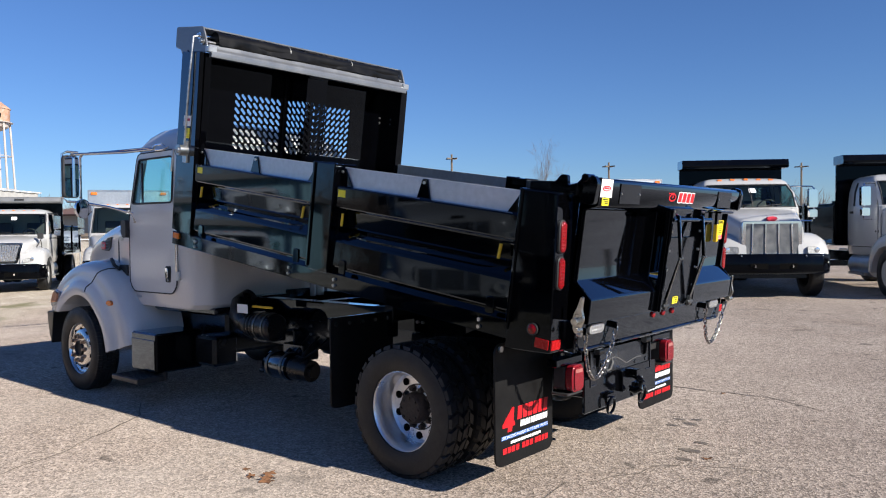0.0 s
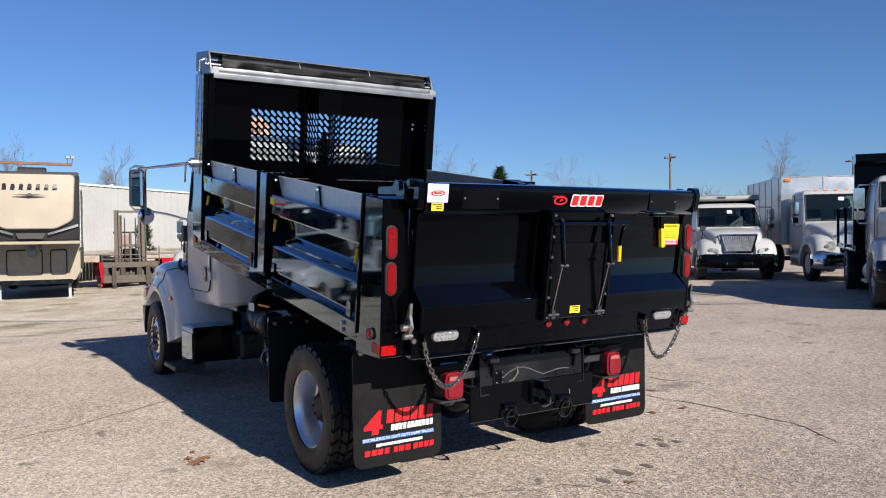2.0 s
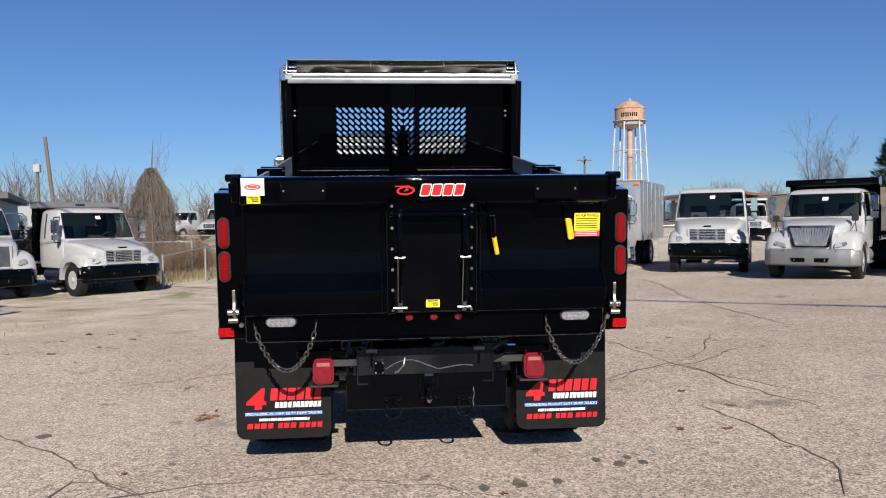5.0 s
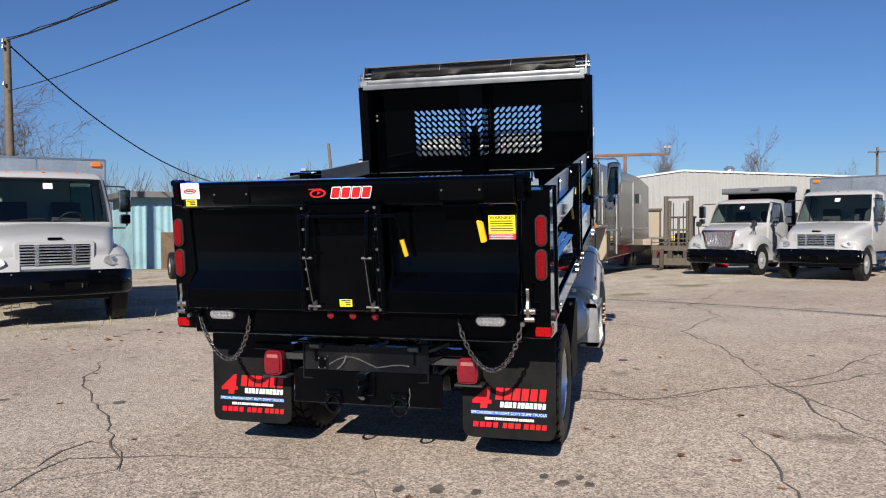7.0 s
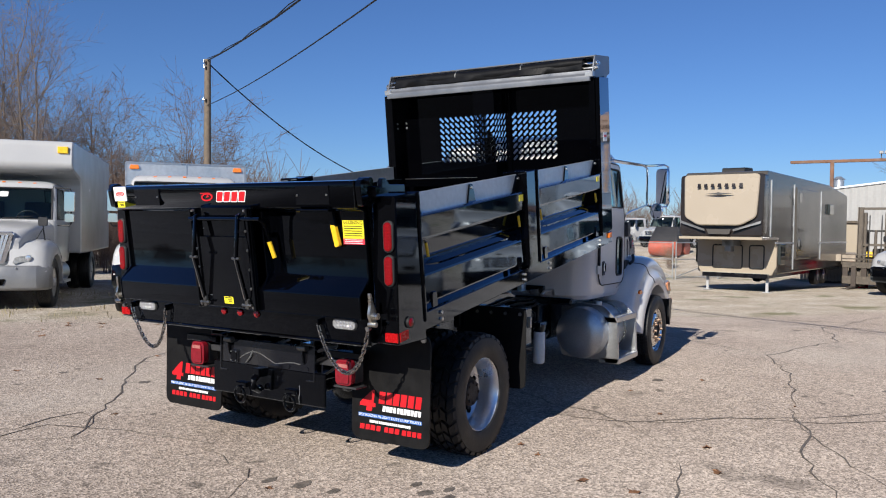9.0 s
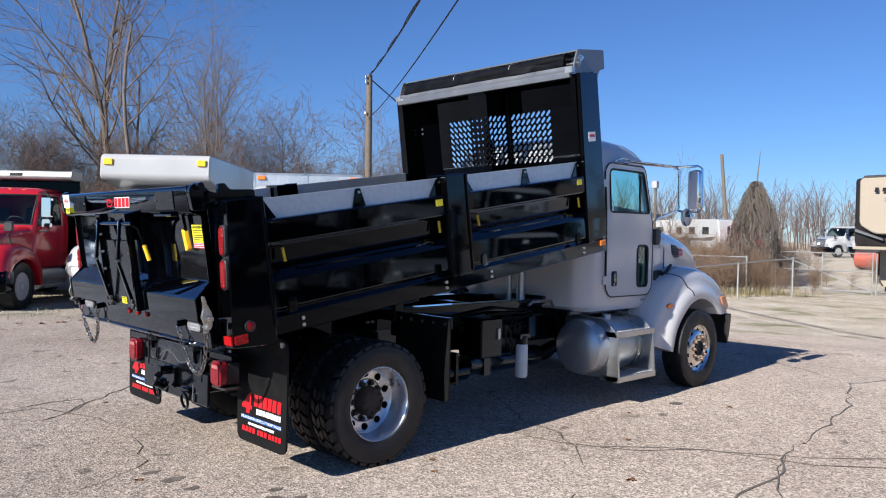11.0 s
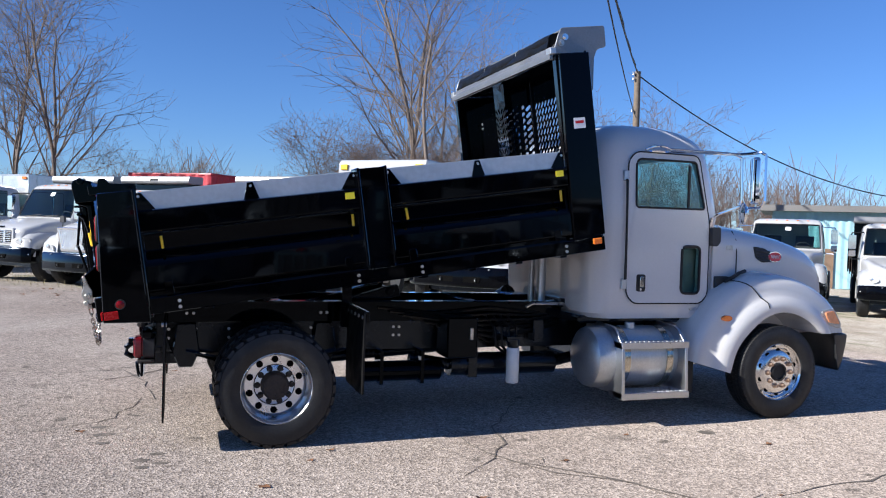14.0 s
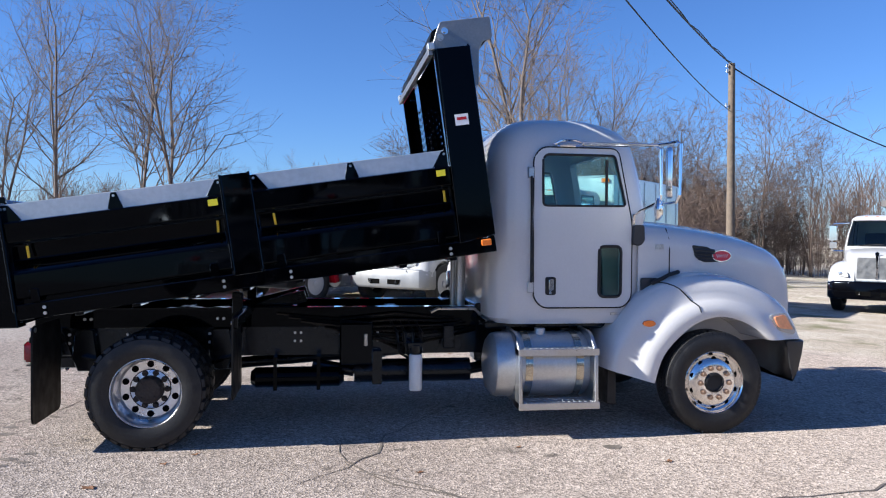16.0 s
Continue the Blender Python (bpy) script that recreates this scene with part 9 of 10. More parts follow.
for y in (2.45, 2.7):
    cyl(bm, (0, y, 6.25), (0.1, y, 6.6), 0.03, seg=6)
    box(bm, 0.0, 0.25, y - 0.1, y + 0.1, 6.5, 6.66)
part("flood_lamp", bm, GREY_TARP, tp, bevel=0.01)
lp = thing("lamp_post", "dark lamp post with a pale box lamp", "lamp post", m=pose(-37.5, -12.3, -0.4))
bm = bm_new()
cyl(bm, (0, 0, 0), (0, 0, 5.0), 0.07, seg=10)
part("post", bm, WOOD_POLE, lp)
bm = bm_new()
box(bm, -0.10, 0.18, -0.16, 0.16, 4.75, 5.15)
part("lamp_head", bm, WHITE_OLD, lp, bevel=0.03)
lean_pole = thing("broken_pole", "leaning broken wooden pole stub", "pole", m=pose(-77.4, -27.2, -0.3))
bm = bm_new()
cyl(bm, (0, 0, 0), (0.4, -0.85, 10.9), 0.22, 0.17, seg=10)
part("pole_shaft", bm, WOOD_POLE, lean_pole)
for i, (x, y, h) in enumerate(((-70, 60, 9), (-48, 90, 10), (-30, 110, 10), (-90, 30, 9.5), (-62, 75, 11))):
    fp = thing("utility_pole", "distant wooden utility pole with a cross arm", "pole", "far poles", m=pose(x, y, 0))
    bm = bm_new()
    cyl(bm, (0, 0, 0), (0, 0, h), 0.16, 0.12, seg=8)
    part("pole_shaft", bm, WOOD_POLE, fp)
    bm = bm_new()
    box(bm, -0.9, 0.9, -0.06, 0.06, h - 0.6, h - 0.45)
    box(bm, -0.06, 0.06, -0.9, 0.9, h - 0.6, h - 0.45)
    part("cross_arm", bm, WOOD_POLE, fp)

# ---- chain-link fences ----
def fence(name, pts, h, label, mesh=True, low=None):
    f = thing(name, label, "fence")
    for i, (a, b) in enumerate(zip(pts, pts[1:])):
        a, b = Vector((*a, 0)), Vector((*b, 0))
        a.z, b.z = gz(a.x, a.y), gz(b.x, b.y)
        n = max(1, round((b - a).length / 2.6))
        for j in range(n + (1 if i == len(pts) - 2 else 0)):
            p = a.lerp(b, j / n)
            bm = bm_new()
            hp = h if low is None else low + (h - low) * j / n
            cyl(bm, p, p + Vector((0, 0, hp + 0.05)), 0.032, seg=8)
            part("post", bm, GALV, f)
        bm = bm_new()
        tube(bm, [a + Vector((0, 0, h if low is None else low)), b + Vector((0, 0, h))], 0.022, 6)
        part("top_rail", bm, GALV, f)
        if mesh:
            bm = bm_new()
            L = (b - a).length
            d = (b - a) / L
            step = 0.16
            k = int((L + h) / step)
            for j in range(k):
                for sgn in (1, -1):
                    s0 = j * step - (h if sgn > 0 else 0)
                    q0, z0, q1, z1 = s0, 0.05, s0 + sgn * h + (0 if sgn > 0 else 0), h
                    if sgn < 0:
                        q0, q1 = j * step, j * step - h
                    # clip to the bay
                    def cl(q, z, qq, zz):
                        lo, hi = 0.0, 1.0
                        for lim, sg in ((0, 1), (L, -1)):
                            f0, f1 = (q - lim) * sg, (qq - lim) * sg
                            if f0 < 0 and f1 < 0:
                                return None
                            if f0 < 0:
                                lo = max(lo, f0 / (f0 - f1))
                            if f1 < 0:
                                hi = min(hi, f0 / (f0 - f1))
                        return (lo, hi) if hi > lo else None
                    c = cl(q0, z0, q1, z1)
                    if not c:
                        continue
                    e = []
                    for t in c:
                        q, z = q0 + (q1 - q0) * t, z0 + (z1 - z0) * t
                        p = a + d * q
                        e.append(Vector((p.x, p.y, p.z + z)))
                    nrm = Vector((-d.y, d.x, 0)) * 0.004
                    up = Vector((0, 0, 0.004))
                    vs = [bm.verts.new(v) for v in (e[0] - up, e[0] + nrm, e[0] + up, e[1] - up, e[1] + nrm, e[1] + up)]
                    for m_ in ((0, 1, 4, 3), (1, 2, 5, 4), (2, 0, 3, 5)):
                        bm.faces.new([vs[q] for q in m_])
            o = part("wire_mesh", bm, GALV, f)
            tagged(o, kind="stuff")
    return f


fence("chain_link_fence", [(-21.7, -2.1), (-27.0, -0.7)], 1.35, "sagging galvanised chain-link fence before brush", mesh=False, low=0.98)
for pts, rise in ((((-39.3, -6.4), (-38.9, -4.0), (-38.3, -1.6)), -1), (((-38.35, -1.45), (-40.6, 0.2), (-43.0, 1.9)), 1)):
    leaf = fence("chain_link_gate", pts, 1.9, "galvanised chain-link gate leaf across a drive")
    ends = [Vector((x, y, gz(x, y))) for x, y in (pts[0], pts[-1])]
    for name, z0, z1 in (("bottom_rail", 0.12, 0.12), ("middle_rail", 1.05, 1.05), ("diagonal_brace", 0.15 if rise > 0 else 1.8, 1.8 if rise > 0 else 0.15)):
        bm = bm_new()
        tube(bm, [ends[0] + Vector((0, 0, z0)), ends[1] + Vector((0, 0, z1))], 0.024, 6)
        part(name, bm, GALV, leaf)
fence("chain_link_fence", [(-39.2, -14.0), (-39.3, -9.5), (-39.35, -6.6)], 1.9, "galvanised chain-link fence beyond the brush")
fence("chain_link_fence", [(-28.2, -9.5), (-28.0, -5.5), (-27.6, -2.6)], 1.35, "galvanised chain-link fence at the yard edge")
fence("chain_link_fence", [(-38.3, 12.2), (-37.5, 17.0), (-36.5, 24)], 1.7, "galvanised chain-link fence behind the parked trucks")

# ---- bare trees and brush ----


def branch_mesh(name, seed, height, spread, levels, trunk_r, forks, material, sides=4, lean=0.0, trunks=1, child=(0.38, 0.62), apart=0.5, nodes=5, split=False, thin=0.006):
    """A leafless tree of tapering limbs that fork and thin out to twigs."""
    rnd = random.Random(seed)
    bags = ([], []), ([], [])

    def limb(p, d, length, r, level):
        verts, faces = bags[1 if split and level > 1 else 0]
        n = nodes if level == 0 else 5 if level < 2 and level < levels else (3 if level < levels else 2)
        ring_prev = None
        q, dd = p.copy(), d.copy()
        pts = [q.copy()]
        ns = sides + 2 if level == 0 else (sides if level < 3 else 3)
        for i in range(n + 1):
            t = i / n
            rr = r * (1 - (0.62 if level < levels else 0.45) * t)
            s = dd.cross(Vector((0.3, 0.2, 0.9)))
            if s.length < 0.05:
                s = dd.cross(Vector((1, 0, 0)))
            s.normalize()
            w = s.cross(dd)
            base = len(verts)
            for k in range(ns):
                a = 2 * math.pi * k / ns
                verts.append(tuple(q + (s * math.cos(a) + w * math.sin(a)) * rr))
            if ring_prev is not None:
                for k in range(ns):
                    faces.append((ring_prev + k, ring_prev + (k + 1) % ns, base + (k + 1) % ns, base + k))
            ring_prev = base
            if i < n:
                wob = 0.10 + 0.06 * level
                dd = (dd + Vector((rnd.uniform(-wob, wob), rnd.uniform(-wob, wob), rnd.uniform(-wob * 0.5, wob) + (0.06 if level < 2 else 0.0)))).normalized()
                q = q + dd * (length / n)
                pts.append(q.copy())
                if level < levels and i >= (max(1, n // 4) if level == 0 else 0):
                    for _ in range(forks[min(level, len(forks) - 1)]):
                        if rnd.random() < 0.85:
                            a = rnd.uniform(0, 2 * math.pi)
                            side = (s * math.cos(a) + w * math.sin(a))
                            up = spread * rnd.uniform(0.7, 1.25)
                            nd = (dd * math.cos(up) + side * math.sin(up) + Vector((0, 0, 0.16 if level < 1 else 0.02))).normalized()
                            limb(q, nd, length * rnd.uniform(*(child if level == 0 else (0.38, 0.62))) * (1.1 - 0.25 * t), max(thin, rr * rnd.uniform(0.40, 0.58)), level + 1)

    for k in range(trunks):
        a = rnd.uniform(0, 6.28)
        off = Vector((math.cos(a), math.sin(a), 0)) * (0.0 if trunks == 1 else rnd.uniform(0.1 * apart, apart))
        d0 = (Vector((off.x * 0.5 / (1 + 2 * apart) + lean, off.y * 0.5 / (1 + 2 * apart), 1))).normalized()
        limb(off, d0, height * (0.72 if trunks == 1 else rnd.uniform(0.55, 0.85)), trunk_r * (1 if trunks == 1 else 0.7), 0)
    out = []
    for verts, faces in bags[:2 if split else 1]:
        me = bpy.data.meshes.new(name)
        me.from_pydata(verts, [], faces)
        me.materials.append(material)
        me.polygons.foreach_set("use_smooth", [True] * len(me.polygons))
        out.append(me)
    return out if split else out[0]


TALL = [branch_mesh("tree", 11 + i, 17, 0.60, 3, 0.16, (3, 2, 2), BARK, trunks=3, child=(0.20, 0.40), apart=1.3, split=True, thin=0.013) for i in range(3)]
TALL.append(branch_mesh("tree", 40, 16, 0.60, 3, 0.14, (3, 2, 2), BARK, trunks=4, child=(0.20, 0.38), apart=1.8, split=True, thin=0.013))
TALL += [branch_mesh("tree", 51 + i, 17, 0.80, 3, 0.17, (2, 2, 2), BARK, trunks=2, child=(0.34, 0.56), apart=0.9, split=True, thin=0.013) for i in range(2)]
SLIM = [branch_mesh("tree", 80 + i, 24, 0.70, 3, 0.15, (2, 2, 2), BARK, trunks=1, child=(0.16, 0.28), nodes=12, split=True, thin=0.013) for i in range(3)]
SMALL = [branch_mesh("tree", 60 + i, 7.5, 0.9, 3, 0.08, (2, 2, 2), TWIG, trunks=2, apart=0.8, split=True, thin=0.009) for i in range(3)]
rt = random.Random(9)


def plant(name, me, x, y, s, label, category, group, zs=1.0):
    th = thing(name, label, category, group, pose(x, y, gz(x, y) - 0.05, 0, 0, rt.uniform(0, 360)) @ Matrix.Diagonal((s, s, s * zs, 1)))
    for nm, m in zip(("trunk", "crown"), me):
        new(nm, m).parent = th
    return th


def open_gap(x, y):
    """The clear stretch between the two groups of tall trees."""
    t = (-19 - y) / 14
    return y < -12 and -7.0 - 3.2 * t < x < -1.2 + 0.6 * t


FORKED = [branch_mesh("tree", 500 + i, 18, 0.78, 3, 0.17, (2, 2, 3), BARK, trunks=1, child=(0.28, 0.50), nodes=7, split=True, thin=0.008) for i in range(3)]
PAIRED = [branch_mesh("tree", 544 + i, 17, 0.82, 3, 0.17, (2, 2, 3), BARK, trunks=2, child=(0.28, 0.50), apart=0.9, nodes=7, split=True, thin=0.008) for i in range(3)]
for x, y, s, k in ((-16.9, -38.5, 1.22, 0), (-16.5, -34.0, 1.18, 1), (-15.8, -29.0, 0.95, 2), (-18.8, -35.5, 0.85, 0), (-21.5, -33.0, 0.72, 1)):
    plant("forked_tree", FORKED[k], x, y, s, "tall leafless tree with rising forked limbs", "tree", "forked bare trees")
for x, y, s, k in ((-13.7, -16.2, 0.56, 1), (3.1, -28.0, 0.98, 0), (9.4, -31.5, 0.86, 1), (6.6, -36.0, 0.95, 2), (14.5, -38.0, 0.9, 0)):
    plant("twin_trunk_tree", PAIRED[k], x, y, s, "leafless tree with a twin trunk and pale limbs", "tree", "twin-trunk bare trees")
for x, y, s, k in ((-20.2, -30.2, 0.50, 0), (-24.6, -29.6, 0.46, 2)):
    plant("slim_tree", SLIM[k], x, y, s, "slim leafless tree with upswept branches", "tree", "slim bare trees")
for x, y, s, k in ((-18.5, -36, 0.52, 3), (-30, -46, 0.45, 1), (-3.6, -43, 0.40, 2),
                   (-45, -46, 0.18, 3), (-52, -38, 0.2, 1), (-40, -42, 0.24, 0), (-58, -42, 0.24, 2), (-33, -44, 0.34, 1)):
    plant("bare_tree", TALL[k], x, y, s, "leafless tree with pale branches behind the trucks", "tree", "bare trees")
for i in range(34):
    t = i / 33
    x = -46 + 56 * t + rt.uniform(-2, 2)
    y = -19 - 15 * t + rt.uniform(-9, 3) - (6 if -30 < x < -12 else 0)
    if not open_gap(x, y) and not (-44 < x < -28 and -24 < y < -10):
        plant("small_bare_tree", SMALL[i % 3], x, y, rt.uniform(0.7, 1.1) * (0.3 if x < -29 else 0.6 if x > -1 else 1.0), "small leafless tree in the thicket", "tree", "small bare trees")
for i in range(22):
    t = i / 21
    plant("small_bare_tree", SMALL[i % 3], -12.0 - 19 * t + rt.uniform(-1, 1), -33.5 + 9 * t + rt.uniform(-4, 1), rt.uniform(0.70, 1.02), "small leafless tree in the thicket", "tree", "small bare trees")
# thicket: joined, uncountable
def scatter(name, spots):
    """Many shrubs as one object."""
    vs, fs, off = [], [], 0
    for me, x, y, s, zs, a in spots:
        n = len(me.vertices)
        co = np.empty(n * 3)
        me.vertices.foreach_get("co", co)
        co = co.reshape(-1, 3) * (s, s, s * zs)
        c, sn = math.cos(a), math.sin(a)
        co = np.stack([co[:, 0] * c - co[:, 1] * sn + x, co[:, 0] * sn + co[:, 1] * c + y, co[:, 2] + gz(x, y) - 0.1], 1)
        vs.append(co)
        nl = len(me.loops)
        li = np.empty(nl, dtype=np.int64)
        me.loops.foreach_get("vertex_index", li)
        fs.append(li.reshape(-1, 4) + off)
        off += n
    me = bpy.data.meshes.new(name)
    F = np.concatenate(fs)
    V = np.concatenate(vs)
    me.from_pydata(V.tolist(), [], F.tolist())
    return me


def thicket(name, spots, material, label):
    me = scatter(name, spots)
    me.materials.append(material)
    o = new(name, me)
    return tagged(o, label, "brush", kind="stuff")


STX, STY = -38.1, -7.0
# shrub meshes made of four-sided rings only, so that they can be joined
QB = []
for i in range(4):
    me = branch_mesh("shrub", 200 + i, 4.0, 0.95, 2, 0.032, (2, 2), TWIG, sides=3, trunks=8, apart=0.9, thin=0.009)
    QB.append(me)
LOWB = [branch_mesh("shrub", 300 + i, 4.0, 0.7, 1, 0.045, (3,), TWIG, sides=3, trunks=10, apart=1.2, thin=0.014) for i in range(3)]
sp = []
for i in range(230):
    t = rt.random()
    x = -58 + 84 * t + rt.uniform(-3, 3)
    y = -17.5 - 14 * t + rt.uniform(-10, 1.0)
    if x < -26:
        y = -30 + rt.uniform(-12, 2)
    k = 0.4 if open_gap(x, y) else 0.55 if x > -1 else 0.30 if x < -32 else 0.85
    sp.append((QB[i % 4], x, y, k * rt.uniform(0.7, 1.5), rt.uniform(0.8, 1.25), rt.uniform(0, 6.3)))
for i in range(300):
    t = rt.random()
    x = -75 + 105 * t + rt.uniform(-3, 3)
    y = -27 - 14 * t + rt.uniform(-16, 0.0)
    k = 0.4 if open_gap(x, y) else 0.55 if x > -1 else 0.22 if x < -24 else 0.7
    sp.append((LOWB[i % 3], x, y, k * rt.uniform(0.6, 1.25), rt.uniform(0.7, 1.1), rt.uniform(0, 6.3)))
for i in range(60):
    t = rt.random()
    sp.append((QB[i % 4], -13.0 - 19 * t, -34 + 10 * t + rt.uniform(-5, 0.5), rt.uniform(0.6, 1.1), rt.uniform(0.8, 1.2), rt.uniform(0, 6.3)))
for i in range(60):
    t = rt.random()
    sp.append((QB[i % 4], -12.5 - 9 * t, -17.5 - 1.0 * t + rt.uniform(-6, 0.5), rt.uniform(0.40, 0.72), rt.uniform(0.8, 1.2), rt.uniform(0, 6.3)))
thicket("thicket", sp, TWIG, "brown leafless thicket behind the parked trucks")
sp = []
for i in range(46):
    t = rt.random()
    sp.append((QB[i % 4], -22.5 - 6.0 * t + rt.uniform(-0.5, 0.5), -3.2 + 1.4 * t - rt.uniform(0.0, 2.2), rt.uniform(0.16, 0.28) + 0.16 * max(0.0, t - 0.35), rt.uniform(0.8, 1.3), rt.uniform(0, 6.3)))
for i in range(26):
    sp.append((QB[i % 4], rt.uniform(-48, -31), rt.uniform(-10, -3), rt.uniform(0.22, 0.42), 1.0, rt.uniform(0, 6.3)))
for i in range(26):
    sp.append((QB[i % 4], STX - 0.6 + rt.uniform(-2.0, 1.5), STY - 2.4 + rt.uniform(-2.3, 2.0), rt.uniform(0.4, 0.7), rt.uniform(0.8, 1.2), rt.uniform(0, 6.3)))
for i in range(44):
    sp.append((QB[i % 4], rt.uniform(-47, -31), rt.uniform(-10.5, -7.0), rt.uniform(0.30, 0.52), 1.0, rt.uniform(0, 6.3)))
thicket("dry_brush", sp, DRY_BRUSH, "dry tan brush along the fence")
sp = []
for i in range(170):
    a = rt.uniform(0, 1)
    x = -190 + 330 * a
    d = rt.uniform(0, 30)
    sp.append((LOWB[i % 3], x, -95 - d if x > -60 else -60 - d + (x + 60) * -0.5, rt.uniform(1.6, 2.6), 1.0, rt.uniform(0, 6.3)))
for i in range(150):
    a = rt.uniform(0, 1)
    sp.append((LOWB[i % 3], -230 + 190 * a + rt.uniform(-6, 6), 40 + 120 * a + rt.uniform(0, 30), rt.uniform(1.3, 2.4), 1.0, rt.uniform(0, 6.3)))
for i in range(60):
    sp.append((LOWB[i % 3], rt.uniform(-210, -160), rt.uniform(-60, 60), rt.uniform(0.6, 1.1), 1.0, rt.uniform(0, 6.3)))
thicket("far_woods", sp, TWIG, "far band of leafless woods")
for x, y, s, k in ((-70, 110, 0.75, 0), (-68, 64.0, 0.5, 4), (-75, 53, 0.52, 2), (-80, 54, 0.6, 0), (-95, 96, 0.6, 1), (-40, 120, 0.6, 3), (-120, 20, 0.8, 1), (-125, 8, 0.85, 3), (-146, -21.5, 0.60, 0), (-146, -16.5, 0.52, 1), (-115, 32, 0.5, 2)):
    plant("bare_tree", TALL[k], x, y, s, "distant leafless tree at the edge of the field", "tree", "bare trees")
plant("slender_tree", branch_mesh("tree", 333, 6.0, 0.35, 3, 0.055, (1, 2, 1), BARK, trunks=1, split=True), -21.9, -2.4, 0.62, "slender pale leafless tree by the fence", "tree", "")


def vine_stump(x, y, h, w):
    """A dead trunk hung all round with withered creeper."""
    rnd = random.Random(71)
    th = thing("vine_covered_stump", "dead tree stump hung with withered grey-brown creeper", "stump", m=pose(x, y, gz(x, y)))
    bm = bm_new()
    bend = [(0.1, 0.1, -0.1, 0.11), (0.05, 0, 1.5, 0.09), (0, 0, 3.0, 0.06), (-0.05, 0.05, h * 0.82, 0.035), (-0.14, 0.12, h, 0.012)]
    for a, b in zip(bend, bend[1:]):
        cyl(bm, a[:3], b[:3], a[3], b[3], seg=8)
    part("trunk", bm, BARK, th)
    bm = bm_new()
    for i in range(950):
        a, lev = rnd.uniform(0, 6.283), rnd.random() ** 0.6
        z = h * (0.24 + 0.54 * lev)
        pts = []
        r = w * rnd.uniform(0.04, 0.5) * (1.03 - lev)
        n = 6
        drop = rnd.uniform(0.4, 2.2)
        for k in range(n):
            t = k / (n - 1)
            env = w * max(0.03, 1 - (z - drop * t * t - 0.35 * h) / (0.46 * h)) ** 0.5 * (0.72 + 0.28 * math.sin(2 * a + 1.3 * z) + 0.1 * math.sin(7 * a - 2.1 * z)) if z - drop * t > 0.35 * h else w * (0.85 + 0.15 * math.sin(3 * a))
            rr = min(env, r + 0.9 * w * t ** 0.7)
            b = a + 0.25 * math.sin(5 * t + i)
            pts.append((rr * math.cos(b) + rnd.uniform(-0.07, 0.07), rr * math.sin(b) + rnd.uniform(-0.07, 0.07), max(0.02, z - drop * t * t)))
        tube(bm, pts, rnd.uniform(0.006, 0.014), 3)
    part("creeper", bm, VINE, th, "withered hanging creeper")
    return th


vine_stump(STX, STY, 6.9, 1.40)


def evergreen(x, y, h, w, seed):
    rnd = random.Random(seed)
    th = thing("evergreen_tree", "dense dark green evergreen tree", "tree", "evergreens", m=pose(x, y, gz(x, y)))
    bm = bm_new()
    cyl(bm, (0, 0, 0), (0, 0, h * 0.85), 0.03 * h, 0.01 * h, seg=8)
    part("trunk", bm, BARK, th)
    vs, fs = [], []
    for i in range(2600):
        z = h * (0.06 + 0.94 * rnd.random() ** 1.2)
        r = w * (1 - (z / h)) ** 0.75 * (0.55 + 0.45 * rnd.random()) * (0.85 + 0.25 * math.sin(z * 5 + rnd.random()))
        a = rnd.uniform(0, 6.283)
        p = Vector((r * math.cos(a), r * math.sin(a), z))
        d = Vector((math.cos(a), math.sin(a), rnd.uniform(-0.2, 0.7))).normalized()
        s = d.cross(Vector((0, 0, 1))).normalized() * rnd.uniform(0.02, 0.05) * h * 0.5
        L = rnd.uniform(0.05, 0.09) * h
        b = len(vs)
        vs += [tuple(p - s), tuple(p + s), tuple(p + d * L + Vector((0, 0, rnd.uniform(-0.02, 0.03) * h)))]
        fs.append((b, b + 1, b + 2))
    me = bpy.data.meshes.new("crown")
    me.from_pydata(vs, [], fs)
    me.materials.append(EVERGREEN)
    o = new("crown", me)
    o.parent = th
    return th


bm = bm_new()
rows = []
for i in range(41):
    t = i / 40
    x, y = -84 + 66 * t, 36 + 50 * t
    h = (3.2 + 0.5 * math.sin(7 * t) + 0.25 * math.sin(23 * t)) * min(1.0, 6 * t, 6 * (1 - t)) + 0.02
    rows.append([(x - 0.6 * q, y + 0.8 * q, gz(x, y) - 0.1 + h * f) for q, f in ((-9, 0), (-5, 0.55), (-1, 0.95), (3, 1.0), (12, 0.9))])
vs = [[bm.verts.new(p) for p in r] for r in rows]
for a, b in zip(vs, vs[1:]):
    for k in range(4):
        bm.faces.new((a[k], b[k], b[k + 1], a[k + 1]))
bmesh.ops.recalc_face_normals(bm, faces=bm.faces)
single("earth_bank", bm, DIRT_BANK, "low brown earth bank beyond the yard", "bank", kind="structure", angle=80)
evergreen(-72, 56.8, 8.6, 3.4, 1)
evergreen(-44, 84, 5.5, 2.6, 3)
evergreen(-52.5, 12.4, 3.2, 0.8, 4)
evergreen(-53, 16.5, 3.0, 0.8, 5)

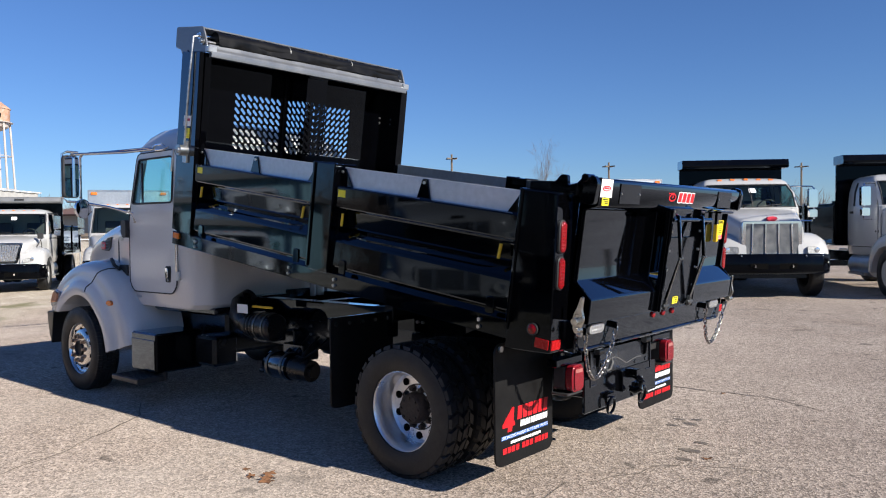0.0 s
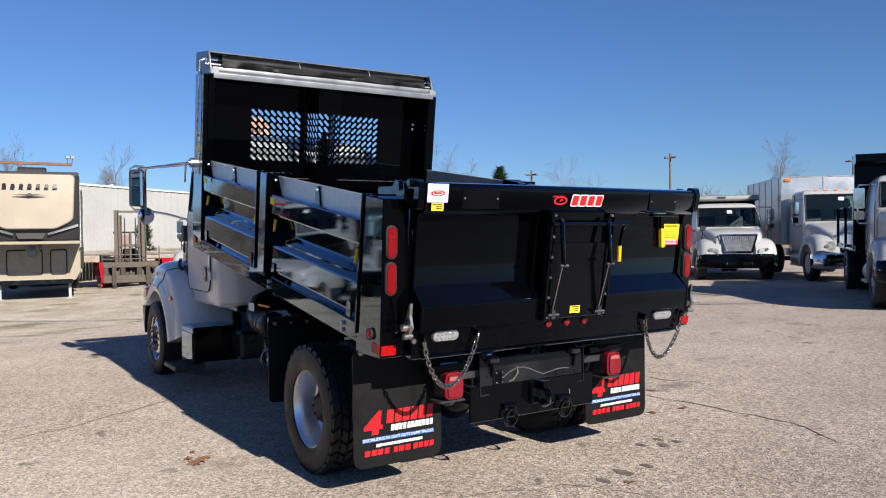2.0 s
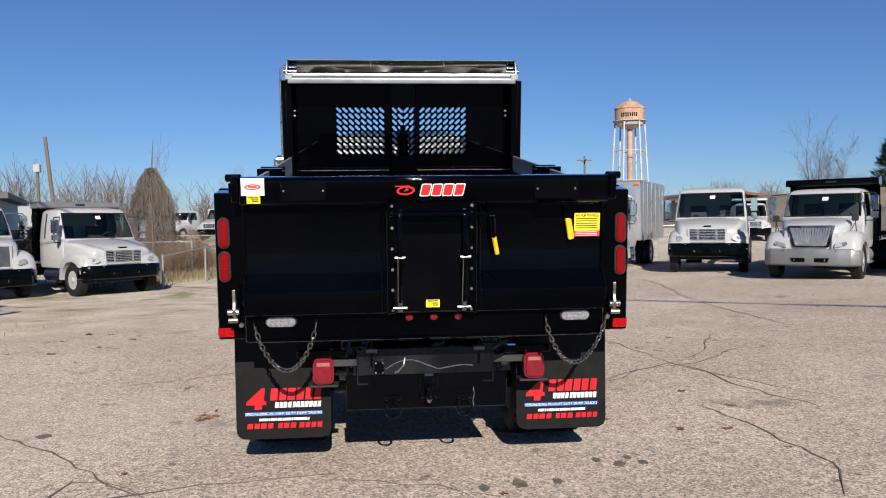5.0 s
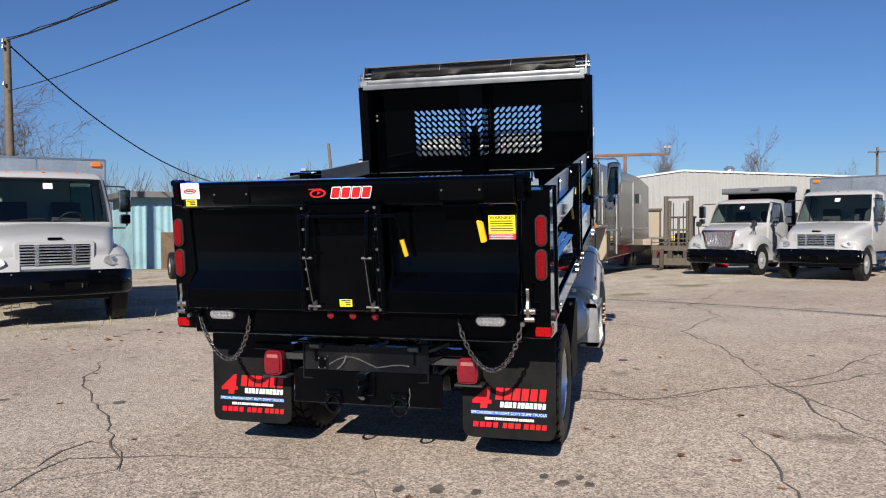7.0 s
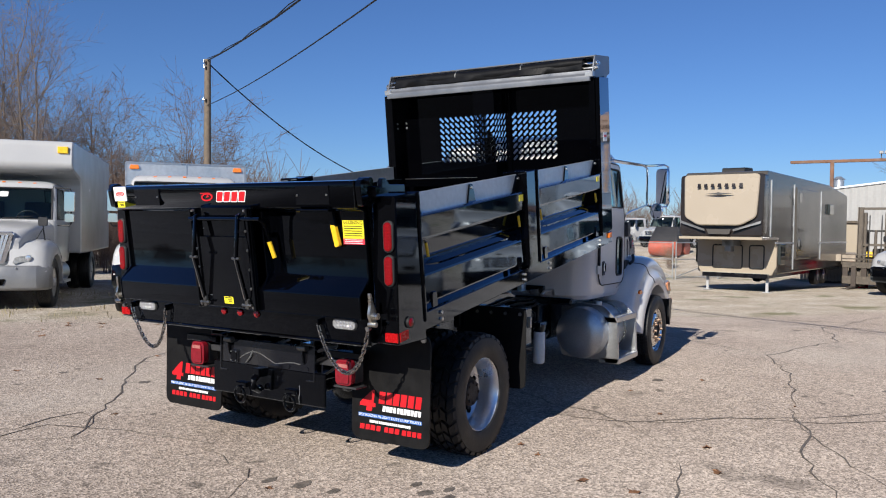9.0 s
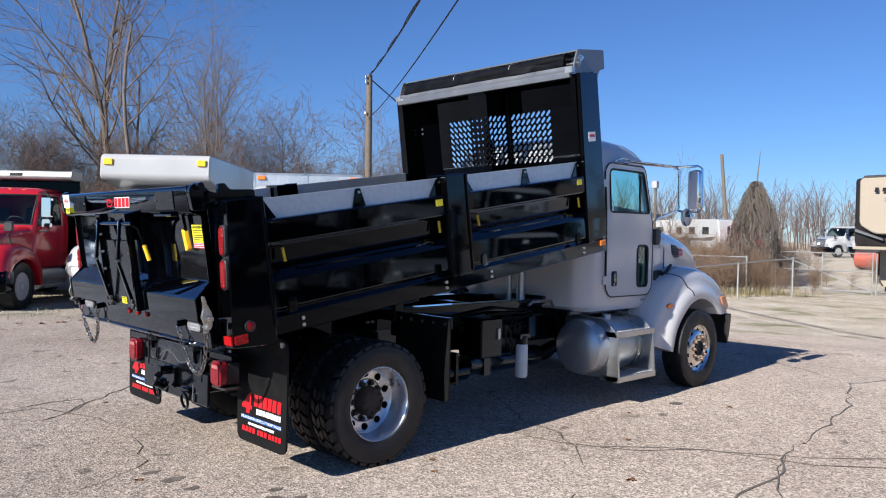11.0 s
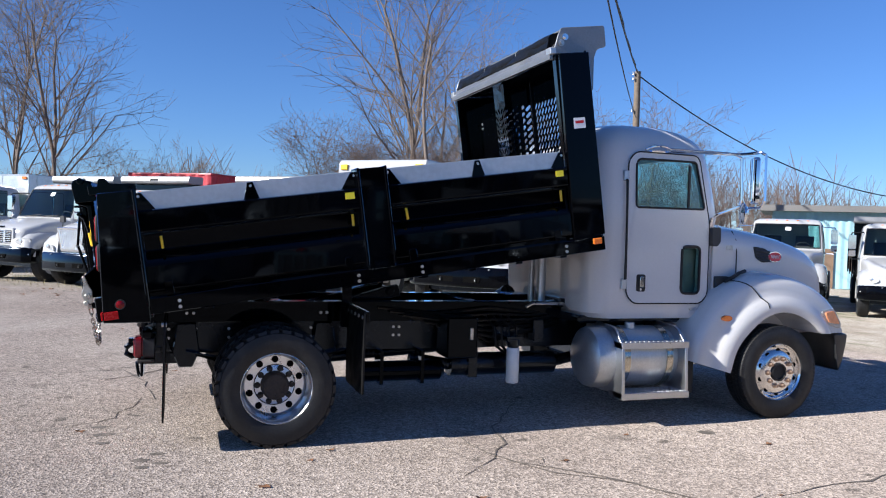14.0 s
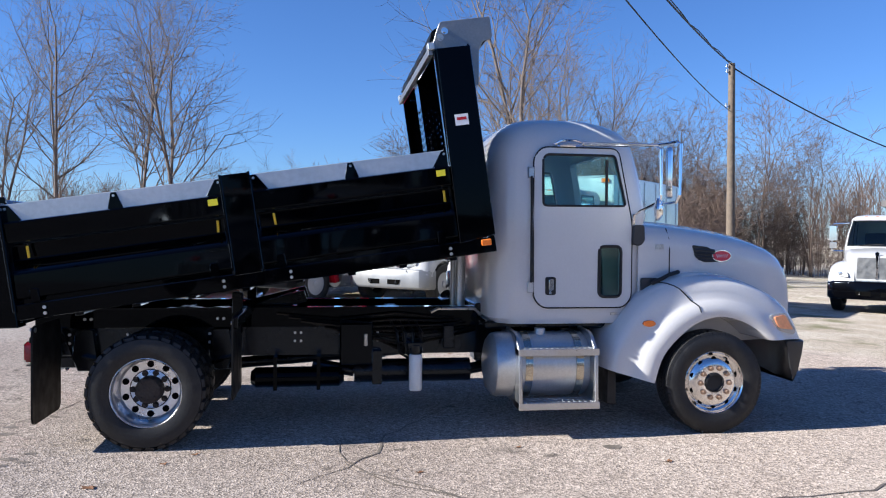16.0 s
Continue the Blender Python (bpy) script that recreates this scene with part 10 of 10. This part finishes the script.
# ---- farther vehicles behind the fence ----
for i, (x, y, h, k, b) in enumerate(((-55.65, -1.6, -56, "ih", "none"), (-55.8, 1.0, -56, "ih", "none"), (-57, -16, 30, "kw", "none"), (-63.0, -7.0, -20, "m2", "none"), (-48, 30, -20, "m2", "dump"), (-59.5, -8.3, -20, "m2", "none"), (-64, -12.6, -30, "ih", "none"))):
    parked_truck("far_truck", "white truck parked beyond the fence", k, WHITE_OLD if i != 2 else RED_PAINT, b, at(x, y, h), tall=2.9, group="trucks beyond the fence")


def trailer(x, y, h, L, label):
    th = thing("travel_trailer", label, "caravan", "caravans beyond the fence", m=at(x, y, h))
    bm = bm_new()
    prism(bm, soft_poly([(-L / 2, 0.5), (L / 2 - 0.5, 0.5), (L / 2, 1.2), (L / 2 - 0.3, 2.8), (-L / 2, 2.9)], 0.25, 4), "y", -1.2, 1.2)
    part("body", bm, WHITE_OLD, th, bevel=0.06)
    for s in (1, -1):
        for x0 in (-0.3 * L, -0.05 * L, 0.2 * L):
            bm = bm_new()
            box(bm, x0, x0 + 0.9, *sorted((s * 1.2, s * 1.215)), 1.6, 2.2)
            part("window", bm, DARK_GLASS, th, bevel=0.02)
        bm = bm_new()
        prism(bm, [(-0.45 * L, 1.1), (0.35 * L, 1.1), (0.45 * L, 1.45), (0.1 * L, 1.3), (-0.45 * L, 1.3)], "y", s * 1.2, s * 1.212)
        part("stripe", bm, RV_GREY, th)
        small_wheel_parts(th, -0.5, s * 1.0, 0.36, 0.36, s, WHITE_OLD)
    return th


trailer(-83, -6.4, 80, 7.5, "white travel caravan beyond the fence")
trailer(-79, -9.4, 80, 6.5, "white travel caravan beyond the fence")
trailer(-60, -21, 60, 8, "white travel caravan beyond the fence")
trailer(-62, -27, 75, 8, "white travel caravan beyond the fence")
trailer(-72, -33, 85, 9, "white travel caravan beyond the fence")
st = thing("storage_trailer", "long faded red and white ribbed trailer", "trailer", m=at(-114, -8, 85))
bm = bm_new()
ribbed(bm, (8, -1.2), (-8, -1.2), 0.6, 4.4, 0.6, 0.08)
ribbed(bm, (-8, 1.2), (8, 1.2), 0.6, 4.4, 0.6, 0.08)
ribbed(bm, (8, 1.2), (8, -1.2), 0.6, 4.4, 0.6, 0.08)
ribbed(bm, (-8, -1.2), (-8, 1.2), 0.6, 4.4, 0.6, 0.08)
part("body", bm, PINKISH, st)
DRUM_ORANGE = mat("orange_red_drum_paint", (0.42, 0.085, 0.05), 0.5, var=0.3, scale=3, dirt=0.2)
rl = thing("road_roller", "orange road roller with a black canopy", "roller", m=at(-51.0, -5.0, -6))
bm = bm_new()
cyl(bm, (0.9, -0.95, 0.55), (0.9, 0.95, 0.55), 0.55, seg=28)
part("drum", bm, DRUM_ORANGE, rl, "orange-red drum", bevel=0.02)
bm = bm_new()
cyl(bm, (-0.9, -0.9, 0.55), (-0.9, 0.9, 0.55), 0.55, seg=28)
part("drum", bm, DRUM_ORANGE, rl, "orange-red drum", bevel=0.02)
bm = bm_new()
loft(bm, [[(-1.3, -1.0, 0.9), (1.3, -1.0, 0.9), (1.3, 1.0, 0.9), (-1.3, 1.0, 0.9)], [(-1.0, -0.72, 1.95), (0.7, -0.72, 1.95), (0.7, 0.72, 1.95), (-1.0, 0.72, 1.95)]])
part("canopy", bm, PLASTIC, rl, bevel=0.03)

# red container behind the row
rc = thing("red_container", "large open red steel container behind the trucks", "container", m=at(-3.23, -28.4, -38))
bm = bm_new()
ribbed(bm, (2.35, 1.75), (2.35, -1.75), 0.2, 3.85, 0.5, 0.06)
ribbed(bm, (2.35, -1.75), (-2.35, -1.75), 0.2, 3.85, 0.5, 0.06)
ribbed(bm, (-2.35, -1.75), (-2.35, 1.75), 0.2, 3.85, 0.5, 0.06)
ribbed(bm, (-2.35, 1.75), (2.35, 1.75), 0.2, 3.85, 0.5, 0.06)
part("container_wall", bm, RED_BIN, rc, "faded red ribbed wall")
bm = bm_new()
for a, b in (((2.35, 1.75), (2.35, -1.75)), ((2.35, -1.75), (-2.35, -1.75)), ((-2.35, -1.75), (-2.35, 1.75)), ((-2.35, 1.75), (2.35, 1.75))):
    tube(bm, [(*a, 3.86), (*b, 3.86)], 0.06, 6)
part("container_rim", bm, RED_BIN, rc)
bm = bm_new()
box(bm, -2.35, 2.35, -1.75, 1.75, 0.1, 0.3)
part("container_floor", bm, RED_BIN, rc)

# ---- cracks, leaves and litter on the asphalt ----


def crack(pts, width, seed):
    """A filled crack as a thin ragged strip."""
    rnd = random.Random(seed)
    path = []
    for (x0, y0), (x1, y1) in zip(pts, pts[1:]):
        n = max(2, int(math.hypot(x1 - x0, y1 - y0) / 0.16))
        for i in range(n):
            t = i / n
            path.append((x0 + (x1 - x0) * t, y0 + (y1 - y0) * t))
    path.append(pts[-1])
    w0 = 0.0
    vs = []
    bm = bm_new()
    off = 0.0
    for i, (x, y) in enumerate(path):
        a, b = path[max(0, i - 1)], path[min(len(path) - 1, i + 1)]
        d = Vector((b[0] - a[0], b[1] - a[1])).normalized()
        n = Vector((-d.y, d.x))
        off = off * 0.75 + rnd.uniform(-0.05, 0.05)
        w = width * rnd.uniform(0.35, 1.2) * (0.3 + 0.7 * min(1, i / 4, (len(path) - 1 - i) / 4))
        z = gz(x, y) + 0.004
        vs.append([bm.verts.new((x + n.x * (off + k * w), y + n.y * (off + k * w), z + (0.002 if k == 0 else 0))) for k in (-1, 0, 1)])
    for p, q in zip(vs, vs[1:]):
        for k in (0, 1):
            bm.faces.new((p[k], q[k], q[k + 1], p[k + 1]))
    return bm


CR = [
    [(-5.72, 4.78), (-5.12, 5.61), (-4.98, 6.09), (-4.77, 6.40), (-4.45, 6.75)],
    [(-4.98, 6.09), (-5.16, 6.53), (-5.07, 6.68)],
    [(-4.77, 6.40), (-5.10, 6.76), (-5.44, 7.10), (-5.64, 7.51), (-6.32, 8.13), (-8.0, 9.2)],
    [(-0.9, 2.5), (-1.56, 2.67), (-2.12, 2.67), (-2.34, 3.33), (-2.43, 4.12)],
    [(-5.6, 0.2), (-4.3, 0.9), (-3.26, 1.91), (-2.36, 2.88), (-2.02, 3.11), (-1.7, 2.78)],
    [(-2.37, 4.03), (-2.18, 4.73), (-1.6, 5.1)],
    [(-5.82, 7.6), (-5.01, 7.96), (-4.07, 8.34)],
    [(-9.4, 6.9), (-10.2, 5.6), (-12, 5.2)],
    [(-20.87, 10.81), (-18.45, 11.87), (-16.3, 11.6), (-11.66, 10.49), (-8.47, 10.46)],
    [(-11.23, 10.34), (-9.64, 8.87)],
    [(-6.3, 7.6), (-8.0, 7.4), (-9.4, 6.9), (-11.5, 7.6), (-14, 7.2), (-18, 8.2)],
    [(-4.73, 5.67), (-4.74, 6.08), (-4.91, 6.52), (-5.49, 7.19), (-5.80, 7.82), (-6.22, 8.36), (-7.06, 9.29)],
    [(-6.20, 7.54), (-5.25, 7.85), (-4.74, 7.90), (-4.24, 7.97), (-3.71, 8.12)],
    [(-5.49, 1.90), (-5.65, 2.27), (-5.93, 2.74), (-6.11, 3.07), (-6.71, 3.63)],
    [(-3.92, 7.15), (-3.14, 7.29), (-2.31, 7.33), (-1.70, 7.12)],
    [(-1.79, 2.42), (-1.91, 2.66), (-2.50, 2.53), (-2.35, 2.87), (-1.97, 3.09)],
]
for i, c in enumerate(CR):
    single("asphalt_crack", crack(c, 0.006 if i in (1, 5, 6, 9) else 0.016 if i == 8 else 0.010, i), CRACK, "dark filled crack in the asphalt", "crack", "asphalt cracks", kind="structure")


# small round oil stains soaked into the surface
ro = random.Random(44)
for x, y in ((-2.46, 5.96), (-2.18, 5.48), (-3.34, 5.77), (-3.66, 1.86), (-3.5, 0.74), (-3.44, 5.07), (-2.56, 5.83), (-2.47, 6.12), (-2.17, 5.25), (-2.12, 5.02), (-2.59, 6.05), (-6.84, 6.17), (-1.1, 4.4), (-0.9, 5.3), (-7.6, 8.3)):
    bm = bm_new()
    r0, st = ro.uniform(0.045, 0.085), ro.uniform(0.5, 0.9)
    rim = [bm.verts.new((x + r0 * ro.uniform(0.75, 1.2) * math.cos(a), y + st * r0 * ro.uniform(0.75, 1.2) * math.sin(a), gz(x, y) + 0.003)) for a in [2 * math.pi * k / 14 for k in range(14)]]
    bm.faces.new(rim)
    single("oil_stain", bm, OIL, "small dark oil stain on the asphalt", "stain", "oil stains", kind="structure")


def leaf_mesh(seed):
    rnd = random.Random(seed)
    bm = bm_new()
    pts = []
    for k in range(16):
        a = 2 * math.pi * k / 16
        r = 0.06 * (1 + 0.45 * math.cos(5 * a + 0.4)) * rnd.uniform(0.8, 1.15)
        pts.append((r * 1.3 * math.cos(a), r * math.sin(a), 0.006 + 0.022 * (math.cos(2 * a) * 0.5 + 0.5) * rnd.uniform(0.6, 1.3)))
    c0 = bm.verts.new((0, 0, 0.012))
    ring = [bm.verts.new(p) for p in pts]
    low = [bm.verts.new((p[0], p[1], p[2] - 0.0015)) for p in pts]
    c1 = bm.verts.new((0, 0, 0.0105))
    for k in range(16):
        j = (k + 1) % 16
        bm.faces.new((c0, ring[k], ring[j]))
        bm.faces.new((c1, low[j], low[k]))
        bm.faces.new((ring[k], low[k], low[j], ring[j]))
    return mesh_from("dry_leaf", bm, DRY_LEAF)


LM = [leaf_mesh(i) for i in range(4)]
rl_ = random.Random(21)
spots = [(-3.80 * 1.0 - 0.23, 3.0, 0.55), (-4.10, 3.05, 0.5), (-3.99, 2.95, 0.6), (-4.14, 2.94, 0.45)]
spots += [(rl_.uniform(-9, 2.5), rl_.uniform(-1, 10), rl_.uniform(0.25, 0.5)) for _ in range(26)]
spots += [(rl_.uniform(-7.5, -3.0), rl_.uniform(5.9, 7.8), rl_.uniform(0.3, 0.55)) for _ in range(9)]
spots += [(-9 + 12 * k / 60 + rl_.uniform(-0.6, 0.6), 1.0 - 11.5 * k / 60 * 0.92 + rl_.uniform(-1.3, 0.6), rl_.uniform(0.4, 0.8)) for k in range(60)]
for i, (x, y, s) in enumerate(spots):
    o = new("dry_leaf", LM[i % 4])
    o.matrix_basis = pose(x, y, gz(x, y) + 0.001, rl_.uniform(-8, 8), rl_.uniform(-8, 8), rl_.uniform(0, 360)) @ Matrix.Diagonal((s, s, s, 1))
    tagged(o, "curled brown dry leaf on the asphalt", "leaf", "dry leaves")
# loose gravel and small stones, uncountable
bm = bm_new()
for i in range(1500):
    if i < 700:
        x, y, r = rl_.uniform(-10, 3), rl_.uniform(-2, 11), rl_.uniform(0.004, 0.010)
    else:
        k = rl_.random()
        x, y = -9 + 14 * k + rl_.uniform(-1, 1), 0.6 - 13 * k + rl_.uniform(-2.5, 0.2)
        r = rl_.uniform(0.008, 0.03)
    z = gz(x, y)
    a0 = rl_.uniform(0, 6)
    base = [bm.verts.new((x + r * rl_.uniform(0.7, 1.2) * math.cos(a0 + j * 1.257), y + r * rl_.uniform(0.7, 1.2) * math.sin(a0 + j * 1.257), z)) for j in range(5)]
    top = bm.verts.new((x + rl_.uniform(-0.3, 0.3) * r, y + rl_.uniform(-0.3, 0.3) * r, z + r * rl_.uniform(0.5, 0.9)))
    for j in range(5):
        bm.faces.new((base[j], base[(j + 1) % 5], top))
me = bpy.data.meshes.new("loose_stones")
bm.to_mesh(me)
bm.free()
STONE = mat("loose_stone", (0.30, 0.27, 0.23), 0.9, var=0.4, scale=9)
me.materials.append(STONE)
tagged(new("loose_stones", me), "loose gravel and grit scattered on the asphalt", "gravel", kind="stuff")
# dry grass tufts along the edges
bm = bm_new()
for i in range(2600):
    if i < 1300:
        k = rl_.random()
        x, y = -10 + 15 * k + rl_.uniform(-1.2, 1.2), -0.6 - 12.5 * k + rl_.uniform(-2.6, 0.0)
        if rl_.random() < 0.5:
            x, y = x - 2.5, y - 2.5
    else:
        k = rl_.random()
        x, y = -21.5 - 8 * k, -2.4 + 1.8 * k + rl_.uniform(-2.2, 0.15)
    h = rl_.uniform(0.05, 0.14) if i < 1300 else rl_.uniform(0.15, 0.5)
    a = rl_.uniform(0, 6.28)
    dx, dy = math.cos(a) * 0.008, math.sin(a) * 0.008
    z = gz(x, y)
    v = [bm.verts.new(p) for p in ((x - dx, y - dy, z), (x + dx, y + dy, z), (x + rl_.uniform(-0.1, 0.1) * h * 4, y + rl_.uniform(-0.1, 0.1) * h * 4, z + h))]
    bm.faces.new(v)
me = bpy.data.meshes.new("dry_grass")
bm.to_mesh(me)
bm.free()
me.materials.append(GRASS)
tagged(new("dry_grass", me), "sparse dry grass tufts along the yard edge", "grass", kind="stuff")
